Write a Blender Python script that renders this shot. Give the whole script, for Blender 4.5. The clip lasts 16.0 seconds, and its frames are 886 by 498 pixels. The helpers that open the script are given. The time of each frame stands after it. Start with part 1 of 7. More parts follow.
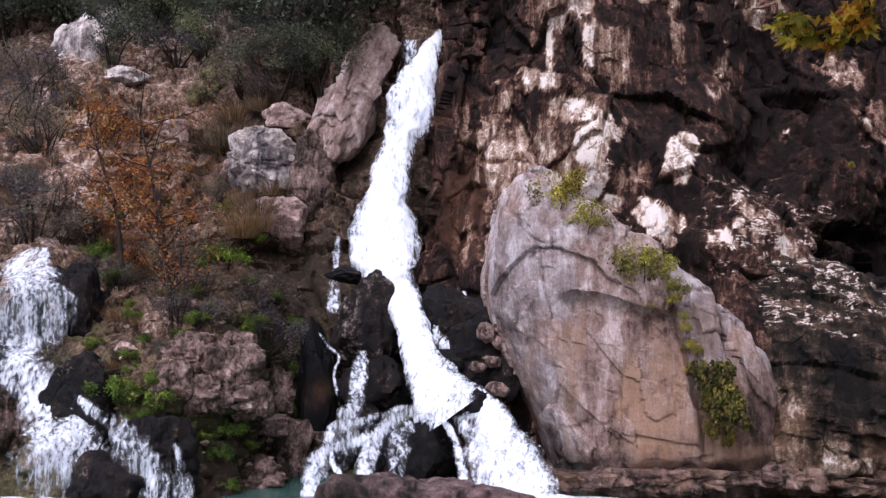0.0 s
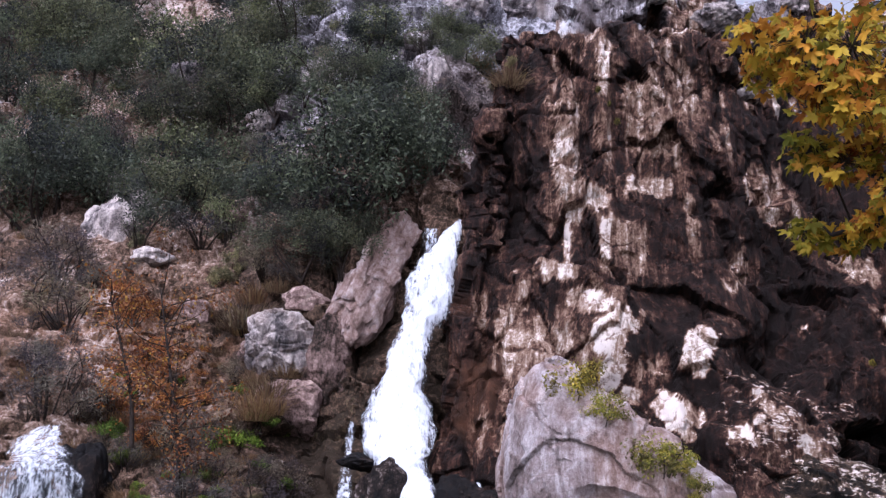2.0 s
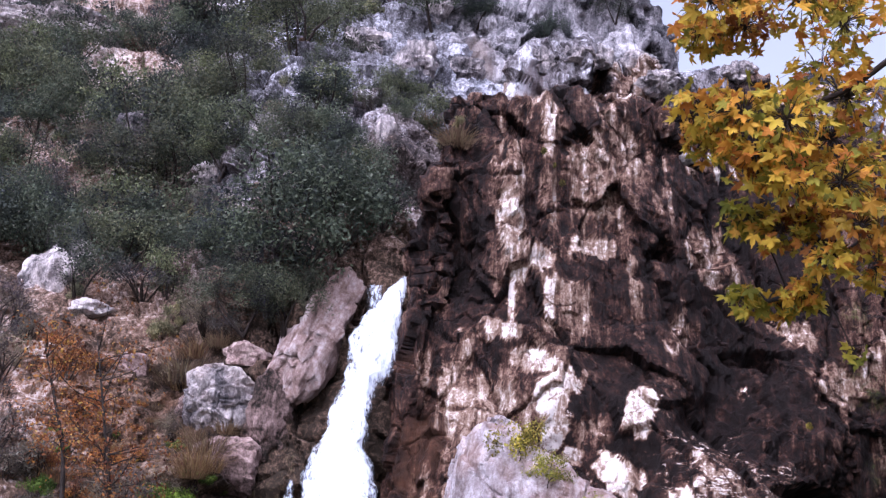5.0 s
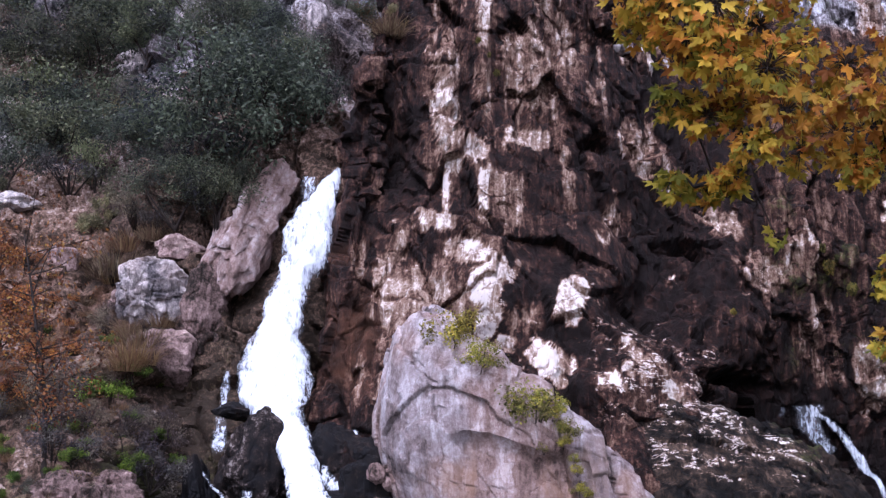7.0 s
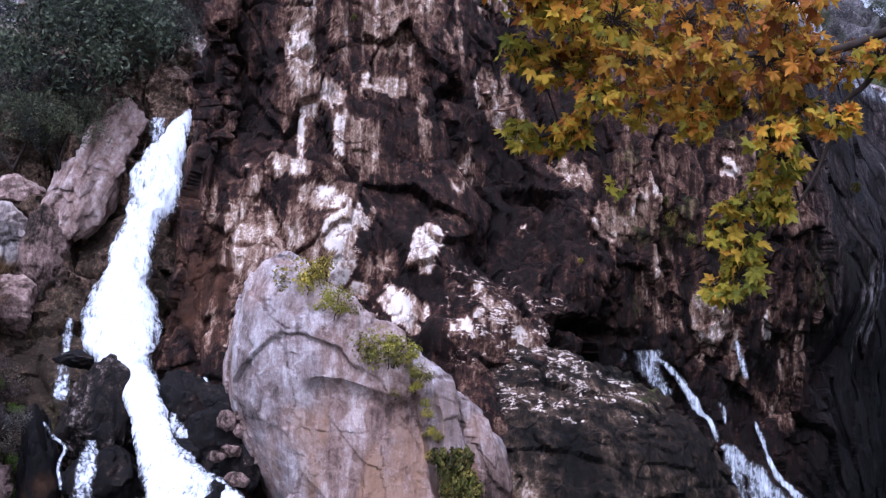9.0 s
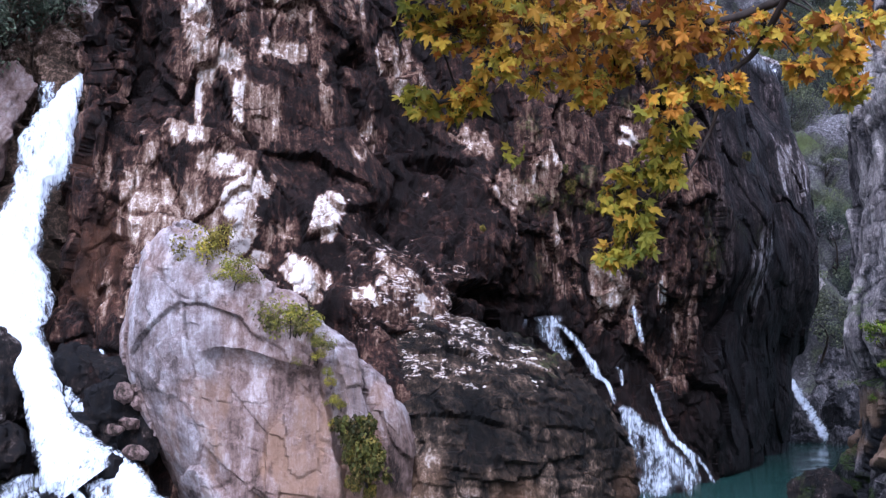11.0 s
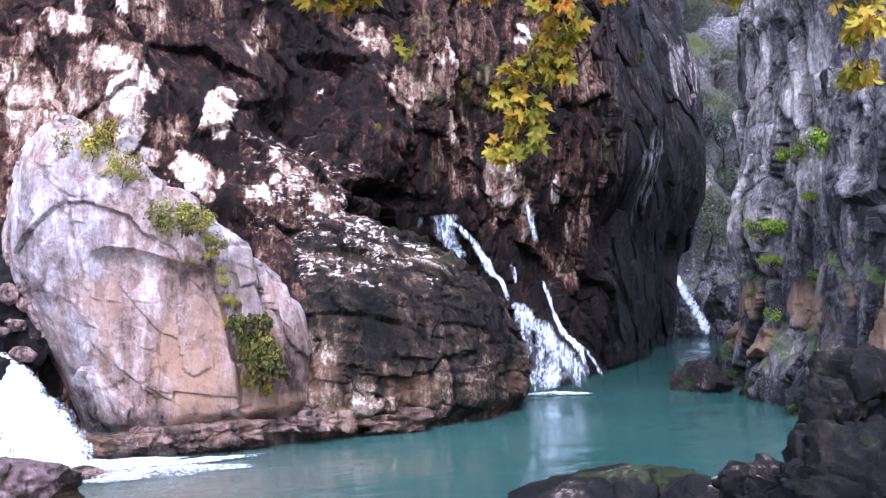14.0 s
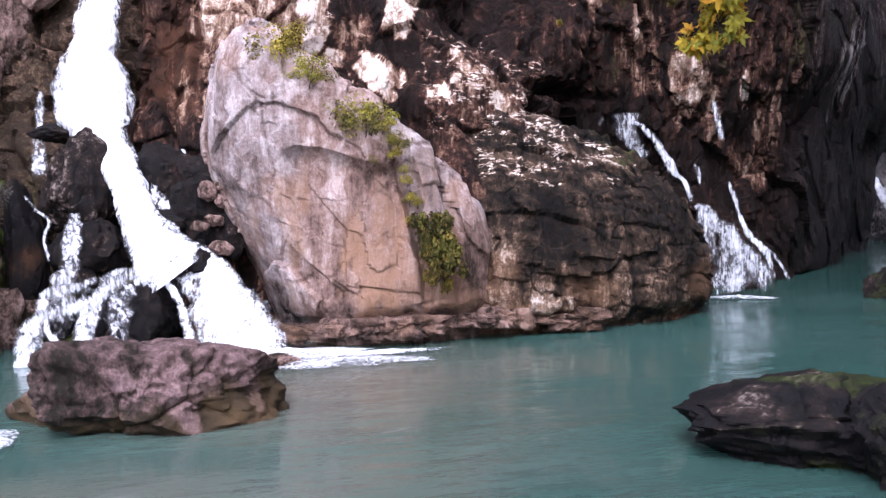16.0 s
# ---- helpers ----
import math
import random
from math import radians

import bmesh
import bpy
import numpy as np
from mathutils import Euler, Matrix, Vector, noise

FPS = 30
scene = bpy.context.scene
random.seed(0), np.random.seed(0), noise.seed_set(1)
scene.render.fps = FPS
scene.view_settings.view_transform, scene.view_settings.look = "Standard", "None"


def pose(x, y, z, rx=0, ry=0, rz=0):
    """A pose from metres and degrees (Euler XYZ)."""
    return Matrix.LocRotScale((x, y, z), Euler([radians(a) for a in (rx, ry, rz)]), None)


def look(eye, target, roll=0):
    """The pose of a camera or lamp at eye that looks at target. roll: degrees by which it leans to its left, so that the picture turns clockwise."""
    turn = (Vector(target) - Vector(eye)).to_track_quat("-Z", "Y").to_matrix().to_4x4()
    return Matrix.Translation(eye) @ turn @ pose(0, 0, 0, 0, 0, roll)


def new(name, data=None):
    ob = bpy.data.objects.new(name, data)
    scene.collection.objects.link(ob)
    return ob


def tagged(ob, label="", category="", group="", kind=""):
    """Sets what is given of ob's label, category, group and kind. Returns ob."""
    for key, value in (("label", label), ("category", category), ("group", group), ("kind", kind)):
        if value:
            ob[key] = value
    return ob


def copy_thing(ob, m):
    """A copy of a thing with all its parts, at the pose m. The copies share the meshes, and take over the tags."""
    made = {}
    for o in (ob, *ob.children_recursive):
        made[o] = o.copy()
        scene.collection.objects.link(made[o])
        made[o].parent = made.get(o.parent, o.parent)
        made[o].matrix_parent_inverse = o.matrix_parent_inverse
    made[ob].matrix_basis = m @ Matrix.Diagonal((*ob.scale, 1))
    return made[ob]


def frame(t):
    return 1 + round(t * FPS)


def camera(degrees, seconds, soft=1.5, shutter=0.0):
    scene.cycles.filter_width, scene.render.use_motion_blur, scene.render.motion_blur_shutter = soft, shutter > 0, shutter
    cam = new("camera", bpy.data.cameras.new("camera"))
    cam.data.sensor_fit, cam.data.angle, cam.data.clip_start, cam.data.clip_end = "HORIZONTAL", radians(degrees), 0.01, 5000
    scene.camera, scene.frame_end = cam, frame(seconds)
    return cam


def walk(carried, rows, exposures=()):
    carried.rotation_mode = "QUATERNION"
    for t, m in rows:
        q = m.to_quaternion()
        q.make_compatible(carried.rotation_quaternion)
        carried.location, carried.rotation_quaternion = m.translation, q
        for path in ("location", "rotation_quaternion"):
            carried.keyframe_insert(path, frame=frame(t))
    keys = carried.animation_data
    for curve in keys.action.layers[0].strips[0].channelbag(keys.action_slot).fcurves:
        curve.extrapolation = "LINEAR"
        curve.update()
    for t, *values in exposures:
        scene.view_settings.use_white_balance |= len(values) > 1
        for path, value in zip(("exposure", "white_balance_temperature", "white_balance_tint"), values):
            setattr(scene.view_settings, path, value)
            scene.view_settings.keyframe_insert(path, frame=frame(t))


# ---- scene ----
# ---------------------------------------------------------------- camera
# a phone held at arm's length: it turns about the one who holds it
cam = camera(47.4, 16.0, soft=1.35)
EYE, ARM = 3.0, 0.287
# seconds, heading to the right, pitch, roll
TURNS = [
    (0.0, -0.00, 4.00, 0.50),
    (0.5, -0.50, 6.57, 0.69),
    (1.0, -0.69, 9.15, 1.21),
    (1.5, -1.06, 11.58, 1.65),
    (2.0, -1.21, 14.42, 2.15),
    (2.5, -0.86, 16.52, 2.59),
    (3.0, -0.11, 19.03, 2.63),
    (3.5, 0.33, 19.46, 2.83),
    (6.0, 4.22, 14.81, 1.78),
    (6.5, 5.51, 13.05, 1.53),
    (7.0, 5.84, 11.78, 1.11),
    (7.5, 8.13, 10.52, 0.57),
    (8.0, 10.70, 9.89, 0.45),
    (10.5, 18.02, 7.49, -0.29),
    (11.0, 19.64, 7.12, -0.66),
    (11.5, 20.98, 7.06, -0.66),
    (12.0, 22.75, 6.74, -0.81),
    (12.5, 24.54, 6.06, -0.88),
    (13.0, 26.00, 4.75, -1.23),
    (13.5, 25.71, 3.71, -1.24),
    (14.0, 25.40, 1.36, -1.09),
    (14.5, 23.89, -0.35, -1.56),
    (15.0, 21.85, -2.01, -1.48),
    (15.5, 19.19, -3.21, -1.13),
    (16.0, 15.30, -4.09, -0.87),
]


def held(heading, pitch, roll):
    h, p = radians(heading), radians(pitch)
    ahead = Vector((math.sin(h) * math.cos(p), math.cos(h) * math.cos(p), math.sin(p)))
    first = Vector((0.0, math.cos(radians(4.0)), math.sin(radians(4.0))))
    eye = Vector((0, 0, EYE)) + ARM * (ahead - first)
    return pose(*eye, 90 + pitch, 0, -heading) @ pose(0, 0, 0, 0, 0, roll)


walk(cam, [(t, held(h, p, r)) for t, h, p, r in TURNS], exposures=[(0.0, -0.33, 5850, 24), (2.0, -0.2, 5550, 26), (2.5, -0.13, 5520, 27), (3.5, 0.3, 5450, 29), (8.0, -0.14, 5200, 28), (11.0, 0.08, 5000, 21), (13.5, 0.87, 5000, 22), (14.5, 0.72, 5250, 24), (15.5, 0.54, 5620, 26), (16.0, 0.36, 5800, 27)])

# ---------------------------------------------------------------- light: a bright overcast sky over the gorge
world = bpy.data.worlds.new("overcast_sky")
scene.world = world
world.use_nodes = True
SUN_UP, SUN_TURN = 52.0, 205.0
sky = world.node_tree.nodes.new("ShaderNodeTexSky")
sky.sky_type, sky.sun_disc = "NISHITA", False
sky.sun_elevation, sky.sun_rotation = radians(SUN_UP), radians(SUN_TURN)
sky.air_density, sky.dust_density, sky.ozone_density = 1.0, 6.0, 1.0
cloud = world.node_tree.nodes.new("ShaderNodeHueSaturation")  # cloud takes most of the blue out of it
cloud.inputs["Saturation"].default_value, cloud.inputs["Value"].default_value = 0.26, 1.95
world.node_tree.links.new(sky.outputs["Color"], cloud.inputs["Color"])
world.node_tree.links.new(cloud.outputs["Color"], world.node_tree.nodes["Background"].inputs["Color"])
world.node_tree.nodes["Background"].inputs["Strength"].default_value = 0.15
sun = new("sun", bpy.data.lights.new("sun", "SUN"))
sun.data.energy, sun.data.angle, sun.data.color = 0.8, radians(25), (1.0, 0.96, 0.93)
d = Vector((math.sin(radians(SUN_TURN)) * math.cos(radians(SUN_UP)), math.cos(radians(SUN_TURN)) * math.cos(radians(SUN_UP)), math.sin(radians(SUN_UP))))
sun.matrix_world = look(d * 60, (0, 0, 0))

# ---------------------------------------------------------------- noise on arrays
def hashed(ix, iy, iz, seed):
    h = (ix.astype(np.int64) * 374761393 + iy.astype(np.int64) * 668265263 + iz.astype(np.int64) * 2147483647 + seed * 1274126177) & 0xFFFFFFFF
    h = ((h ^ (h >> 13)) * 1274126177) & 0xFFFFFFFF
    h = ((h ^ (h >> 16)) * 2246822519) & 0xFFFFFFFF
    return ((h ^ (h >> 15)) & 0xFFFFFF) / float(0xFFFFFF)


def smooth(p, seed=0):
    """Smooth value noise, about -1 to 1."""
    f = np.floor(p)
    w = p - f
    w = w * w * w * (w * (w * 6 - 15) + 10)
    i = f.astype(np.int64)
    out = np.zeros(p.shape[:-1])
    for a in (0, 1):
        for b in (0, 1):
            for c in (0, 1):
                k = (w[..., 0] if a else 1 - w[..., 0]) * (w[..., 1] if b else 1 - w[..., 1]) * (w[..., 2] if c else 1 - w[..., 2])
                out += k * hashed(i[..., 0] + a, i[..., 1] + b, i[..., 2] + c, seed)
    return out * 2 - 1


def fbm(p, octaves=4, seed=0, gain=0.5):
    out, amp = 0.0, 1.0
    q = np.array(p, float)
    for o in range(octaves):
        out = out + amp * smooth(q, seed + o * 17)
        q = q * 2.03 + 11.7
        amp *= gain
    return out


def cells(p, seed=0):
    """Nearest and second distance to scattered points, and the nearest one's own random number."""
    i = np.floor(p).astype(np.int64)
    best = np.full(p.shape[:-1], 9.0)
    second = np.full(p.shape[:-1], 9.0)
    mark = np.zeros(p.shape[:-1])
    away = np.zeros(p.shape)
    for a in (-1, 0, 1):
        for b in (-1, 0, 1):
            for c in (-1, 0, 1):
                x, y, z = i[..., 0] + a, i[..., 1] + b, i[..., 2] + c
                q = np.stack([x + hashed(x, y, z, seed), y + hashed(x, y, z, seed + 1), z + hashed(x, y, z, seed + 2)], -1)
                dist = np.sqrt(((q - p) ** 2).sum(-1))
                near = dist < best
                second = np.where(near, best, np.minimum(second, dist))
                mark = np.where(near, hashed(x, y, z, seed + 3), mark)
                away = np.where(near[..., None], p - q, away)
                best = np.where(near, dist, best)
    return best, second, mark, away


def step(a, b, x):
    t = np.clip((x - a) / (b - a), 0, 1)
    return t * t * (3 - 2 * t)


def line(points, n):
    """n points along a smooth line through the given ones, evenly spaced."""
    p = np.array(points, float)
    p = np.concatenate([[2 * p[0] - p[1]], p, [2 * p[-1] - p[-2]]])
    out = []
    for k in range(1, len(p) - 2):
        t = np.linspace(0, 1, 40, endpoint=False)[:, None]
        a, b, c, e = p[k - 1], p[k], p[k + 1], p[k + 2]
        out.append(0.5 * (2 * b + (c - a) * t + (2 * a - 5 * b + 4 * c - e) * t ** 2 + (3 * b - a - 3 * c + e) * t ** 3))
    out = np.concatenate(out + [p[-2:-1]])
    run = np.concatenate([[0], np.cumsum(np.linalg.norm(np.diff(out, axis=0), axis=1))])
    s = np.linspace(0, run[-1], n)
    return np.stack([np.interp(s, run, out[:, k]) for k in range(out.shape[1])], -1)


def normals(g):
    n = np.cross(np.gradient(g, axis=0), np.gradient(g, axis=1))
    return n / (np.linalg.norm(n, axis=-1, keepdims=True) + 1e-9)


def blur(a, n):
    for _ in range(n):
        b = np.pad(a, 1, mode="edge")
        a = (b[1:-1, :-2] + b[1:-1, 2:] + b[:-2, 1:-1] + b[2:, 1:-1] + 2 * b[1:-1, 1:-1]) / 6
    return a


def mesh_of(name, verts, faces, material, attrs=None, flat=False, crisp=0):
    me = bpy.data.meshes.new(name)
    verts, faces = np.asarray(verts, np.float32), np.asarray(faces, np.int32)
    k = faces.shape[1]
    me.vertices.add(len(verts))
    me.vertices.foreach_set("co", verts.ravel())
    me.loops.add(faces.size)
    me.loops.foreach_set("vertex_index", faces.ravel())
    me.polygons.add(len(faces))
    me.polygons.foreach_set("loop_start", np.arange(0, faces.size, k, dtype=np.int32))
    me.polygons.foreach_set("use_smooth", np.full(len(faces), not flat))
    for key, values in (attrs or {}).items():
        me.attributes.new(key, "FLOAT", "POINT").data.foreach_set("value", np.asarray(values, np.float32).ravel())
    me.update(calc_edges=True)
    me.validate()
    if crisp:
        me.set_sharp_from_angle(angle=radians(crisp))
    if material:
        me.materials.append(material)
    return me


def grid_faces(nu, nv, wrap=False):
    u = np.arange(nu if wrap else nu - 1)
    v = np.arange(nv - 1)
    a, b = np.meshgrid(u, v, indexing="ij")
    a2 = (a + 1) % nu
    return np.stack([a * nv + b, a2 * nv + b, a2 * nv + b + 1, a * nv + b + 1], -1).reshape(-1, 4)


def sheet(name, g, material, attrs=None, wrap=False, parent=None, crisp=0):
    ob = new(name, mesh_of(name, g.reshape(-1, 3), grid_faces(g.shape[0], g.shape[1], wrap), material, attrs, crisp=crisp))
    ob.parent = parent
    return ob


def blocks(g, n, size, depth, seed, squash=(1, 1, 1), crack=0.3, shear=0.35, lean=0.9, warp=0.12):
    """Break a surface into angular blocks: every cell stands out by its own depth and is tilted its own way, with cracks between."""
    q = g / (size * np.array(squash))
    q = np.stack([q[..., 0] + shear * q[..., 2], q[..., 1] - shear * q[..., 0], q[..., 2] + 0.3 * shear * q[..., 0]], -1)
    q = q + warp * np.stack([smooth(q * 2.1, seed + 5), smooth(q * 2.1, seed + 6), smooth(q * 2.1, seed + 7)], -1)
    f1, f2, mark, off = cells(q, seed)
    a = mark * 977.0
    tilt = np.sin(a) * off[..., 0] + np.cos(a * 1.7) * off[..., 2] + np.sin(a * 2.3) * 0.5 * off[..., 1]
    out = (mark - 0.5) * depth + tilt * depth * lean
    gap = f2 - f1
    out -= crack * depth * (1 - step(0.0, 0.09, gap))
    return g + n * out[..., None], gap, mark

# ---------------------------------------------------------------- materials
def material(name, rough=0.8, metal=0.0):
    m = bpy.data.materials.new(name)
    m.use_nodes = True
    b = m.node_tree.nodes["Principled BSDF"]
    b.inputs["Roughness"].default_value, b.inputs["Metallic"].default_value = rough, metal
    b.inputs["Specular IOR Level"].default_value = 0.16
    return m, m.node_tree.nodes, m.node_tree.links, b


def node(nodes, kind, **inputs):
    n = nodes.new(kind)
    for key, value in inputs.items():
        n.inputs[key].default_value = value
    return n


def maths(nodes, links, op, a, b=None, clamp=False):
    n = nodes.new("ShaderNodeMath")
    n.operation, n.use_clamp = op, clamp
    for k, v in enumerate((a, b)):
        if v is None:
            continue
        if isinstance(v, (int, float)):
            n.inputs[k].default_value = v
        else:
            links.new(v, n.inputs[k])
    return n.outputs[0]


def coords(nodes, links, scale=(1, 1, 1), turn=(0, 0, 0)):
    c = nodes.new("ShaderNodeTexCoord")
    m = node(nodes, "ShaderNodeMapping", Scale=scale, Rotation=turn)
    links.new(c.outputs["Object"], m.inputs["Vector"])
    return m.outputs[0]


def speckle(nodes, links, scale, stretch=(1, 1, 1), detail=6.0, rough=0.6):
    n = node(nodes, "ShaderNodeTexNoise", Scale=scale, Detail=detail, Roughness=rough)
    links.new(coords(nodes, links, stretch), n.inputs["Vector"])
    return n.outputs["Fac"]


def ramp(nodes, links, fac, stops):
    n = nodes.new("ShaderNodeValToRGB")
    while len(n.color_ramp.elements) < len(stops):
        n.color_ramp.elements.new(0.5)
    for e, (at, colour) in zip(n.color_ramp.elements, stops):
        e.position, e.color = at, (*colour, 1) if len(colour) == 3 else colour
    links.new(fac, n.inputs["Fac"])
    return n.outputs["Color"]


def mix(nodes, links, fac, a, b, kind="MIX"):
    n = nodes.new("ShaderNodeMix")
    n.data_type, n.blend_type = "RGBA", kind
    for key, v in (("Factor", fac), ("A", a), ("B", b)):
        s = [i for i in n.inputs if i.name == key and i.enabled][0]
        if isinstance(v, (int, float)):
            s.default_value = v
        elif isinstance(v, tuple):
            s.default_value = (*v, 1)
        else:
            links.new(v, s)
    return [o for o in n.outputs if o.enabled][0]


def attribute(nodes, name):
    n = nodes.new("ShaderNodeAttribute")
    n.attribute_name = name
    return n.outputs["Fac"]


def rock_material(name, stops, streak=0.25, grain=0.25, rough=0.75, bump=0.5, moss=(0.05, 0.075, 0.012), rust=(0.3, 0.13, 0.05), wet=0.55, fissure=1.1, fleck=0.0, facet=1.0):
    """Weathered stone. The attribute tone (0 to 1) picks its stain, with shade painted in at places; moss and rust lie
    over it.
    """
    m, nodes, links, b = material(name, rough)
    fine = speckle(nodes, links, 9.0, detail=8.0, rough=0.72)
    coarse = speckle(nodes, links, 1.6, detail=6.0)
    run = step_node(nodes, links, speckle(nodes, links, 1.5, (2.4, 2.4, 0.2), detail=8.0, rough=0.66), 0.42, 0.58)
    thin = step_node(nodes, links, speckle(nodes, links, 6.5, (2.0, 2.0, 0.14), detail=6.0, rough=0.66), 0.4, 0.6)
    tone = attribute(nodes, "tone")
    grit = speckle(nodes, links, 26.0, (1, 1, 0.7), detail=7.0, rough=0.75)
    crisp = step_node(nodes, links, fine, 0.36, 0.64)
    t = maths(nodes, links, "ADD", tone, maths(nodes, links, "MULTIPLY", maths(nodes, links, "SUBTRACT", crisp, 0.5), grain * 1.3))
    t = maths(nodes, links, "ADD", t, maths(nodes, links, "MULTIPLY", maths(nodes, links, "SUBTRACT", step_node(nodes, links, grit, 0.36, 0.64), 0.5), grain * 0.9))
    t = maths(nodes, links, "ADD", t, maths(nodes, links, "MULTIPLY", maths(nodes, links, "SUBTRACT", run, 0.5), streak))
    t = maths(nodes, links, "ADD", t, maths(nodes, links, "MULTIPLY", maths(nodes, links, "SUBTRACT", thin, 0.5), streak * 0.6))
    t = maths(nodes, links, "ADD", t, maths(nodes, links, "MULTIPLY", maths(nodes, links, "SUBTRACT", coarse, 0.5), grain * 1.2))
    # chips and facets with crisp edges, and flecks of lime
    def chips(scale, stretch):
        shape = node(nodes, "ShaderNodeTexVoronoi", Scale=scale)
        bent = node(nodes, "ShaderNodeTexNoise", Scale=scale * 0.9, Detail=4.0)
        links.new(coords(nodes, links), bent.inputs["Vector"])
        add = nodes.new("ShaderNodeVectorMath")
        add.operation = "MULTIPLY_ADD"
        links.new(bent.outputs["Color"], add.inputs[0])
        add.inputs[1].default_value = (0.5 / scale * 1.2,) * 3
        links.new(coords(nodes, links, stretch), add.inputs[2])
        links.new(add.outputs[0], shape.inputs["Vector"])
        value = nodes.new("ShaderNodeRGBToBW")
        links.new(shape.outputs["Color"], value.inputs[0])
        return shape.outputs["Distance"], value.outputs[0]

    high1, pick1 = chips(2.1, (1, 1, 0.5))
    high2, pick2 = chips(6.5, (1, 1, 0.45))
    t = maths(nodes, links, "ADD", t, maths(nodes, links, "MULTIPLY", maths(nodes, links, "SUBTRACT", pick1, 0.5), 0.2 * facet))
    t = maths(nodes, links, "ADD", t, maths(nodes, links, "MULTIPLY", maths(nodes, links, "SUBTRACT", pick2, 0.5), 0.22 * facet))
    if fleck:
        bits = speckle(nodes, links, 9.0, (0.8, 0.8, 2.4), detail=5.0, rough=0.7)
        t = maths(nodes, links, "ADD", t, maths(nodes, links, "MULTIPLY", step_node(nodes, links, bits, 0.62, 0.68), fleck))
    # wavy lines of lime crust where the attribute crust asks for them
    wave = node(nodes, "ShaderNodeTexNoise", Scale=2.6, Detail=7.0, Roughness=0.66, Distortion=0.9)
    links.new(coords(nodes, links, (0.55, 0.55, 2.1), (0, radians(-24), 0)), wave.inputs["Vector"])
    apart = maths(nodes, links, "ABSOLUTE", maths(nodes, links, "SUBTRACT", wave.outputs["Fac"], 0.5))
    band = maths(nodes, links, "SUBTRACT", 1.0, step_node(nodes, links, apart, 0.004, 0.045))
    where = step_node(nodes, links, maths(nodes, links, "ADD", speckle(nodes, links, 2.1, (0.8, 0.8, 1.5), detail=5.0, rough=0.65), maths(nodes, links, "MULTIPLY", attribute(nodes, "crust"), 0.42)), 0.75, 0.84)
    lime = maths(nodes, links, "MULTIPLY", band, where)
    t = maths(nodes, links, "ADD", t, maths(nodes, links, "MULTIPLY", lime, maths(nodes, links, "MULTIPLY", maths(nodes, links, "ADD", crisp, 0.3), 0.75)))
    # fissures
    bend = node(nodes, "ShaderNodeTexNoise", Scale=1.1, Detail=5.0)
    links.new(coords(nodes, links), bend.inputs["Vector"])
    warp = nodes.new("ShaderNodeVectorMath")
    warp.operation = "MULTIPLY_ADD"
    links.new(bend.outputs["Color"], warp.inputs[0])
    warp.inputs[1].default_value = (0.9, 0.9, 0.9)
    links.new(coords(nodes, links, (0.9, 0.9, 0.6)), warp.inputs[2])
    net = node(nodes, "ShaderNodeTexVoronoi", Scale=fissure)
    net.feature = "DISTANCE_TO_EDGE"
    links.new(warp.outputs[0], net.inputs["Vector"])
    open_ = step_node(nodes, links, net.outputs["Distance"], 0.0, 0.035)
    some = step_node(nodes, links, coarse, 0.44, 0.56)
    open_ = maths(nodes, links, "MAXIMUM", open_, some)
    t = maths(nodes, links, "SUBTRACT", t, maths(nodes, links, "MULTIPLY", maths(nodes, links, "SUBTRACT", 1.0, open_), 0.22), clamp=True)
    colour = ramp(nodes, links, t, stops)
    tint = speckle(nodes, links, 0.9, detail=3.0)
    colour = mix(nodes, links, maths(nodes, links, "MULTIPLY", tint, 0.35), colour, mix(nodes, links, 1.0, colour, (1.0, 0.72, 0.6), "MULTIPLY"))
    edge = maths(nodes, links, "ADD", attribute(nodes, "rust"), maths(nodes, links, "MULTIPLY", maths(nodes, links, "SUBTRACT", coarse, 0.5), 0.9))
    colour = mix(nodes, links, maths(nodes, links, "MULTIPLY", step_node(nodes, links, edge, 0.2, 0.9), 0.7), colour, rust)
    edge = maths(nodes, links, "ADD", attribute(nodes, "moss"), maths(nodes, links, "MULTIPLY", maths(nodes, links, "SUBTRACT", fine, 0.5), 1.4))
    cover = maths(nodes, links, "MULTIPLY", step_node(nodes, links, edge, 0.32, 0.8), 0.9)
    green = mix(nodes, links, coarse, tuple(c * 0.5 for c in moss), tuple(min(1.0, c * 1.8) for c in moss))
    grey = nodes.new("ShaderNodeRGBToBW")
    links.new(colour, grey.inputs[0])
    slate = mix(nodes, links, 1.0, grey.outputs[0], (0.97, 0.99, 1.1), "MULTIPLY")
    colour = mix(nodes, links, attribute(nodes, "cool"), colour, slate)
    colour = mix(nodes, links, cover, colour, green)
    links.new(colour, b.inputs["Base Color"])
    # dark, wet stains shine a little more than dry stone
    links.new(ramp(nodes, links, t, [(0.0, (wet, wet, wet)), (0.5, (rough, rough, rough))]), b.inputs["Roughness"])
    relief = maths(nodes, links, "ADD", maths(nodes, links, "MULTIPLY", pick1, 0.9 * facet), maths(nodes, links, "MULTIPLY", pick2, 0.55 * facet))
    relief = maths(nodes, links, "ADD", relief, maths(nodes, links, "MULTIPLY", fine, 0.7))
    relief = maths(nodes, links, "ADD", relief, maths(nodes, links, "MULTIPLY", grit, 0.6))
    relief = maths(nodes, links, "ADD", relief, maths(nodes, links, "MULTIPLY", open_, 0.5))
    relief = maths(nodes, links, "ADD", relief, maths(nodes, links, "MULTIPLY", thin, min(0.4, streak)))
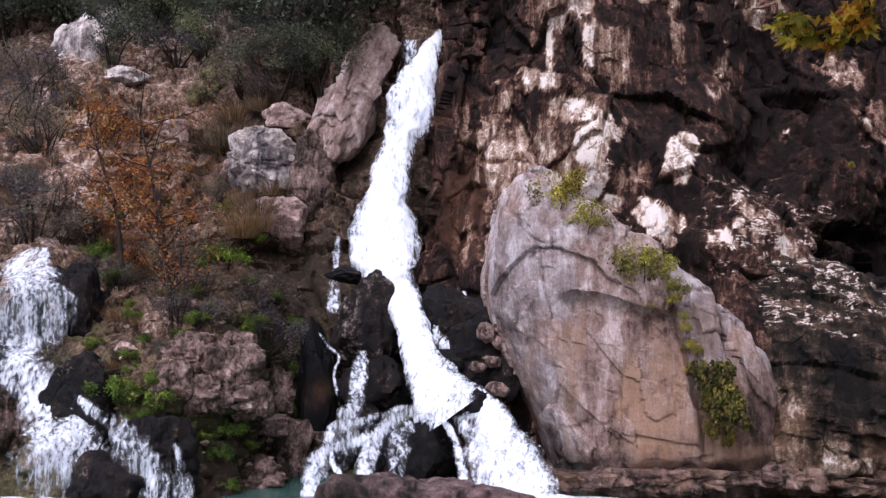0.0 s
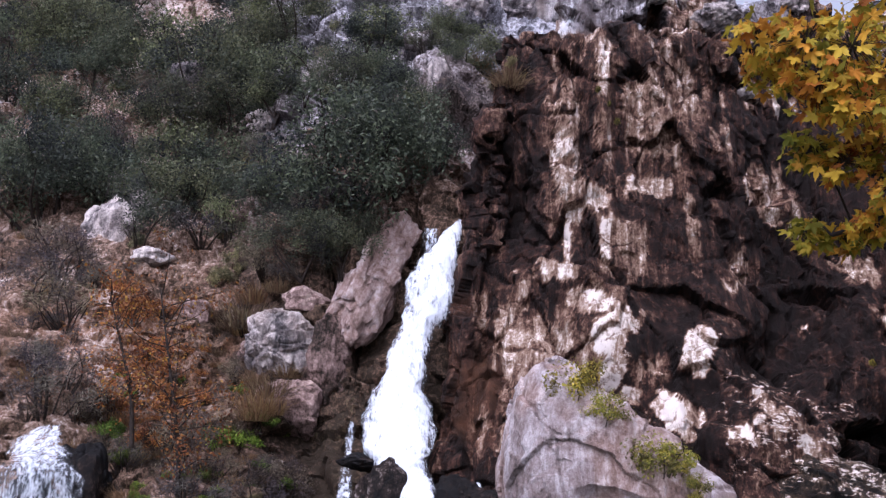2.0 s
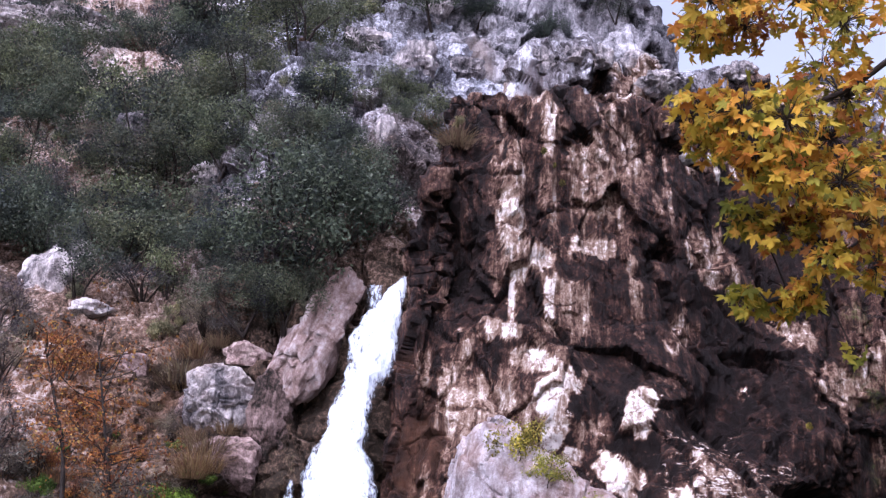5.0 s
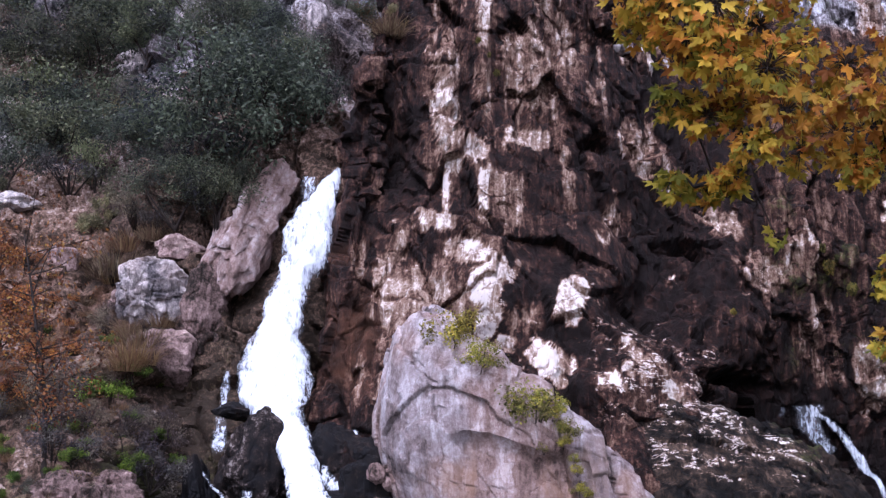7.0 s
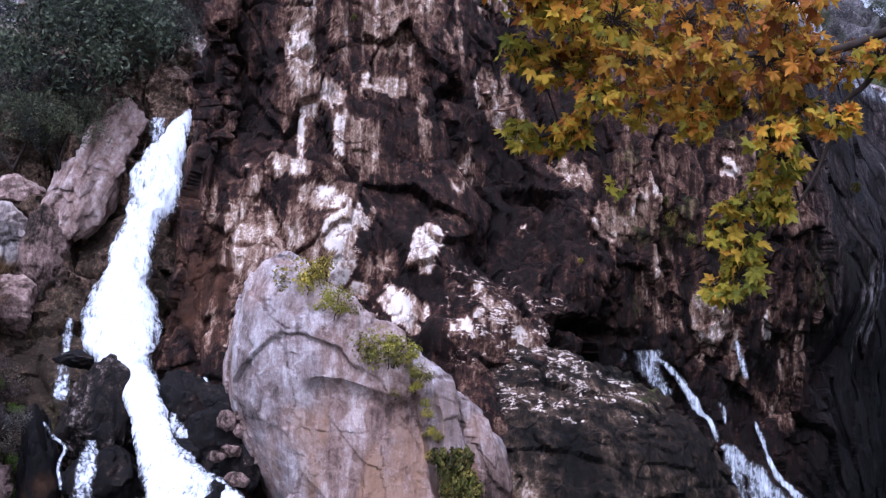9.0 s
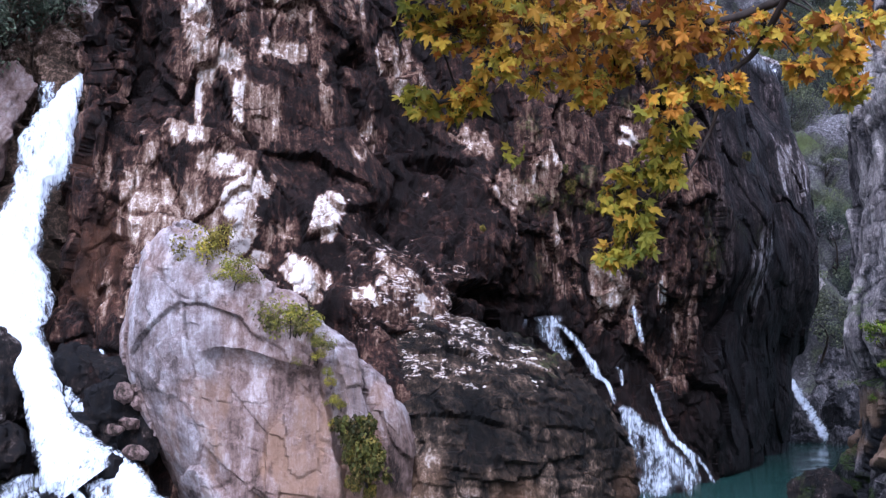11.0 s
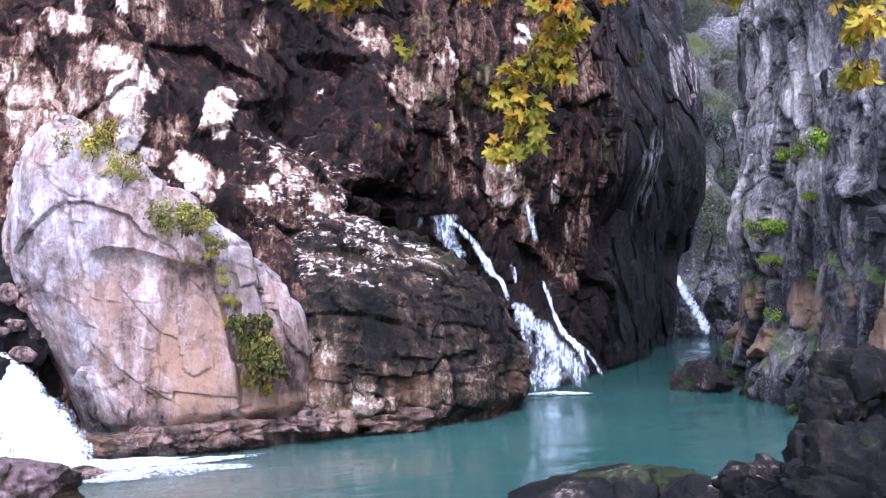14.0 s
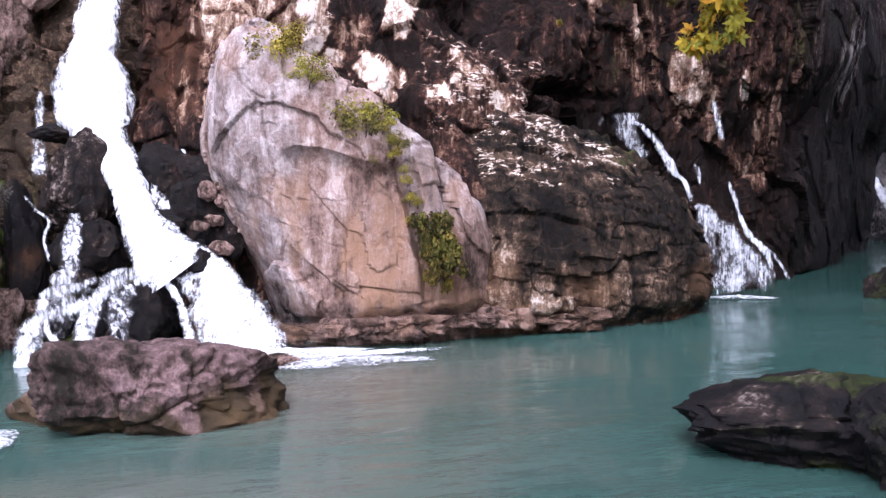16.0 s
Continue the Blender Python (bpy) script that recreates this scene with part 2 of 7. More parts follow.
    bp = node(nodes, "ShaderNodeBump", Strength=bump, Distance=0.1)
    links.new(relief, bp.inputs["Height"])
    links.new(bp.outputs[0], b.inputs["Normal"])
    return m


def step_node(nodes, links, value, lo, hi):
    n = nodes.new("ShaderNodeMapRange")
    n.interpolation_type = "SMOOTHSTEP"
    n.inputs["From Min"].default_value, n.inputs["From Max"].default_value = lo, hi
    links.new(value, n.inputs["Value"])
    return n.outputs[0]


TUFA = [(0.0, (0.009, 0.0055, 0.0045)), (0.2, (0.027, 0.0135, 0.0105)), (0.38, (0.08, 0.04, 0.028)), (0.6, (0.25, 0.165, 0.118)), (0.78, (0.44, 0.34, 0.27)), (0.95, (0.85, 0.8, 0.75))]
cliff_rock = rock_material("stained_tufa", TUFA, streak=0.24, grain=0.18, bump=0.8, fleck=0.3, rust=(0.24, 0.105, 0.055))
shoulder_rock = rock_material("dark_mossy_tufa", [(0.0, (0.005, 0.0045, 0.004)), (0.2, (0.02, 0.0145, 0.0105)), (0.4, (0.06, 0.042, 0.029)), (0.6, (0.2, 0.14, 0.1)), (0.78, (0.45, 0.38, 0.32)), (0.95, (0.82, 0.78, 0.74))], streak=0.16, grain=0.2, bump=0.8, fleck=0.12, rust=(0.2, 0.11, 0.06))
pale_rock = rock_material("pale_limestone", [(0.0, (0.02, 0.015, 0.013)), (0.25, (0.11, 0.075, 0.062)), (0.5, (0.25, 0.175, 0.15)), (0.7, (0.36, 0.285, 0.265)), (0.92, (0.55, 0.49, 0.48))], streak=0.15, grain=0.15, fissure=0.55, bump=0.7, facet=0.9, rust=(0.3, 0.175, 0.105))
grey_rock = rock_material("grey_limestone", [(0.0, (0.02, 0.02, 0.022)), (0.3, (0.1, 0.095, 0.1)), (0.55, (0.245, 0.225, 0.225)), (0.8, (0.48, 0.445, 0.43)), (1.0, (0.74, 0.7, 0.67))], streak=0.16, grain=0.2, rough=0.85, wet=0.7, bump=0.8, rust=(0.3, 0.19, 0.12), moss=(0.045, 0.07, 0.012))
earth = rock_material("scree_and_earth", [(0.0, (0.03, 0.022, 0.015)), (0.3, (0.1, 0.066, 0.045)), (0.55, (0.2, 0.135, 0.1)), (0.8, (0.36, 0.29, 0.25)), (1.0, (0.6, 0.55, 0.52))], streak=0.05, grain=0.4, rough=0.95, moss=(0.05, 0.06, 0.018), wet=0.9)
# wet black stone; darkened further to carry tree shade on the near bank rocks
wet_rock = rock_material("wet_shaded_rock", [(0.0, (0.004, 0.004, 0.005)), (0.4, (0.01, 0.0085, 0.008)), (0.7, (0.038, 0.028, 0.024)), (1.0, (0.26, 0.235, 0.22))], streak=0.1, grain=0.3, rough=0.85, wet=0.6, moss=(0.024, 0.036, 0.007))
boulder_rock = rock_material("brown_boulder_stone", [(0.0, (0.016, 0.012, 0.008)), (0.25, (0.08, 0.055, 0.045)), (0.5, (0.19, 0.135, 0.12)), (0.75, (0.3, 0.22, 0.2)), (1.0, (0.5, 0.41, 0.36))], streak=0.1, grain=0.3, rough=0.8, wet=0.5)


pool_rock = rock_material("purple_brown_stone", [(0.0, (0.012, 0.01, 0.007)), (0.25, (0.06, 0.042, 0.038)), (0.5, (0.14, 0.098, 0.1)), (0.75, (0.24, 0.18, 0.18)), (1.0, (0.42, 0.34, 0.28))], streak=0.14, grain=0.2, rough=0.8, wet=0.5, rust=(0.13, 0.085, 0.04))


def water_material():
    m, nodes, links, b = material("turquoise_pool_water", 0.06)
    tint = speckle(nodes, links, 0.14, detail=2.0)
    silt = mix(nodes, links, attribute(nodes, "shallow"), ramp(nodes, links, tint, [(0.35, (0.023, 0.067, 0.057)), (0.65, (0.038, 0.09, 0.078))]), (0.12, 0.12, 0.098))
    links.new(silt, b.inputs["Base Color"])
    b.inputs["IOR"].default_value = 1.33
    b.inputs["Specular IOR Level"].default_value = 0.5
    # patches ruffled by the falls between calm stretches
    ruffled = maths(nodes, links, "ADD", maths(nodes, links, "MULTIPLY", step_node(nodes, links, speckle(nodes, links, 0.35, (0.6, 1.5, 1), detail=3.0), 0.4, 0.68), 0.85), 0.2)
    ripple = maths(nodes, links, "ADD", speckle(nodes, links, 1.7, (0.8, 1.7, 1), detail=5.0), maths(nodes, links, "MULTIPLY", speckle(nodes, links, 8.0, (0.8, 1.4, 1), detail=3.0), 0.25))
    ripple = maths(nodes, links, "MULTIPLY", ripple, ruffled)
    bp = node(nodes, "ShaderNodeBump", Strength=0.32, Distance=0.12)
    links.new(ripple, bp.inputs["Height"])
    links.new(bp.outputs[0], b.inputs["Normal"])
    return m


pool_water = water_material()


def foam_material():
    m, nodes, links, b = material("white_falling_water", 0.5)
    strands = speckle(nodes, links, 8.0, (2.2, 2.2, 0.22), detail=7.0, rough=0.7)
    drops = speckle(nodes, links, 13.0, (1, 1, 0.5), detail=6.0, rough=0.7)
    fine = maths(nodes, links, "ADD", maths(nodes, links, "MULTIPLY", strands, 0.5), maths(nodes, links, "MULTIPLY", drops, 0.5))
    links.new(ramp(nodes, links, fine, [(0.32, (0.46, 0.53, 0.66)), (0.5, (0.69, 0.73, 0.79))]), b.inputs["Base Color"])
    cover = maths(nodes, links, "ADD", attribute(nodes, "cover"), maths(nodes, links, "MULTIPLY", maths(nodes, links, "SUBTRACT", fine, 0.5), 3.7))
    links.new(step_node(nodes, links, cover, -0.2, 1.0), b.inputs["Alpha"])
    bp = node(nodes, "ShaderNodeBump", Strength=0.14, Distance=0.04)
    links.new(fine, bp.inputs["Height"])
    links.new(bp.outputs[0], b.inputs["Normal"])
    return m


foam = foam_material()

# bare faces, hollows and bulges of the cliff: x, y, z, half width, half height, turn, strength
WHITE_FACES = [
    (4.84, 20.40, 6.33, 0.36, 0.55, -18, 1),
    (4.20, 19.66, 4.99, 0.57, 0.36, -35, 0.97),
    (3.41, 20.10, 5.38, 0.20, 0.14, 0, 0.97),
    (3.00, 20.14, 6.53, 0.39, 0.51, -30, 0.93),
    (2.64, 20.76, 7.30, 0.55, 0.26, -8, 0.85),
    (3.03, 20.08, 5.87, 0.25, 0.39, -35, 0.97),
    (1.90, 20.62, 6.52, 0.42, 0.26, -30, 0.86),
    (2.00, 20.91, 7.99, 0.46, 0.27, -10, 0.83),
    (2.22, 21.14, 10.30, 0.30, 1.07, 6, 0.74),
    (2.87, 21.35, 9.77, 0.30, 0.30, 0, 0.8),
    (2.23, 21.13, 8.72, 0.09, 0.49, 0, 0.86),
    (3.01, 20.83, 8.78, 0.10, 0.55, 0, 0.88),
    (0.94, 20.76, 6.56, 0.31, 0.77, 0, 0.66),
    (4.02, 21.63, 10.25, 0.52, 0.26, 0, 0.72),
    (6.93, 22.47, 10.36, 0.30, 0.80, 10, 0.7),
    (5.04, 21.49, 9.14, 0.15, 1.03, 4, 0.63),
]
BARE_FACES = [
    (5.88, 21.39, 8.22, 0.18, 0.92, -10, 0.64),
    (6.13, 20.45, 5.08, 0.22, 0.38, 0, 0.9),
    (5.61, 20.24, 4.49, 0.24, 0.18, 0, 0.92),
    (6.44, 22.09, 10.48, 0.09, 0.24, 0, 0.9),
    (7.55, 22.06, 7.06, 0.17, 0.19, 0, 0.95),
    (3.44, 20.90, 8.60, 0.56, 0.71, 0, 0.54),
    (6.61, 20.57, 4.86, 0.34, 0.2, -30, 0.52),
    (3.51, 20.48, 6.99, 0.31, 0.19, -10, 0.8),
    (3.78, 20.27, 5.91, 0.47, 0.26, -20, 0.66),
    (1.29, 21.02, 7.65, 0.27, 0.31, 0, 0.6),
    (7.21, 21.05, 4.47, 0.27, 0.20, 0, 0.75),
    (0.41, 21.23, 7.05, 0.17, 0.73, 0, 0.62),
]
UPPER_FACES = [
    (3.12, 22.08, 13.25, 0.36, 0.71, 0, 0.78),
    (4.14, 22.09, 12.08, 0.62, 1.22, 0, 0.66),
    (2.21, 21.60, 12.07, 0.34, 0.74, 25, 0.64),
    (4.95, 22.53, 12.93, 0.51, 0.98, 0, 0.6),
    (7.42, 22.52, 10.25, 0.28, 0.86, 15, 0.64),
    (2.29, 21.15, 9.50, 0.50, 0.37, 0, 0.66),
    (3.00, 22.47, 14.54, 0.23, 0.57, 0, 0.72),
    (3.95, 23.06, 15.54, 0.89, 0.39, -5, 0.74),
    (5.60, 23.33, 15.37, 0.60, 0.45, 0, 0.7),
    (7.33, 23.11, 13.00, 0.88, 0.37, 0, 0.8),
    (6.11, 23.49, 16.06, 0.93, 0.25, 0, 0.72),
]
CURTAIN_FACES = [
    (9.63, 21.80, 7.27, 0.46, 0.76, 30, 0.62),
    (11.18, 22.15, 5.86, 0.47, 1.12, 0, 0.58),
    (14.45, 23.03, 5.08, 0.11, 0.43, 0, 0.95),
    (12.29, 22.08, 5.18, 0.57, 0.85, 0, 0.57),
    (8.92, 22.52, 8.62, 0.56, 0.36, -25, 0.64),
    (13.23, 22.51, 4.44, 0.20, 0.88, 0, 0.55),
    (15.58, 23.68, 4.53, 0.32, 0.95, -10, 0.55),
    (20.01, 26.04, 6.55, 0.30, 1.85, -18, 0.66),
    (25.33, 30.96, 10.61, 0.68, 1.14, 0, 0.62),
    (14.88, 23.65, 3.16, 0.63, 0.47, -20, 0.5),
    (10.50, 21.90, 7.54, 0.28, 0.55, 0, 0.6),
    (12.44, 22.80, 9.90, 0.24, 0.21, 0, 0.85),
    (13.52, 22.99, 9.19, 0.31, 0.21, 0, 0.8),
    (11.06, 22.07, 8.24, 0.20, 0.28, 0, 0.8),
]
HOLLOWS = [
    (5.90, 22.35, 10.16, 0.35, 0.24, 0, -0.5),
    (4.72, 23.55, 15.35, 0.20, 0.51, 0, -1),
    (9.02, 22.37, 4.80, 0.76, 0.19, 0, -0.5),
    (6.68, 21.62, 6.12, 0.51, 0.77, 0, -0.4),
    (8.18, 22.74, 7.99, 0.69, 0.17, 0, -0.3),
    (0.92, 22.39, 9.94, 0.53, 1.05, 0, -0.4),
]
BULGES = [
    (8.55, 21.47, 6.43, 0.78, 1.18, 0, 0.6),
    (4.78, 20.39, 6.42, 0.59, 0.71, -15, 0.25),
    (3.01, 20.11, 6.45, 0.69, 0.81, -20, 0.2),
    (2.06, 20.89, 8.01, 0.72, 0.60, 0, 0.2),
    (2.32, 21.07, 10.08, 0.50, 1.25, 0, 0.25),
    (6.09, 20.35, 4.96, 0.72, 0.60, -30, 0.35),
    (5.47, 20.05, 4.46, 0.58, 0.35, -10, 0.3),
]

# plants: x, y, z, radius
MAQUIS = [
    (-19.42, 45.67, 29.08, 1.54),
    (-13.18, 31.76, 14.8, 1.84),
    (-9.83, 30.6, 14.73, 1.73),
    (-7.99, 29, 12, 1.37),
    (-11.28, 29.09, 12.21, 1.64),
    (-12.07, 28.19, 11.01, 1.45),
    (-9, 42.22, 25.98, 2.24),
    (-4.48, 32.56, 20.65, 1.46),
    (-5.76, 30.51, 17.97, 1.27),
    (-2.94, 27.43, 16.03, 0.7),
    (-3.38, 25.41, 13.68, 0.76),
    (-2.8, 23.1, 9.67, 1.39),
    (-1.74, 23.75, 11.24, 0.98),
    (-3.72, 22.68, 8.69, 0.92),
    (-2.74, 22.5, 8.16, 0.66),
    (5.04, 34.55, 22.8, 0.63),
    (7.76, 35.83, 25.11, 0.71),
    (2.04, 36.33, 24.41, 0.85),
    (-12.14, 42.26, 25.52, 1.5),
    (-7.41, 32.3, 16.38, 1.38),
    (-12.36, 33.95, 17.47, 1.36),
    (-15.69, 35.59, 18.96, 1.27),
    (-8.11, 30.56, 14.22, 1.17),
    (-1.17, 24.91, 12.94, 0.67),
    (-2.14, 25.35, 13.56, 0.68),
    (-5.26, 25.84, 10.65, 0.76),
    (-15.46, 39.85, 22.89, 1.17),
    (-0.79, 28.52, 17.07, 0.58),
    (-14.88, 43.78, 27.12, 0.96),
]

# plants: x, y, z, radius
THICKET = [
    (-6.87, 25.55, 9.71, 0.92),
    (-9.83, 24, 8.14, 1.18),
    (-8.83, 22.15, 6.76, 0.95),
    (-0.3, 24.61, 13.52, 0.67),
    (-8.01, 19.7, 4.54, 0.95),
    (-8.61, 20.25, 5.5, 0.62),
    (-3.69, 18.74, 2.92, 0.86),
    (-3.1, 20.49, 1.68, 0.7),
    (-8.08, 33.16, 17.37, 1.45),
    (-8.87, 26.23, 9.95, 0.96),
    (-0.77, 23.83, 11.47, 0.85),
    (-5.57, 26.51, 12.32, 0.8),
    (-12.91, 47.13, 30.16, 1.56),
    (-3.22, 19.06, 2.61, 0.54),
    (-3.83, 17.54, 2.24, 0.4),
]

# plants: x, y, z, radius
GREENS = [
    (-4.45, 20.69, 4.07, 0.57),
    (-5.5, 17.02, 1.59, 0.58),
    (-4.6, 16.87, 1.57, 0.37),
    (-3.88, 17.49, 0.71, 0.49),
    (-5.2, 16.93, 2.12, 0.28),
    (-3, 19.22, 0.91, 0.33),
    (-12.78, 35.67, 19.65, 1.85),
    (-9.47, 30.7, 14.59, 0.96),
    (-6.71, 18.95, 3.16, 0.62),
    (-7.13, 17.75, 2.01, 0.43),
    (-3.5, 17.85, 2.23, 0.41),
    (-6.06, 18.02, 2.61, 0.43),
    (-2.73, 20.35, 1.46, 0.35),
    (-5.42, 18.21, 3.01, 0.37),
    (-6.37, 17.29, 2.14, 0.41),
    (-5.89, 17.04, 1.78, 0.57),
    (-4.97, 16.87, 1.33, 0.45),
    (-4.14, 17.25, 1.78, 0.36),
    (-3.58, 17.88, 1.05, 0.51),
    (-4.13, 17.29, 1.01, 0.4),
    (-4.82, 20.76, 4.36, 0.57),
    (-3.7, 18.81, 2.82, 0.54),
    (-3.52, 20.78, 3.39, 0.53),
    (-3.01, 20.61, 2.01, 0.51),
    (-2.54, 20.51, 2.36, 0.46),
    (-4.46, 17.64, 2.72, 0.46),
    (-6.43, 19.69, 3.67, 0.56),
    (-5.07, 18.76, 3.44, 0.49),
    (-4.59, 18.92, 3.44, 0.55),
    (-3.32, 19.33, 0.05, 0.44),
    (-3.66, 17.42, 0.15, 0.4),
    (-3.93, 20.44, 3.72, 0.51),
]

# plants: x, y, z, radius
PALE_SCRUB = [
    (-5.43, 24.67, 8.89, 0.65),
    (-6.08, 24.8, 8.31, 0.51),
    (-2.12, 35.82, 24.39, 1.4),
    (-5.55, 24.68, 8.76, 0.65),
    (-4.85, 17.31, 2.44, 0.4),
    (1.05, 22.05, 13.32, 0.55),
]

# plants: x, y, z, radius
DRY_GRASS = [
    (-5.13, 23.52, 7.28, 0.82),
    (-4.08, 21.07, 5.04, 0.6),
    (-4.06, 21.59, 5.41, 0.62),
    (-4.52, 17.2, 2.25, 0.45),
    (-5.51, 18.17, 3.01, 0.43),
    (0.29, 27.68, 15.96, 0.77),
    (0.92, 21.98, 12.91, 0.61),
    (-8.66, 21.15, 6.21, 0.45),
    (-5.73, 23.32, 6.44, 0.48),
    (-6.67, 20.34, 4.6, 0.54),
    (-4.17, 20.45, 3.95, 0.35),
]

# plants: x, y, z, radius
RUST_SCRUB = [
    (-7.52, 22.7, 6.98, 0.61),
    (-6.7, 22.23, 5.76, 0.79),
    (-6.96, 20.18, 4.59, 0.54),
    (-5.96, 21.04, 4.9, 0.74),
    (-5.51, 21.57, 5.08, 0.38),
    (-7.17, 21.41, 5.53, 0.51),
    (-6.11, 20.06, 4.02, 0.71),
]

# plants: x, y, z, radius
LEDGE_GREENS = [
    (2.03, 17.99, 5.35, 0.56),
    (2.52, 17.56, 4.85, 0.39),
    (3.45, 17.29, 4.1, 0.62),
    (3.99, 17.1, 3.81, 0.49),
    (4.12, 17.05, 3.09, 0.33),
    (4.19, 17.17, 2.71, 0.28),
    (3.57, 17.18, 3.38, 0.26),
    (5.35, 17.39, 2.19, 0.4),
    (4.44, 17.05, 2.15, 0.26),
    (3.89, 17.07, 3.52, 0.31),
    (4.05, 17.04, 3.23, 0.28),
    (4.21, 17.06, 2.33, 0.28),
    (4.31, 17.1, 2.62, 0.23),
    (3.71, 17.14, 4, 0.33),
]

# plants: x, y, z, radius
IVY = [
    (4.59, 17.07, 1.96, 0.38),
    (4.76, 17.03, 1.54, 0.41),
    (4.53, 17.04, 1.35, 0.4),
    (4.82, 17.09, 1.16, 0.31),
    (4.47, 16.99, 1.78, 0.28),
    (3, 21.87, 12.54, 0.17),
    (3.24, 21.96, 12.23, 0.19),
    (3.45, 21.94, 11.8, 0.19),
    (11.43, 22.22, 7.64, 0.37),
    (11.92, 22.14, 7.16, 0.37),
    (11.2, 22.04, 8.03, 0.23),
    (8.67, 21.26, 6.34, 0.18),
    (19.73, 26.27, 9.82, 0.38),
]

# plants: x, y, z, radius
MOSS_TUFTS = [
    (16.32, 15.18, 5.48, 0.83),
    (17.06, 16.85, 5.52, 0.53),
    (17.05, 18.09, 3.94, 0.75),
    (17.05, 17.87, 3.28, 0.62),
    (16.71, 16.06, 2.77, 0.47),
    (16.61, 16.14, 4.57, 0.47),
    (15.96, 14.48, 4.66, 0.4),
    (17.44, 18.63, 2.52, 0.64),
    (17.16, 17.82, 1.88, 0.54),
]

# stones: x, y, z, width, height, tone
SLOPE_BOULDERS = [
    (-3.88, 22.49, 6.52, 1.93, 1.41, 0.62),
    (-2.87, 22.16, 5.91, 1.13, 2.13, 0.36),
    (-3.6, 21.79, 5, 1.48, 1.36, 0.42),
    (-3.54, 22.66, 7.5, 1.17, 0.6, 0.7),
    (-9.73, 26.85, 10.09, 1.48, 1.97, 0.72),
    (-8.02, 25.15, 9.04, 1.06, 0.48, 0.95),
    (-9.33, 27.88, 10.93, 1.02, 1.53, 0.55),
    (-10.18, 28.63, 11.97, 1.06, 1.24, 0.5),
    (-6.38, 23.72, 7.37, 0.84, 0.56, 0.55),
    (-4.88, 23.07, 6.41, 0.53, 0.53, 0.5),
]

# stones: x, y, z, width, height, tone
BANK_STONES = [
    (-4.3, 17.46, 2.24, 1.1, 0.7, 0.5),
    (-3.74, 17.6, 1.76, 0.9, 0.6, 0.52),
    (-4.17, 17.38, 1.67, 0.9, 0.5, 0.45),
    (-5.45, 17.37, 2.46, 0.41, 0.18, 0.75),
    (-3.27, 18.94, 1.09, 0.65, 0.43, 0.5),
    (-2.91, 19.39, 0.57, 0.66, 0.66, 0.45),
    (-3.48, 18.49, 0.08, 1.27, 0.95, 0.35),
    (-3.99, 17.77, 2.43, 0.61, 0.41, 0.55),
    (-3.44, 17.64, 1.46, 0.5, 0.3, 0.6),
]

# stones: x, y, z, width, height, tone
CRAG_BLOCKS = [
    (-17.06, 43.08, 26.59, 5.8, 1.45, 0.66),
    (-20.53, 44.44, 28.11, 2.46, 1.84, 0.6),
    (-16.01, 49.76, 34.09, 2.04, 2.72, 0.5),
    (-4.46, 39.53, 27.92, 1.57, 1.05, 0.8),
    (0.5, 35.5, 24.48, 1.27, 1.62, 0.72),
    (-8.89, 37.98, 21.25, 0.82, 1.44, 0.5),
    (-9.47, 32.33, 17.13, 1.43, 1.02, 0.45),
    (-0.97, 25.75, 14.64, 0.63, 0.79, 0.72),
    (-0.16, 30.54, 19.37, 1.35, 1.74, 0.62),
    (-2.15, 34.3, 21.99, 1.75, 1.31, 0.66),
    (1.35, 34.28, 20.97, 1.94, 1.3, 0.55),
    (-6.5, 30.35, 14.81, 1.11, 0.93, 0.75),
    (-4.37, 27.5, 15.06, 1.02, 1.52, 0.55),
]

# stones: x, y, z, width, height, tone
CREST_ROCKS = [
    (4.04, 23.16, 15.76, 1.04, 0.75, 0.6),
    (5.72, 24.08, 16.35, 0.72, 0.69, 0.7),
    (6.11, 23.01, 15.23, 0.9, 0.6, 0.62),
    (3.09, 23.19, 15.72, 0.74, 0.74, 0.55),
    (8.58, 24.2, 16.24, 0.97, 0.71, 0.6),
    (6.61, 22.56, 12.96, 0.51, 0.34, 0.75),
    (4.75, 23.41, 16.02, 0.61, 0.61, 0.6),
]

# stones: x, y, z, width, height, tone
WET_ROCKS = [
    (-1.36, 20.25, 2.72, 1.31, 2.16, 0.55),
    (-1.39, 19.75, 1.63, 1.22, 1.11, 0.3),
    (-1.5, 19.14, 1.2, 0.65, 0.43, 0.3),
    (-0.37, 18.75, 0.57, 1.27, 1.27, 0.3),
    (-1.73, 18.12, 0.59, 0.51, 0.62, 0.3),
    (-1.05, 18.87, 0.55, 0.64, 0.96, 0.25),
    (0.65, 18.39, 1.52, 0.45, 0.48, 0.3),
    (-1.88, 20.21, 3.87, 0.8, 0.34, 0.35),
    (0.08, 19.9, 3.07, 1, 1, 0.3),
    (0.68, 19.69, 3.07, 0.77, 0.66, 0.35),
    (0.73, 19.29, 2.43, 0.97, 1.3, 0.35),
    (1.14, 18.97, 1.97, 0.64, 0.85, 0.3),
    (0.19, 19.2, 2.21, 0.65, 0.43, 0.2),
    (-2.45, 19.85, 1.5, 0.79, 2.92, 0.2),
]

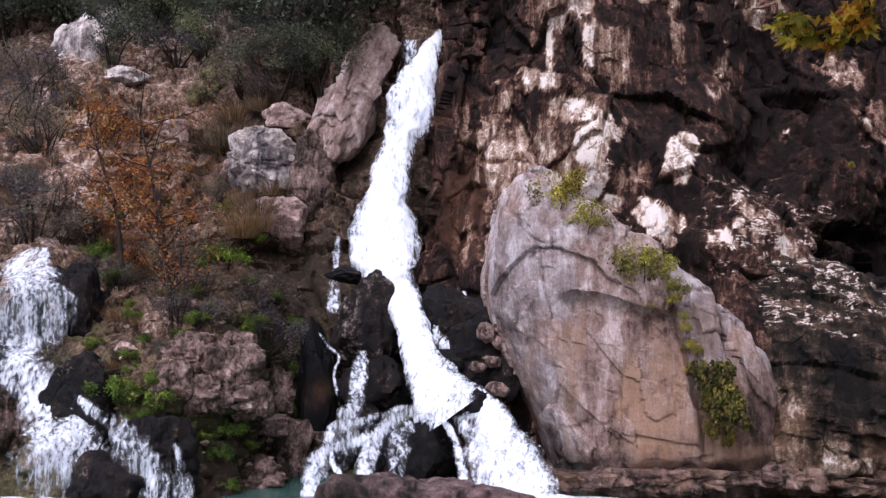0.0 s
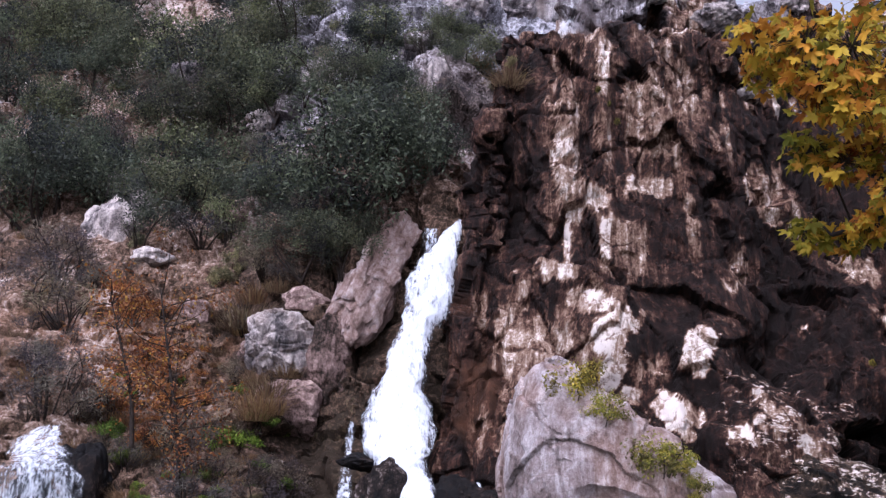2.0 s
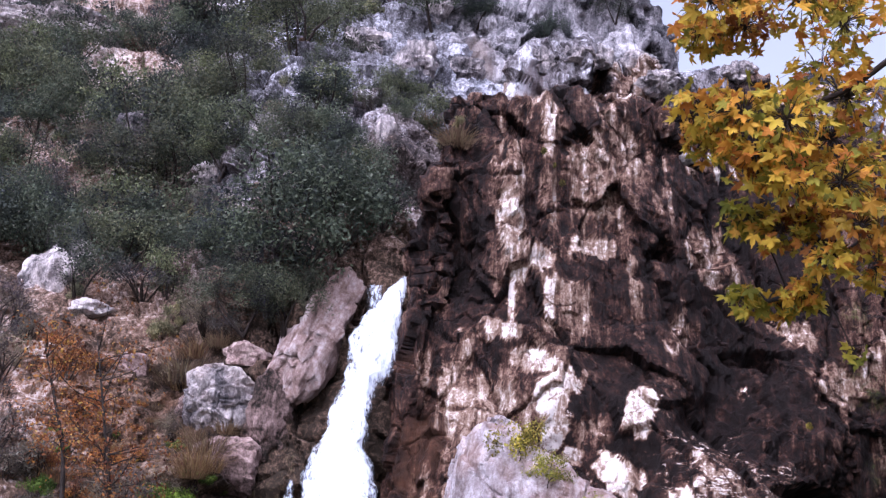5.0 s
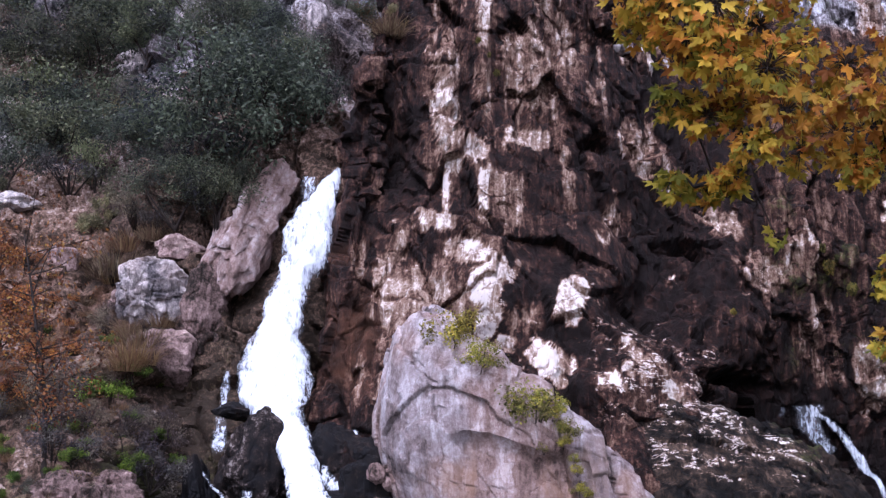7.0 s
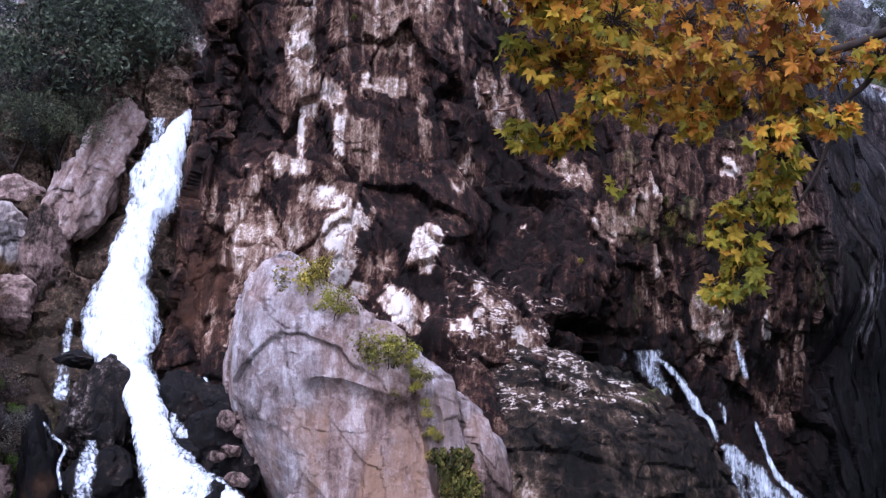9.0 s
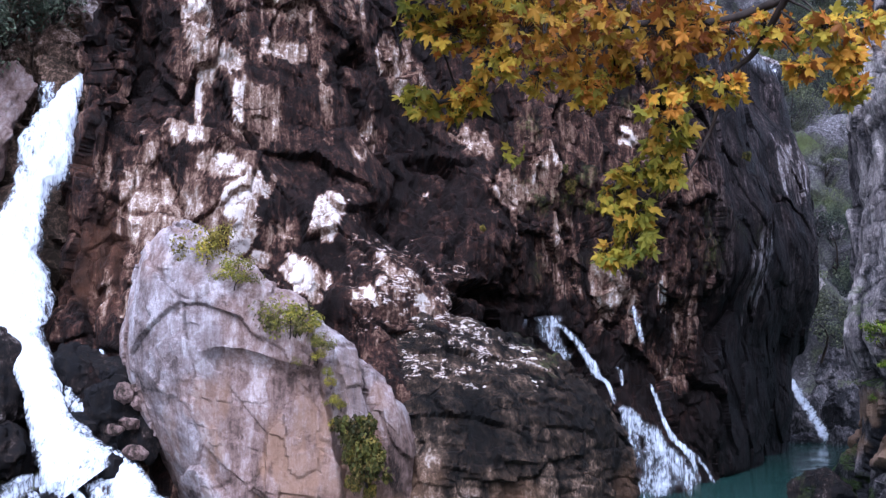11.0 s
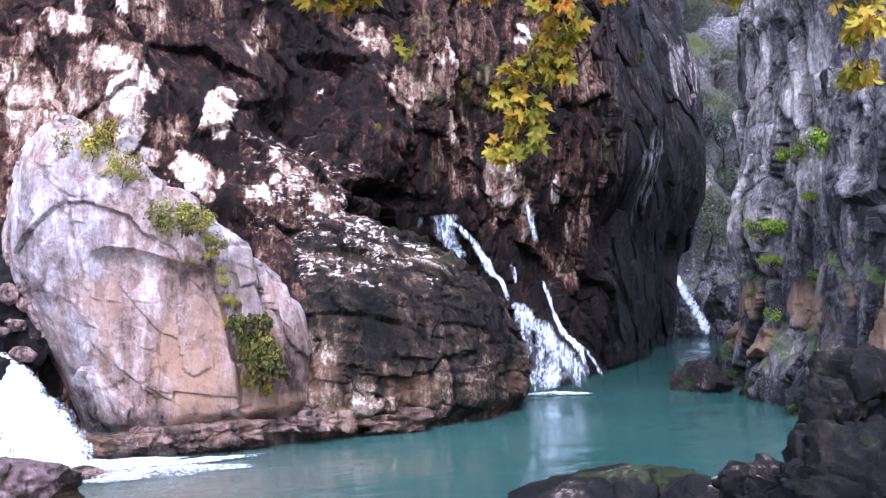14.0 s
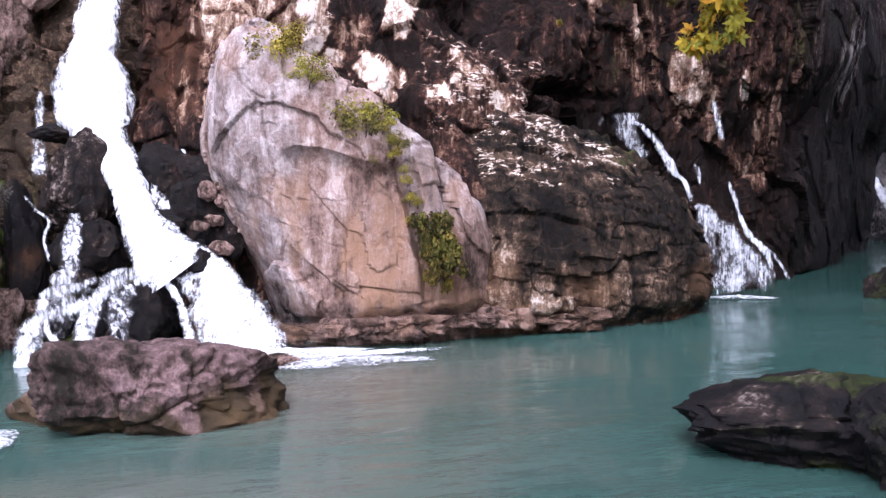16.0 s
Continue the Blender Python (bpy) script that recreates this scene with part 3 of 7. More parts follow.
# stones: x, y, z, width, height, tone
CASCADE_ROCKS = [
    (-6.79, 18.77, 3, 1.01, 1.68, 0.3),
    (-7.38, 17.44, 1.64, 1.17, 1.17, 0.45),
    (-5.2, 16.51, 0.28, 1.57, 1.08, 0.4),
    (-7.25, 17.94, 2.5, 0.98, 1.7, 0.25),
    (-5.95, 16.98, 1.31, 1.21, 1.62, 0.3),
    (-4.71, 16.7, 0.62, 1.18, 1.57, 0.3),
    (-4.3, 16.88, 0.5, 0.59, 1.08, 0.3),
    (-7, 17.91, 2.2, 0.65, 0.43, 0.4),
]

# stones: x, y, z, width, height, tone
GULLY_STONES = [
    (1.07, 18.77, 2.58, 0.27, 0.27, 0.7),
    (1.1, 18.77, 2.86, 0.36, 0.17, 0.6),
    (0.91, 18.68, 2.24, 0.38, 0.21, 0.4),
    (0.81, 18.78, 2.75, 0.32, 0.32, 0.45),
    (0.65, 18.59, 2.14, 0.31, 0.21, 0.3),
    (1.01, 18.47, 1.74, 0.35, 0.25, 0.35),
    (1.69, 16.01, 0.03, 0.64, 0.27, 0.4),
]

# stones: x, y, z, width, height, tone
FAR_BOULDERS = [
    (35.1, 41.3, 2.8, 2.67, 2.37, 0.12),
    (42.0, 48.3, 11.2, 1.39, 1.14, 0.35),
    (39.7, 46.8, 11.7, 0.98, 1.44, 0.32),
    (30.95, 35.45, 1.34, 1.58, 2.11, 0.1),
    (31.12, 39.2, 1.01, 1.12, 2.52, 0.12),
    (28.93, 35.83, -0.21, 1.55, 1.19, 0.12),
    (32.35, 38.85, 0.83, 2.26, 2.26, 0.15),
    (29.2, 33.66, 0.12, 1.15, 1.25, 0.18),
    (37.4, 44.7, 7.5, 0.94, 1.89, 0.6),
]

# stones: x, y, z, width, height, tone
POOL_ROCKS = [
    (16.4, 19.6, 0.2, 1.3, 0.9, 0.4),
    (16.9, 18.2, -0.1, 1.2, 0.6, 0.15),
]

# stones: x, y, z, width, height, tone
# low tones here hold the shade of trees overhead
NEAR_ROCKS = [
    (6.72, 9.26, 0.22, 2.69, 1.3, 0.1),
    (6.75, 7.65, 0.3, 1.15, 1.15, 0.15),
    (6.75, 6.75, 0.5, 1.55, 1.6, 0.12),
    (6.8, 5.95, 0.8, 1.7, 1.9, 0.1),
    (7.65, 7.0, 0.8, 1.1, 1.8, 0.1),
    (7.3, 6.85, 1.72, 0.52, 0.52, 0.3),
    (7.74, 7.13, 1.92, 0.55, 0.55, 0.35),
    (7.62, 6.62, 2.0, 0.45, 0.5, 0.35),
    (6.4, 6.95, 1.1, 0.5, 0.34, 0.35),
]

# stones: x, y, z, width, height, tone
LEDGE_SLABS = [
    (1.95, 17.51, 0.3, 0.58, 0.34, 0.16),
    (2.27, 17.52, 0.3, 0.45, 0.31, 0.2),
    (2.61, 17.52, 0.3, 0.51, 0.23, 0.41),
    (2.95, 17.51, 0.36, 0.37, 0.41, 0.31),
    (3.29, 17.49, 0.35, 0.66, 0.36, 0.35),
    (3.63, 17.47, 0.31, 0.68, 0.45, 0.27),
    (3.98, 17.45, 0.36, 0.73, 0.5, 0.18),
    (4.33, 17.44, 0.33, 0.8, 0.39, 0.4),
    (4.71, 17.44, 0.36, 0.44, 0.26, 0.41),
    (5.08, 17.44, 0.37, 0.72, 0.3, 0.27),
    (5.45, 17.43, 0.35, 0.6, 0.34, 0.26),
    (5.83, 17.44, 0.36, 0.45, 0.42, 0.35),
    (6.25, 17.51, 0.34, 0.39, 0.41, 0.33),
    (6.66, 17.57, 0.27, 0.4, 0.2, 0.18),
    (7.1, 17.62, 0.27, 0.46, 0.24, 0.24),
    (7.53, 17.67, 0.21, 0.73, 0.48, 0.21),
    (4.83, 17.99, 0.69, 0.71, 0.51, 0.58),
    (5.48, 18.01, 0.71, 0.82, 0.45, 0.36),
    (6.19, 17.99, 0.64, 0.83, 0.46, 0.44),
    (6.8, 17.99, 0.49, 0.63, 0.42, 0.4),
    (4.17, 17.84, 0.54, 0.6, 0.4, 0.44),
]

# falling water: x, y, z, width
MAIN_FALL = [
    (-0.07, 22, 9.4, 0.18),
    (-0.37, 21.82, 8.76, 0.48),
    (-0.6, 21.61, 8.09, 0.82),
    (-0.72, 21.41, 7.42, 0.93),
    (-0.94, 21.2, 6.77, 0.72),
    (-1.07, 21, 6.13, 0.71),
    (-1.16, 20.8, 5.51, 0.87),
    (-1.19, 20.6, 4.91, 1.25),
    (-1.18, 20.35, 4.31, 1.33),
    (-1.08, 20.15, 3.85, 1.13),
    (-0.86, 19.96, 3.5, 0.9),
    (-0.6, 19.61, 2.95, 0.68),
    (-0.43, 19.16, 2.31, 0.75),
    (-0.18, 18.8, 1.86, 1.16),
    (0.03, 18.52, 1.52, 1.56),
    (0.19, 18.32, 1.29, 1.55),
]

# falling water: x, y, z, width
RIGHT_LOBE = [
    (0.34, 18.68, 1.72, 0.63),
    (0.75, 18.36, 1.34, 0.95),
    (1.06, 17.88, 0.8, 1.27),
    (1.27, 17.49, 0.27, 1.55),
    (1.42, 17.11, -0.18, 1.76),
]

# falling water: x, y, z, width
LEFT_LOBE = [
    (-0.37, 18.42, 1.4, 0.46),
    (-0.78, 18.3, 1.26, 0.45),
    (-1.19, 18.02, 0.94, 0.47),
    (-1.68, 17.9, 0.8, 0.34),
    (-2.01, 17.86, 0.74, 0.37),
    (-2.18, 17.66, 0.49, 0.46),
    (-2.19, 17.36, 0.07, 0.46),
    (-2.11, 17.08, -0.25, 0.47),
]

# falling water: x, y, z, width
BACK_ARM = [
    (-0.61, 18.44, 1.42, 0.19),
    (-1.11, 18.34, 1.29, 0.23),
    (-1.53, 18.22, 1.15, 0.29),
    (-1.9, 18.14, 1.07, 0.31),
    (-2.05, 17.91, 0.8, 0.24),
]

# falling water: x, y, z, width
LEFT_VEIL = [
    (-1.23, 18.3, 1.25, 1.24),
    (-1.51, 18.08, 1, 1.53),
    (-1.75, 17.84, 0.73, 1.11),
    (-1.85, 17.55, 0.33, 0.8),
    (-1.86, 17.23, -0.09, 0.69),
]

# falling water: x, y, z, width
SHORT_ARM = [
    (-1.9, 17.82, 0.7, 0.12),
    (-1.86, 17.64, 0.46, 0.16),
    (-1.69, 17.5, 0.26, 0.18),
]

# falling water: x, y, z, width
ARCH = [
    (-0.5, 18.25, 1.2, 0.27),
    (-0.27, 18.3, 1.25, 0.29),
    (0.04, 18.22, 1.16, 0.27),
    (0.22, 18, 0.92, 0.22),
    (0.31, 17.71, 0.57, 0.24),
    (0.42, 17.39, 0.14, 0.3),
]

# falling water: x, y, z, width
MID_VEIL = [
    (-0.6, 18.26, 1.21, 0.62),
    (-0.71, 18.08, 1, 0.71),
    (-0.76, 17.8, 0.69, 0.58),
    (-0.74, 17.55, 0.34, 0.5),
    (-0.75, 17.11, -0.2, 0.55),
]

# falling water: x, y, z, width
MID_ARM = [
    (-1.13, 18.02, 0.94, 0.47),
    (-1.26, 17.8, 0.69, 0.42),
    (-1.3, 17.58, 0.38, 0.4),
    (-1.32, 17.15, -0.16, 0.45),
]

# falling water: x, y, z, width
INNER_ARM = [
    (0.37, 18.34, 1.32, 0.58),
    (0.55, 17.96, 0.88, 0.51),
    (0.66, 17.61, 0.44, 0.54),
    (0.83, 17.19, -0.1, 0.59),
]

# falling water: x, y, z, width
SMALL_STEP = [
    (-1.53, 19.24, 2.41, 0.22),
    (-1.53, 19.04, 2.15, 0.41),
    (-1.55, 18.76, 1.8, 0.4),
    (-1.63, 18.44, 1.41, 0.48),
    (-1.84, 18.28, 1.22, 0.62),
]

# falling water: x, y, z, width
UPPER_STEP = [
    (-2.12, 20.51, 4.68, 0.14),
    (-2.13, 20.35, 4.3, 0.21),
    (-2.15, 20.21, 3.97, 0.16),
    (-2.16, 20.07, 3.66, 0.29),
    (-2.14, 19.86, 3.32, 0.34),
    (-2.12, 19.69, 3.07, 0.29),
]

# falling water: x, y, z, width
THIN_THREAD = [
    (-2.37, 19.48, 2.74, 0.09),
    (-2.18, 19.3, 2.49, 0.11),
    (-1.94, 19.14, 2.28, 0.11),
    (-2.02, 18.92, 1.99, 0.09),
    (-1.92, 18.6, 1.6, 0.1),
]

# falling water: x, y, z, width
RIGHT_THREAD = [
    (-0.24, 19.96, 3.51, 0.16),
    (-0.08, 19.99, 3.56, 0.16),
    (-0.06, 19.78, 3.23, 0.16),
    (-0.12, 19.54, 2.85, 0.18),
    (-0.03, 19.36, 2.58, 0.39),
    (0.19, 19.16, 2.32, 0.43),
]

# falling water: x, y, z, width
SIDE_THREAD = [
    (0.41, 20, 3.57, 0.11),
    (0.43, 19.89, 3.4, 0.16),
    (0.43, 19.74, 3.16, 0.11),
]

# falling water: x, y, z, width
TOP_SPRAY = [
    (-0.75, 21.94, 9.17, 0.33),
    (-0.77, 21.84, 8.83, 0.38),
    (-0.8, 21.71, 8.42, 0.25),
]

# falling water: x, y, z, width
LEFT_FALL = [
    (-7.77, 18.38, 4.1, 1.45),
    (-7.34, 17.85, 3.79, 1.51),
    (-7.14, 17.44, 3.48, 1.44),
    (-7.14, 17.39, 2.99, 1.33),
    (-7.11, 17.29, 2.51, 1.15),
    (-6.96, 16.89, 2.2, 1.19),
    (-6.56, 16.71, 1.79, 1.37),
    (-6.23, 16.49, 1.36, 1.49),
    (-6, 16.08, 0.87, 1.55),
    (-6.07, 16.08, 0.08, 1.66),
]

# falling water: x, y, z, width
LEFT_BRANCH = [
    (-5.99, 16.54, 1.72, 0.2),
    (-5.47, 16.33, 1.42, 0.48),
    (-5.11, 16.2, 1.17, 0.77),
    (-4.78, 16.13, 0.79, 0.87),
    (-4.41, 16.13, 0.35, 0.91),
    (-4.18, 16.13, -0.09, 0.95),
]

# falling water: x, y, z, width
LEFT_THREAD = [
    (-7.09, 18.53, 3.72, 0.18),
    (-6.77, 18.37, 3.46, 0.11),
    (-6.62, 18.37, 3.16, 0.09),
]

# falling water: x, y, z, width
LEFT_SPRAY = [
    (-4.32, 16.4, 1.02, 0.1),
    (-4.16, 16.4, 0.58, 0.29),
    (-4.02, 16.4, -0.05, 0.38),
]

# falling water: x, y, z, width
SECOND_FALL = [
    (10.72, 22.28, 4.41, 0.76),
    (10.74, 22.27, 4.06, 0.72),
    (10.91, 22.19, 3.72, 0.55),
    (11.21, 22.04, 3.31, 0.41),
]

# falling water: x, y, z, width
SECOND_STREAM = [
    (10.92, 22.18, 4.2, 0.17),
    (11.22, 22.03, 3.96, 0.22),
    (11.51, 21.89, 3.51, 0.25),
    (11.74, 21.77, 3, 0.25),
    (11.97, 21.64, 2.76, 0.14),
    (12.11, 21.57, 2.29, 0.11),
]

# falling water: x, y, z, width
SECOND_FAN = [
    (12.23, 21.49, 2.14, 0.19),
    (12.41, 21.39, 1.77, 0.5),
    (12.54, 21.31, 1.37, 0.64),
    (12.69, 21.23, 0.97, 0.97),
    (12.86, 21.13, 0.5, 1.33),
    (12.93, 21.08, 0.13, 1.53),
]

# falling water: x, y, z, width
SECOND_VEIL = [
    (9.68, 22.75, 4.43, 1.11),
    (9.71, 22.73, 4.15, 1.11),
    (9.76, 22.71, 3.87, 0.83),
]

# falling water: x, y, z, width
SECOND_THREAD = [
    (12.83, 21.14, 2.74, 0.07),
    (12.96, 21.06, 2.37, 0.14),
    (13.08, 20.99, 1.91, 0.11),
    (13.24, 20.89, 1.47, 0.19),
    (13.5, 20.72, 1.18, 0.22),
    (13.65, 20.62, 0.81, 0.14),
    (13.74, 20.57, 0.34, 0.11),
]

# falling water: x, y, z, width
SECOND_BRANCH = [
    (13.46, 20.75, 1.23, 0.11),
    (13.69, 20.6, 1.07, 0.14),
    (13.9, 20.46, 0.71, 0.11),
    (14.01, 20.39, 0.42, 0.08),
]

# falling water: x, y, z, width
FAN_STREAM = [
    (12.2, 21.51, 2.2, 0.25),
    (12.43, 21.38, 1.91, 0.55),
    (12.8, 21.16, 1.55, 0.64),
    (13.16, 20.94, 1.07, 0.61),
    (13.45, 20.75, 0.51, 0.61),
    (13.53, 20.7, 0.18, 0.7),
]

# falling water: x, y, z, width
SECOND_TRICKLE = [
    (13, 22.09, 4.7, 0.09),
    (13.08, 22.04, 4.27, 0.2),
    (13.18, 21.98, 3.71, 0.14),
]

# falling water: x, y, z, width
SECOND_SIDE = [
    (12.18, 21.53, 3.18, 0.08),
    (12.24, 21.49, 2.96, 0.14),
    (12.26, 21.48, 2.69, 0.08),
]

# falling water: x, y, z, width
FAR_CHUTE = [
    (30.55, 38.38, 2.64, 0.49),
    (30.15, 37.42, 1.99, 0.65),
    (29.84, 36.38, 1.37, 0.68),
    (29.51, 35.36, 0.65, 0.67),
    (29.11, 34.39, 0.09, 0.55),
]

# sprays of leaves: x, y, z, radius, share of orange
HIGH_SPRAYS = [
    (1.38, 4.19, 5.74, 0.17, 0.3),
    (1.81, 4.73, 6.17, 0.2, 0.3),
    (1.78, 4.04, 5.7, 0.2, 0.4),
    (2.28, 4.72, 5.98, 0.2, 0.45),
    (1.45, 4.54, 5.76, 0.12, 0.4),
    (1.68, 4.6, 5.84, 0.13, 0.5),
    (2.14, 4.74, 5.67, 0.2, 0.4),
    (2.16, 4.5, 5.42, 0.19, 0.4),
    (1.42, 4.52, 5.32, 0.15, 0.35),
    (1.57, 4.36, 5.23, 0.17, 0.4),
    (1.72, 4.2, 5.13, 0.17, 0.35),
    (2.2, 4.83, 5.35, 0.19, 0.4),
    (1.54, 4.72, 5.24, 0.12, 0.4),
    (1.64, 4.39, 5.04, 0.17, 0.45),
    (2.15, 5.08, 5.29, 0.2, 0.4),
    (2.05, 4.42, 4.93, 0.18, 0.4),
    (1.5, 4.3, 5.94, 0.15, 0.3),
    (1.71, 4.09, 5.88, 0.18, 0.4),
    (2.09, 4.34, 6.01, 0.19, 0.4),
]

# sprays of leaves: x, y, z, radius, share of orange
MID_SPRAYS = [
    (1.79, 5.1, 4.51, 0.09, 0.2),
    (1.97, 5.07, 4.48, 0.09, 0.25),
    (1.92, 4.66, 4.44, 0.09, 0.25),
    (1.67, 4.65, 4.82, 0.11, 0.2),
    (1.8, 4.59, 4.72, 0.12, 0.4),
    (1.96, 4.6, 4.8, 0.12, 0.5),
    (1.98, 4.44, 4.55, 0.1, 0.35),
    (2.1, 4.36, 4.68, 0.13, 0.5),
    (2.62, 5.1, 5.05, 0.16, 0.55),
    (2.59, 5.21, 4.77, 0.14, 0.45),
    (2.33, 4.32, 4.57, 0.12, 0.55),
    (2.32, 4.06, 4.66, 0.11, 0.6),
    (2.43, 4.35, 4.42, 0.09, 0.4),
    (2.83, 4.69, 4.83, 0.14, 0.6),
    (2.87, 4.84, 4.69, 0.09, 0.4),
    (2.6, 3.93, 4.59, 0.13, 0.6),
    (2.98, 4.48, 4.66, 0.11, 0.5),
]

# sprays of leaves: x, y, z, radius, share of orange
HANGING_SPRAYS = [
    (2.62, 3.99, 4.28, 0.09, 0.35),
    (3.04, 4.3, 4.79, 0.13, 0.6),
    (3.15, 4.49, 4.58, 0.11, 0.45),
    (3.5, 4.65, 4.92, 0.13, 0.5),
    (3.03, 4.07, 4.39, 0.09, 0.4),
    (2.84, 4.23, 4.22, 0.09, 0.2),
    (2.8, 4.29, 4.11, 0.09, 0.2),
    (2.69, 4.38, 4.01, 0.09, 0.15),
    (2.83, 4.29, 4, 0.08, 0.15),
    (2.62, 4.44, 3.9, 0.08, 0.2),
    (2.72, 4.4, 3.81, 0.09, 0.12),
    (2.7, 4.43, 3.67, 0.1, 0.08),
    (2.61, 4.49, 3.62, 0.06, 0.1),
    (3.34, 4.14, 4.77, 0.11, 0.4),
    (3.61, 4.26, 4.81, 0.1, 0.35),
    (3.47, 4.02, 4.53, 0.07, 0.3),
    (3.19, 3.52, 4.54, 0.09, 0.3),
    (3.32, 3.54, 4.43, 0.06, 0.3),
    (3.36, 3.59, 4.29, 0.08, 0.25),
    (3.5, 3.57, 4.62, 0.09, 0.3),
]

# sprays of leaves: x, y, z, radius, share of orange
CROWN_SPRAYS = [
    (2.51, 5.03, 5.32, 0.15, 0.45),
    (2.57, 4.63, 5.07, 0.16, 0.55),
    (2.89, 4.66, 5.2, 0.16, 0.6),
    (2.94, 4.35, 4.99, 0.16, 0.55),
    (3.12, 4.4, 4.84, 0.14, 0.6),
    (3.02, 4.7, 4.91, 0.15, 0.55),
    (2.88, 4.9, 5.03, 0.15, 0.55),
    (2.66, 5.02, 4.99, 0.13, 0.45),
    (2.32, 4.98, 5.18, 0.15, 0.4),
    (1.79, 4.32, 4.88, 0.13, 0.4),
    (1.73, 4.63, 5.06, 0.12, 0.4),
    (2.65, 3.78, 4.84, 0.14, 0.5),
]

# sprays of leaves: x, y, z, radius, share of orange
SIDE_SPRAYS = [
    (4.06, 3.61, 4.45, 0.08, 0.2),
    (4.35, 3.77, 4.4, 0.11, 0.2),
    (3.74, 3.19, 4.06, 0.07, 0.2),
    (3.89, 3.34, 3.88, 0.07, 0.12),
    (4, 3.37, 4.4, 0.09, 0.2),
]

# limbs of the near tree: x, y, z
LIMB = [
    (3.88, 3.37, 5.13),
    (3.68, 3.66, 4.98),
    (3.37, 3.99, 4.87),
    (3.16, 4.18, 4.81),
    (2.85, 4.38, 4.84),
    (2.58, 4.55, 4.81),
    (2.27, 4.73, 4.75),
    (2.04, 4.89, 4.56),
    (1.84, 4.98, 4.49),
]

# limbs of the near tree: x, y, z
BOUGH = [
    (3.37, 3.99, 4.87),
    (3.35, 4.23, 4.67),
    (3.26, 4.33, 4.56),
    (3.21, 4.46, 4.28),
    (3.07, 4.49, 4.05),
    (2.95, 4.55, 3.92),
]

# limbs of the near tree: x, y, z
UPPER_LIMB = [
    (2.84, 3.92, 5.66),
    (2.46, 4.2, 5.62),
    (2.17, 4.43, 5.48),
    (1.91, 4.59, 5.39),
    (1.63, 4.71, 5.37),
    (1.5, 4.76, 5.35),
]

# limbs of the near tree: x, y, z
TOP_LIMB = [
    (2.75, 3.66, 6.1),
    (2.39, 3.96, 6.03),
    (2.11, 4.2, 5.91),
    (1.85, 4.32, 5.91),
    (1.55, 4.44, 5.9),
]

# falling water: x, y, z, width
HIGH_TRICKLE = [
    (0.47, 22.3, 11.63, 0.07),
    (0.51, 22.3, 11.14, 0.07),
    (0.49, 22.3, 10.58, 0.07),
    (0.48, 22.3, 10.16, 0.07),
]

# plants and stones of the damp bank: x, y, z, radius
BANK_GREENS = [
    (-6.80, 19.77, 4.00, 0.53), (-6.38, 19.54, 3.55, 0.46), (-5.63, 18.25, 2.91, 0.48), (-5.38, 16.94, 1.69, 0.50), (-4.71, 16.90, 1.80, 0.39),
    (-4.94, 16.91, 1.28, 0.50), (-4.23, 17.24, 1.68, 0.45), (-3.64, 17.73, 0.87, 0.51), (-3.41, 18.07, 0.63, 0.42), (-3.77, 17.46, 0.52, 0.35),
    (-4.05, 20.98, 4.44, 0.54), (-3.69, 21.63, 4.37, 0.49), (-4.77, 20.54, 4.18, 0.47), (-2.86, 20.39, 1.68, 0.52), (-3.06, 20.84, 2.81, 0.47),
    (-4.29, 17.77, 2.82, 0.41), (-3.49, 18.80, 2.72, 0.43), (-6.10, 17.60, 2.42, 0.42), (-6.88, 17.85, 2.21, 0.38), (-5.29, 17.19, 2.25, 0.30),
]
BANK_SCRUB = [
    (-4.00, 19.68, 3.47, 0.67), (-3.49, 20.65, 3.04, 0.59), (-4.48, 18.93, 3.45, 0.49), (-8.66, 20.36, 5.62, 0.62), (-7.88, 20.17, 5.15, 0.61),
    (-10.46, 25.35, 9.03, 1.10), (-7.28, 20.11, 4.81, 0.48), (-9.86, 22.75, 7.36, 0.85), (-9.11, 24.13, 8.05, 0.66),
]
LITTER = [
    (-7.92, 23.08, 7.70, 0.49), (-7.02, 23.17, 7.33, 0.48), (-7.23, 22.64, 6.71, 0.47), (-6.26, 22.88, 6.37, 0.51), (-5.86, 22.88, 5.85, 0.47), (-6.88, 20.27, 4.60, 0.46),
    (-6.70, 22.60, 6.20, 0.47), (-6.48, 23.14, 6.93, 0.41), (-5.93, 23.09, 6.41, 0.40), (-8.13, 22.60, 7.08, 0.41), (-7.39, 19.83, 4.44, 0.42), (-6.10, 20.32, 4.61, 0.42),
]
SLOPE_GRASS = [
    (-4.91, 23.65, 7.85, 0.76), (-4.26, 23.02, 7.99, 0.67), (-3.80, 22.13, 5.90, 0.70), (-4.42, 22.12, 5.64, 0.51), (-4.55, 17.99, 3.02, 0.31),
    (-4.62, 17.21, 2.25, 0.40), (-4.18, 17.72, 2.63, 0.36), (-5.14, 23.60, 7.02, 0.62), (-4.63, 20.92, 4.67, 0.48), (-5.64, 19.99, 3.91, 0.47),
]
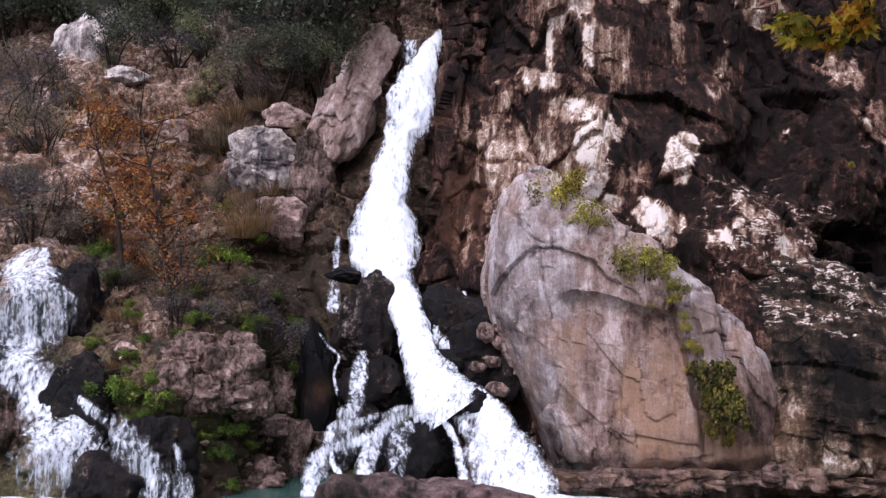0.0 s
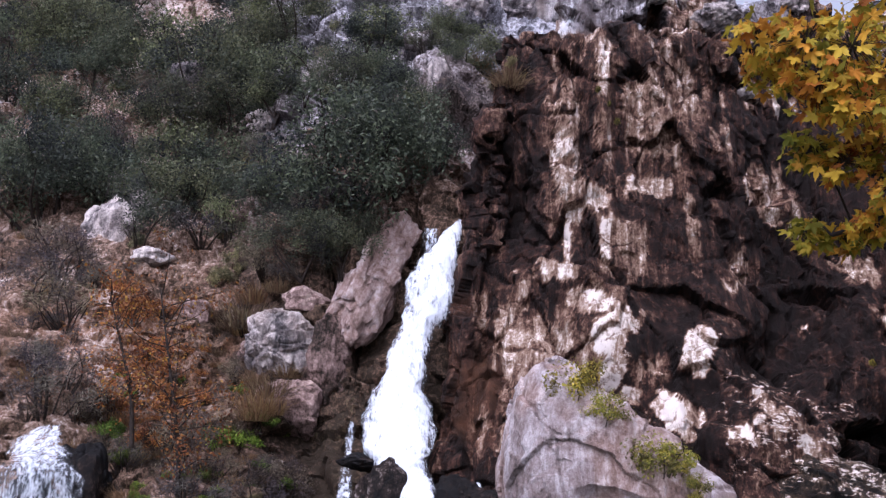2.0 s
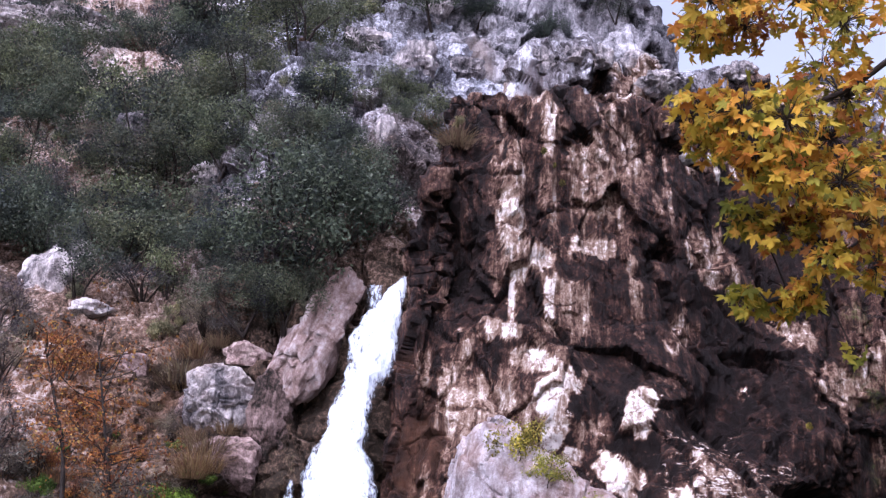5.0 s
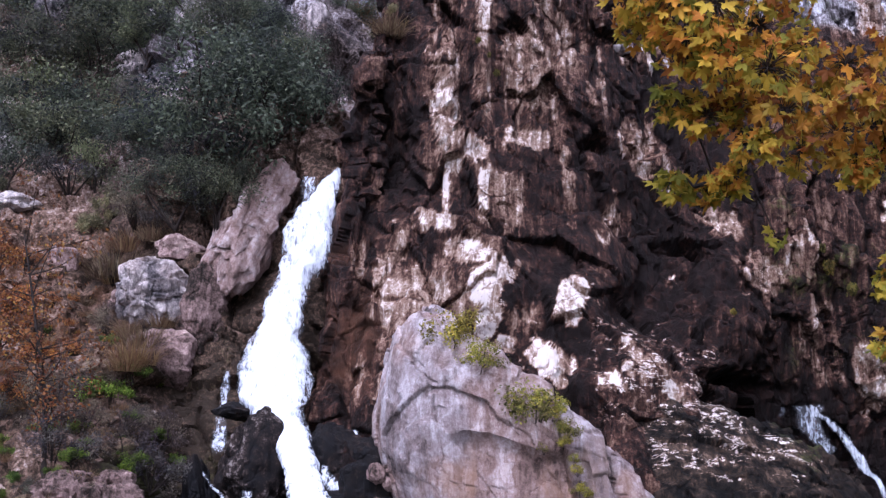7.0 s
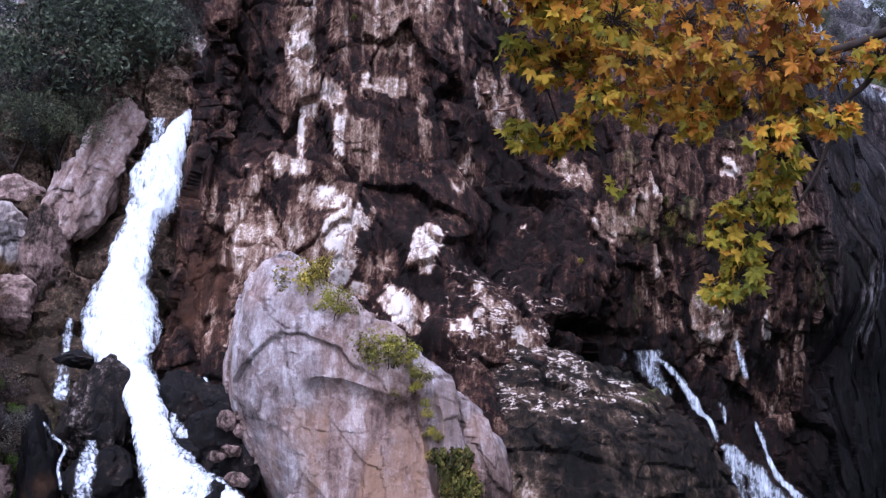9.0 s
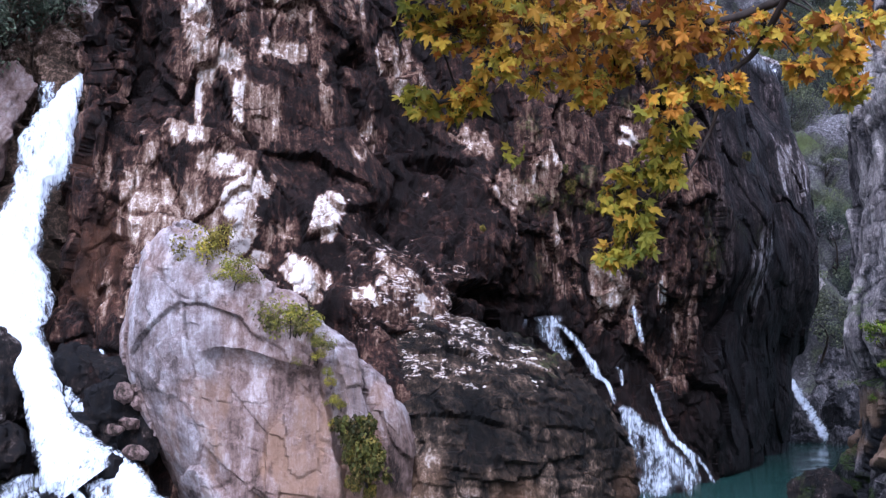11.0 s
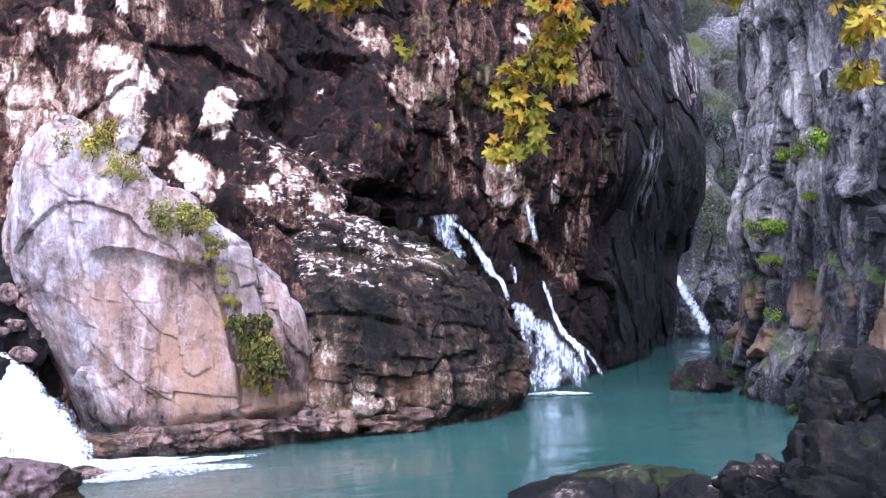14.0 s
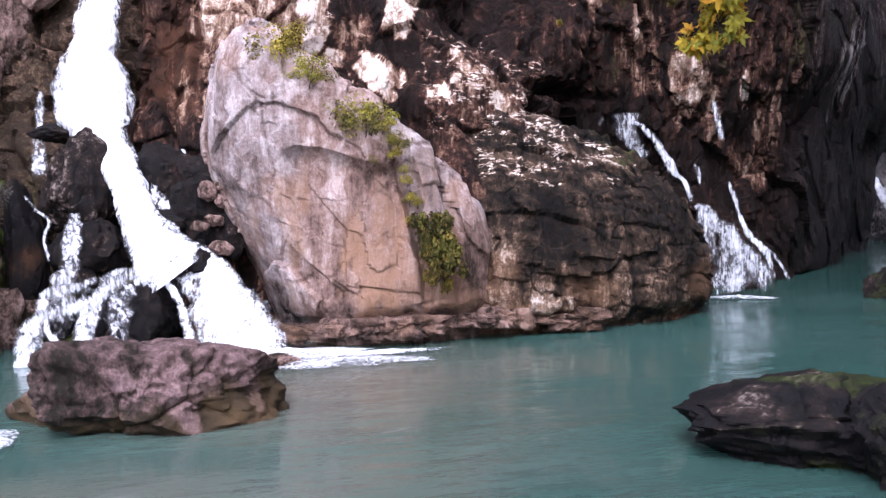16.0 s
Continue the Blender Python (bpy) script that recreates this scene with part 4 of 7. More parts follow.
# stones: x, y, z, width, height, tone
BANK_BLOCKS = [
    (-3.75, 17.62, 2.14, 1.11, 0.91, 0.40), (-4.15, 17.29, 1.68, 1.00, 0.80, 0.36), (-3.40, 17.90, 1.64, 0.82, 0.82, 0.42), (-4.46, 16.99, 1.98, 0.69, 0.69, 0.36),
    (-3.28, 19.03, 1.03, 0.65, 0.43, 0.45), (-4.23, 17.54, 2.44, 0.71, 0.56, 0.40), (-2.85, 19.39, 0.47, 0.77, 1.22, 0.29), (-3.45, 18.37, 0.09, 1.16, 0.95, 0.27),
    (-3.17, 19.53, 1.63, 0.78, 0.89, 0.29), (-2.17, 19.52, 0.56, 0.78, 0.66, 0.22), (-3.69, 18.24, 2.52, 0.73, 0.52, 0.36), (-7.25, 17.17, 1.28, 0.84, 1.15, 0.22),
]
AUTUMN_TREE_AT = (-4.69, 17.60, 2.72)

SLAB_AT = (-2.03, 22.63, 8.29)

# ---------------------------------------------------------------- ground, pool
def ground_sheet():
    """One sheet from the river bed and the bank out to the horizon."""
    a = np.sinh(np.linspace(-1, 1, 181) * 5.2) / math.sinh(5.2) * 900
    x, y = np.meshgrid(a, a + 10, indexing="ij")
    z = np.full(x.shape, -1.3)
    bank = step(3.2, 0.4, y) * step(30, 12, np.abs(x - 2))
    z += bank * 2.7
    z += step(60, 130, np.hypot(x, y - 10)) * 6
    g = np.stack([x, y, z], -1)
    z += 0.25 * fbm(g * 0.5, 3, 3)
    g[..., 2] = z
    return sheet("ground", g, earth, {"tone": 0.35 + 0.2 * fbm(g * 0.7, 3, 5), "moss": 0.2 * np.ones(x.shape), "rust": np.zeros(x.shape)})


tagged(ground_sheet(), "brown stony bank and river bed", "ground", kind="structure")


def pool():
    x, y = np.meshgrid(np.linspace(-26, 48, 200), np.linspace(2.2, 52, 160), indexing="ij")
    g = np.stack([x, y, np.zeros(x.shape)], -1)
    g[..., 2] += 0.012 * fbm(g * 1.3, 3, 8)
    shallow = 0.85 * np.exp(-((x - 2.0) / 3.2) ** 2 - ((y - 14.2) / 2.6) ** 2) + 0.6 * np.exp(-((y - 9.0) / 1.8) ** 2 - ((x + 1) / 4) ** 2)
    return sheet("water", g, pool_water, {"shallow": np.clip(shallow + 0.2 * fbm(g * 0.6, 3, 9) * (shallow > 0.1), 0, 1)})


tagged(pool(), "calm turquoise green pool below the waterfalls", "water", kind="structure")


# ---------------------------------------------------------------- hillside on the far bank
def blend_profile(tables, w, v):
    """Profiles of (back, up) along v, mixed by weights."""
    y = z = 0
    for (py, pz), k in zip(tables, w):
        q = np.linspace(0, 1, len(py))
        y = y + k * np.interp(v, q, py)
        z = z + k * np.interp(v, q, pz)
    return y, z


def hillside():
    nu, nv = 640, 500
    u = np.linspace(0, 1, nu)[:, None] * np.ones((1, nv))
    v = np.linspace(0, 1, nv)[None, :] * np.ones((nu, 1))
    x0 = -17 + 33 * u
    slope = ([16.6, 17.2, 18.2, 19.4, 21.5, 24, 27, 31, 36, 42, 48, 56, 66], [-0.8, 0.9, 2.2, 3.4, 5.2, 7.4, 10.2, 14.5, 19.5, 25, 31, 40.5, 51])
    gully = ([19.6, 20.3, 20.9, 21.4, 21.9, 22.4, 23.6, 25, 28, 33, 39, 46, 56], [-0.8, 0.8, 2.4, 4.2, 6.4, 8.9, 11.5, 13.8, 16.5, 21, 27, 35, 44])
    brow = ([22, 22.5, 23, 23.5, 24, 24.5, 25.5, 27.5, 30.5, 35, 41, 48, 56], [-0.8, 1, 3, 5, 7.5, 10, 12.6, 14.2, 16.6, 20.5, 24.5, 28, 31])
    w1 = step(-5.2, -2.9, x0)
    w2 = step(-0.5, 2.0, x0)
    y, z = blend_profile((slope, gully, brow), ((1 - w1), w1 * (1 - w2), w1 * w2), v)
    y = y + 0.8 * np.maximum(x0 - 2.5, 0) * step(1.0, 0.35, v)
    # rays spread with distance, so the sheet widens away from the pool
    x = x0 * (1 + 0.85 * np.clip((y - 20) / 22, 0, 2))
    g = np.stack([x, y, z], -1)
    g += normals(g) * (0.8 * fbm(g * 0.22, 3, 21))[..., None]
    n = normals(g)
    n *= np.sign(n[..., 2].mean())
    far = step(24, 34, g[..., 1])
    g1, gap, mark = blocks(g, n, 1.6, 0.5, 31, (1, 1, 1.1))
    steep = np.maximum(w1, far)[..., None]
    g = g + (g1 - g) * (0.35 + 0.65 * steep)
    g2, gap2, mark2 = blocks(g, n, 0.5, 0.14, 37, (1, 1, 0.8))
    g = g2 + n * (0.05 * fbm(g * 3.1, 3, 41))[..., None]
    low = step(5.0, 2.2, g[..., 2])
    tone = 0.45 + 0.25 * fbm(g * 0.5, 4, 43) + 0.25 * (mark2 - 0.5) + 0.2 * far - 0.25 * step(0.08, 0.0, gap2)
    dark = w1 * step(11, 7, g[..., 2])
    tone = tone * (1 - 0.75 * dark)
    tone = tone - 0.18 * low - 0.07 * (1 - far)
    moss = 0.3 * low + 0.25 * fbm(g * 0.6, 3, 47) + 0.12
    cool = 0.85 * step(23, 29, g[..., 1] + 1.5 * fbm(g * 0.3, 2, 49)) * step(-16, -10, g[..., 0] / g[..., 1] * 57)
    rust = 0.15 * fbm(g * 0.35, 3, 53) + 0.35 * np.exp(-((g[..., 0] + 8.5) / 3.5) ** 2 - ((g[..., 2] - 6.5) / 2.5) ** 2)
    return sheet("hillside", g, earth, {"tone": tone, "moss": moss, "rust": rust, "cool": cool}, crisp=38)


hill = tagged(hillside(), "steep stony hillside of reddish earth and scree above the river", "hillside", kind="structure")


# ---------------------------------------------------------------- rock walls
def spots(g, marks, seed, ragged=0.35, soft=0.35, power=2.0, jag=0.0):
    """How far each place lies inside the marked patches, times their strength."""
    out = np.zeros(g.shape[:-1])
    wob = ragged * fbm(g * 1.9, 4, seed) + 0.25 * ragged * smooth(g * 9, seed + 3) + jag
    for x, y, z, a, b, turn, strength in marks:
        d = math.hypot(x, y)
        across = ((g[..., 0] - x) * y - (g[..., 1] - y) * x) / d
        deep = np.abs((g[..., 0] - x) * x + (g[..., 1] - y) * y) / d
        up = g[..., 2] - z
        c, s = math.cos(radians(turn)), math.sin(radians(turn))
        p, r = np.abs(across * c + up * s) / a, np.abs(up * c - across * s) / b
        q = (p ** power + r ** power) ** (1 / power) + wob + 0.6 * step(1.5, 3.0, deep)
        k = strength * step(1.0 + soft * 0.5, 1.0 - soft * 0.5, q)
        out = np.where(np.abs(k) > np.abs(out), k, out)
    return out


def wall(plan, lo, hi, du, dz, back, seed, big, small, crown=4.0, rise=0.25, flute=0.0, side=1.0, marks=(), big_size=2.4, small_size=2.2, crack=0.3, squash=(1, 1, 1.3), roll=0.9, grit=0.03, shift=None, lean=0.9, smoothed=None, warp=0.12):
    """A rock wall along a line in plan (left to right), from lo up to hi(x, s), leaning back by back(x, s, z), with its crown running back at the top."""
    p = np.array(plan, float)
    length = np.linalg.norm(np.diff(p, axis=0), axis=1).sum()
    nu = int(length / du)
    c = line(plan, nu)
    tan = np.gradient(c, axis=0)
    tan /= np.linalg.norm(tan, axis=1, keepdims=True)
    out = np.stack([tan[:, 1], -tan[:, 0]], -1)
    s = np.linspace(0, 1, nu)
    top = hi(c[:, 0], s)
    nz = int((top.max() - lo) / dz)
    nc = int(crown / dz / 1.5)
    z = lo + (top[:, None] - lo) * np.linspace(0, 1, nz)[None, :]
    set_back = back(c[:, :1], s[:, None], z)
    k = np.linspace(0, 1, nc + 1)[1:]
    z = np.concatenate([z, top[:, None] + rise * crown * np.sin(k * 1.2)[None, :]], 1)
    set_back = np.concatenate([set_back, set_back[:, -1:] + crown * k[None, :] ** 1.2], 1)
    g = np.stack([c[:, None, 0] - side * out[:, None, 0] * set_back, c[:, None, 1] - out[:, None, 1] * set_back, z], -1)

    if shift:
        g[..., 0] += shift(g[..., 0], s[:, None], g[..., 2])

    def facing(g, soften):
        n = normals(g)
        n *= np.sign((n[..., :2] * out[:, None, :]).sum(-1).mean())
        for k in range(3):
            n[..., k] = blur(n[..., k], soften)
        return n / (np.linalg.norm(n, axis=-1, keepdims=True) + 1e-9)

    n = facing(g, 2)
    g = g + n * (big * roll * fbm(g * 0.4, 3, seed))[..., None]
    if marks:
        g = g + n * spots(g, marks, seed + 8, 0.3, 1.2)[..., None]
    before = g
    g, gap, mark = blocks(g, n, big * big_size, big * 0.8, seed + 1, squash, crack, lean=lean, warp=warp)
    if smoothed:
        g = before + (g - before) * np.minimum(1, 0.05 + 2.2 * smoothed(before[..., 0], before[..., 2]))[..., None]
    n = facing(g, 4)
    before = g
    g, gap2, mark2 = blocks(g, n, small * small_size, small * 0.9, seed + 2, squash, crack, lean=lean, warp=warp)
    fl = fbm(g * np.array([2.6, 2.6, 0.26]), 4, seed + 4)
    ridge = 1 - 2 * np.abs(smooth(g * np.array([5, 5, 3.0]), seed + 6)) + 0.5 * smooth(g * 11, seed + 7)
    even = smoothed(g[..., 0], g[..., 2]) if smoothed else np.ones(g.shape[:2])
    g = before + (g - before) * np.minimum(1, 1.6 * even)[..., None]
    g = g + n * (even * (flute * fl + small * 0.22 * fbm(g * 4.5, 3, seed + 5) + grit * ridge))[..., None]
    return g, facing(g, 1), s, np.minimum(gap, 0.5 * gap2 + 0.1), mark, mark2, fl


def main_cliff():
    plan = [(-0.9, 26), (-0.75, 22.8), (-0.45, 20.7), (0.3, 19.7), (2.2, 19.25), (4.2, 19.3), (6.4, 20.0), (8.6, 21.9), (11, 23.0), (14, 23.4), (17, 25), (19.8, 27), (23, 29.8), (26.3, 32.0), (28.0, 36)]
    hi = lambda x, s: np.interp(x, [-0.9, -0.3, 0.6, 2, 3, 8, 16, 27], [10.6, 11.6, 13.4, 15.2, 16.2, 16.0, 15.5, 15]) + 0.5 * np.sin(x * 2.3) * np.sin(x * 0.9)

    def back(x, s, z):
        front = 1 - step(7.0, 10.5, x)
        lean = front * (0.55 * step(1.2, 4.2, z) + 0.34 * np.clip(z - 4, 0, 4.5) + 0.16 * np.maximum(z - 8.5, 0))
        ramp = -1.5 * step(4.4, 5.6, x) * step(9.2, 7.4, x) * step(7.0, 3.6, z)
        ledge = front * 0.9 * step(14.1, 14.4, z + 0.2 * np.sin(x * 3))
        curtain = (1 - front) * (0.5 * step(3.6, 2.6, z) * step(14, 11, x) - 0.9 * step(3.0, 6.5, z) + 0.25 * np.maximum(z - 8, 0))
        foot = (1 - front) * step(10.5, 13, x) * -0.55 * step(5.0, 0.0, z) * step(19, 16, x)
        return lean + ramp + ledge + curtain + foot + 0.3 * smooth(np.stack([x * 0.7 + z * 0, z * 0.45, z * 0], -1), 77)

    g, n, s, gap, mark, mark2, fl = wall(plan, -0.8, hi, 0.052, 0.048, back, 101, 0.34, 0.09, 5.0, flute=0.075, side=0.35, marks=HOLLOWS + BULGES, grit=0.012, shift=lambda x, s, z: -0.8 * step(7.5, 1.5, z) * step(21, 25, x), big_size=4.2, small_size=4.4, squash=(1, 1, 1.2), crack=0.14, roll=0.5, lean=1.05, smoothed=lambda x, z: (1 - 0.85 * step(16, 18.5, x)) * (0.4 + 0.6 * np.maximum(step(6.5, 9, x), step(8.0, 10, z)) + 0.7 * step(9, 11, z) * step(10, 8, x) + 0.6 * step(9, 10.5, x) * step(17, 15, x) + 0.9 * step(1.3, 0.5, x)))
    x, z = g[..., 0], g[..., 2]
    tone = 0.19 + 0.12 * fbm(g * 0.45, 3, 103) + 0.12 * fl + 0.1 * (mark - 0.5) + 0.1 * (mark2 - 0.5)
    curtain = step(8.5, 10.5, x) * step(3.5, 5.5, z) * step(24, 19, x)
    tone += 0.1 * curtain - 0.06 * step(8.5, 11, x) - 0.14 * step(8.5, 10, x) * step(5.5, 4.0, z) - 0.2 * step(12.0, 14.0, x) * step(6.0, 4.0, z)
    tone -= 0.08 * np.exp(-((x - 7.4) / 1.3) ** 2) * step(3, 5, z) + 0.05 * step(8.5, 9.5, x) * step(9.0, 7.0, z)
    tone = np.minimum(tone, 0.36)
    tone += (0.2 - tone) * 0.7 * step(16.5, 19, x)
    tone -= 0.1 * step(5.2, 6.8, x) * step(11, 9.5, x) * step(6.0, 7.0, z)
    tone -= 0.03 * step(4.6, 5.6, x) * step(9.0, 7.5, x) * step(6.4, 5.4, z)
    # lime runs down the face in narrow streaks, in groups under the ledges
    runs = fbm(np.stack([x * 6.5, g[..., 1] * 6.5, z * 0.42], -1), 3, 141)
    groups = step(0.0, 0.5, fbm(np.stack([x * 0.55, g[..., 1] * 0.4, z * 0.5], -1), 2, 143) + 0.45 * step(9.5, 11.5, z))
    drip = np.stack([x * 4.5, g[..., 1] * 4.5, z * 0.32], -1)
    drips = fbm(drip, 3, 145)
    zone = step(1.2, 2.2, x) * step(7.5, 5.5, x) * step(6.5, 8.5, z) + 0.5 * step(8.5, 10, x) * step(17, 14, x) * step(3.2, 4.5, z)
    tone = np.maximum(tone, (0.46 + 0.22 * runs) * step(0.15, 0.4, runs) * groups * np.minimum(zone, 1))
    crest = step(14.3, 14.8, z) * step(0.5, 2.0, x)
    tone += 0.4 * crest
    for k, faces in enumerate((WHITE_FACES, BARE_FACES, UPPER_FACES, CURTAIN_FACES)):
        # the stain runs down over each bare face and leaves a fringed edge
        q = np.array(g)
        q[..., 2] += (0.06 if k == 0 else 0.3) * drips
        bare = spots(q, faces, 111 + k, 0.12 if k == 0 else 0.2, 0.12 if k == 0 else 0.35, 3.0, 0.45 * (mark2 - 0.5)) * (1.06 if k == 3 else 1.0)
        bare = bare * (1 - (0.12 if k == 0 else 0.6) * step(0.2, 0.42, fbm(drip + 7, 3, 147)))
        tone = np.where(bare > 0.02, np.maximum(tone, bare + 0.08 * fl + 0.14 * (mark2 - 0.5)), tone)
    tan = step(0.0, 0.5, x) * step(4.2, 3.0, x) * step(3.2, 4.2, z) * step(7.6, 6.4, z + 0.4 * drips)
    tone = np.maximum(tone, 0.5 * tan * step(0.2, -0.1, fbm(drip + 3, 3, 149)) * step(0.35, 0.55, mark2))
    face = step(0.6, 0.95, x) * step(2.9, 2.4, x) * step(4.6, 5.2, z) * step(7.5, 6.7, z + 0.4 * drips)
    tone = np.maximum(tone, face * (0.6 + 0.1 * fl + 0.2 * (mark2 - 0.5)))
    tone -= 0.3 * step(0.05, 0.0, gap)
    # white crust on the upper edges of the blocks
    crust = step(0.68, 0.95, n[..., 2]) * step(0.1, 0.45, fbm(g * 2.6, 3, 121)) * step(8.5, 6.5, z) * step(1.5, 3.0, x) * step(11, 9, x)
    tone = np.maximum(tone, 0.6 * crust)
    # shade inside the hollows, painted into the tone
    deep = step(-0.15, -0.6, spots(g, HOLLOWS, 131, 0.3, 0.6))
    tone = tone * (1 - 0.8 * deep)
    tone += 0.09 * np.exp(-((x - 0.3) / 0.8) ** 2 - ((z - 6.0) / 2.4) ** 2)
    rust = 0.5 * np.exp(-((x - 0.4) / 1.1) ** 2 - ((z - 6.0) / 2.2) ** 2) + 0.15 * fbm(g * 0.6, 3, 133) + 1.2 * np.exp(-((x - 2.85) / 0.35) ** 2 - ((z - 15.1) / 0.8) ** 2)
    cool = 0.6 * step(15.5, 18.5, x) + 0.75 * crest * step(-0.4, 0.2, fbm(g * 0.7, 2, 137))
    moss = curtain * (0.2 + 0.25 * fbm(g * 1.1, 3, 135))
    flecked = 0.5 * step(4.6, 5.6, x) * step(10.5, 8.0, x) * step(3.6, 4.2, z) * step(7.0, 5.0, z) + 0.35 * step(1.5, 3, x) * step(9, 6, x) * step(10, 7, z)
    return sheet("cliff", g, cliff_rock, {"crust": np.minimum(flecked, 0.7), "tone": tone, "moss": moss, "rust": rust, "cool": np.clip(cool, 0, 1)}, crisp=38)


cliff = tagged(main_cliff(), "tall dark cliff streaked black and brown with pale bare patches", "cliff", kind="structure")


def outcrop():
    plan = [(0.75, 20.8), (0.8, 19.0), (1.15, 17.9), (2.0, 17.3), (3.3, 16.95), (4.8, 16.9), (5.65, 17.2), (6.05, 18.3), (6.1, 20.5)]
    hi = lambda x, s: np.interp(x, [0.75, 1.25, 1.32, 2.0, 2.08, 2.85, 3.0, 3.85, 4.0, 4.75, 4.85, 5.4, 5.5, 6.1], [5.5, 5.75, 5.85, 5.6, 5.3, 5.0, 4.7, 4.35, 4.05, 3.6, 3.35, 3.0, 2.65, 2.3]) - 1.2 * step(0.85, 1.0, s)

    def back(x, s, z):
        brow = 0.22 * step(3.38, 3.12, z + 0.15 * np.sin(x * 2.1)) * step(0.3, 2.2, z) * step(1.7, 2.3, x) * step(4.3, 3.9, x)
        cleft = 0.28 * np.exp(-((x - 4.3 - 0.16 * (2.0 - z)) / 0.11) ** 2) * step(0.5, 1.2, z) + 0.2 * np.exp(-((x - 5.0 - 0.1 * (2.0 - z)) / 0.06) ** 2) * step(0.5, 1.2, z)
        foot = 0.45 * step(0.75, 0.1, z)
        top = hi(x, s)
        return 0.04 * z + 0.04 * np.maximum(z - 2.2, 0) ** 2 + brow + cleft + foot + 0.4 * np.clip((z - top + 1.0) / 1.0, 0, 1) ** 2

    g, n, s, gap, mark, mark2, fl = wall(plan, -0.8, hi, 0.036, 0.034, back, 201, 0.17, 0.05, 2.6, rise=0.1, big_size=7.0, small_size=8.0, crack=0.03, roll=0.4, side=0.3, squash=(1, 1, 1.2), grit=0.008, lean=0.5, warp=0.04, shift=lambda x, s, z: 1.25 * step(3.8, 0.0, z) * step(3.4, 1.0, x))
    x, z = g[..., 0], g[..., 2]
    tone = 0.62 + 0.16 * fbm(g * 0.7, 4, 203) + 0.12 * (mark - 0.5) + 0.08 * (mark2 - 0.5) + 0.12 * fl
    tone -= 0.1 * step(0.025, 0.0, gap)
    tone -= 0.16 * step(0.15, 0.45, fbm(g * np.array([2.2, 2.2, 0.3]), 4, 213)) * step(4.6, 3.4, z)
    # shade of the undercut foot, put into the tone
    tone -= 0.45 * step(0.85, 0.35, z + 0.35 * fbm(g * 1.2, 3, 205)) * step(1.0, 3.2, 4.5 - x)
    tone += 0.1 * step(2.6, 4.0, z)
    rust = 0.5 * step(-0.1, 0.4, fl) * step(4.4, 2.8, z) + 0.5 * np.exp(-((x - 3.9) / 0.9) ** 2 - ((z - 1.2) / 1.2) ** 2) + 0.2 * fbm(g * 0.8, 3, 207) + 0.5 * np.exp(-((x - 5.4) / 0.6) ** 2 - ((z - 0.6) / 0.5) ** 2)
    moss = 0.35 * step(0.35, 0.05, z) * step(-0.2, 0.4, fbm(g * 1.5, 3, 209))
    cool = 0.36 * step(-0.05, 0.35, fbm(g * 0.6, 4, 211) + 0.3 * step(2.6, 4.0, z) - 0.1)
    return sheet("outcrop", g, pale_rock, {"tone": tone, "moss": moss, "rust": rust, "cool": cool}, crisp=32)


tagged(outcrop(), "rounded pale pinkish grey limestone outcrop beside the waterfall", "rock outcrop", kind="structure")


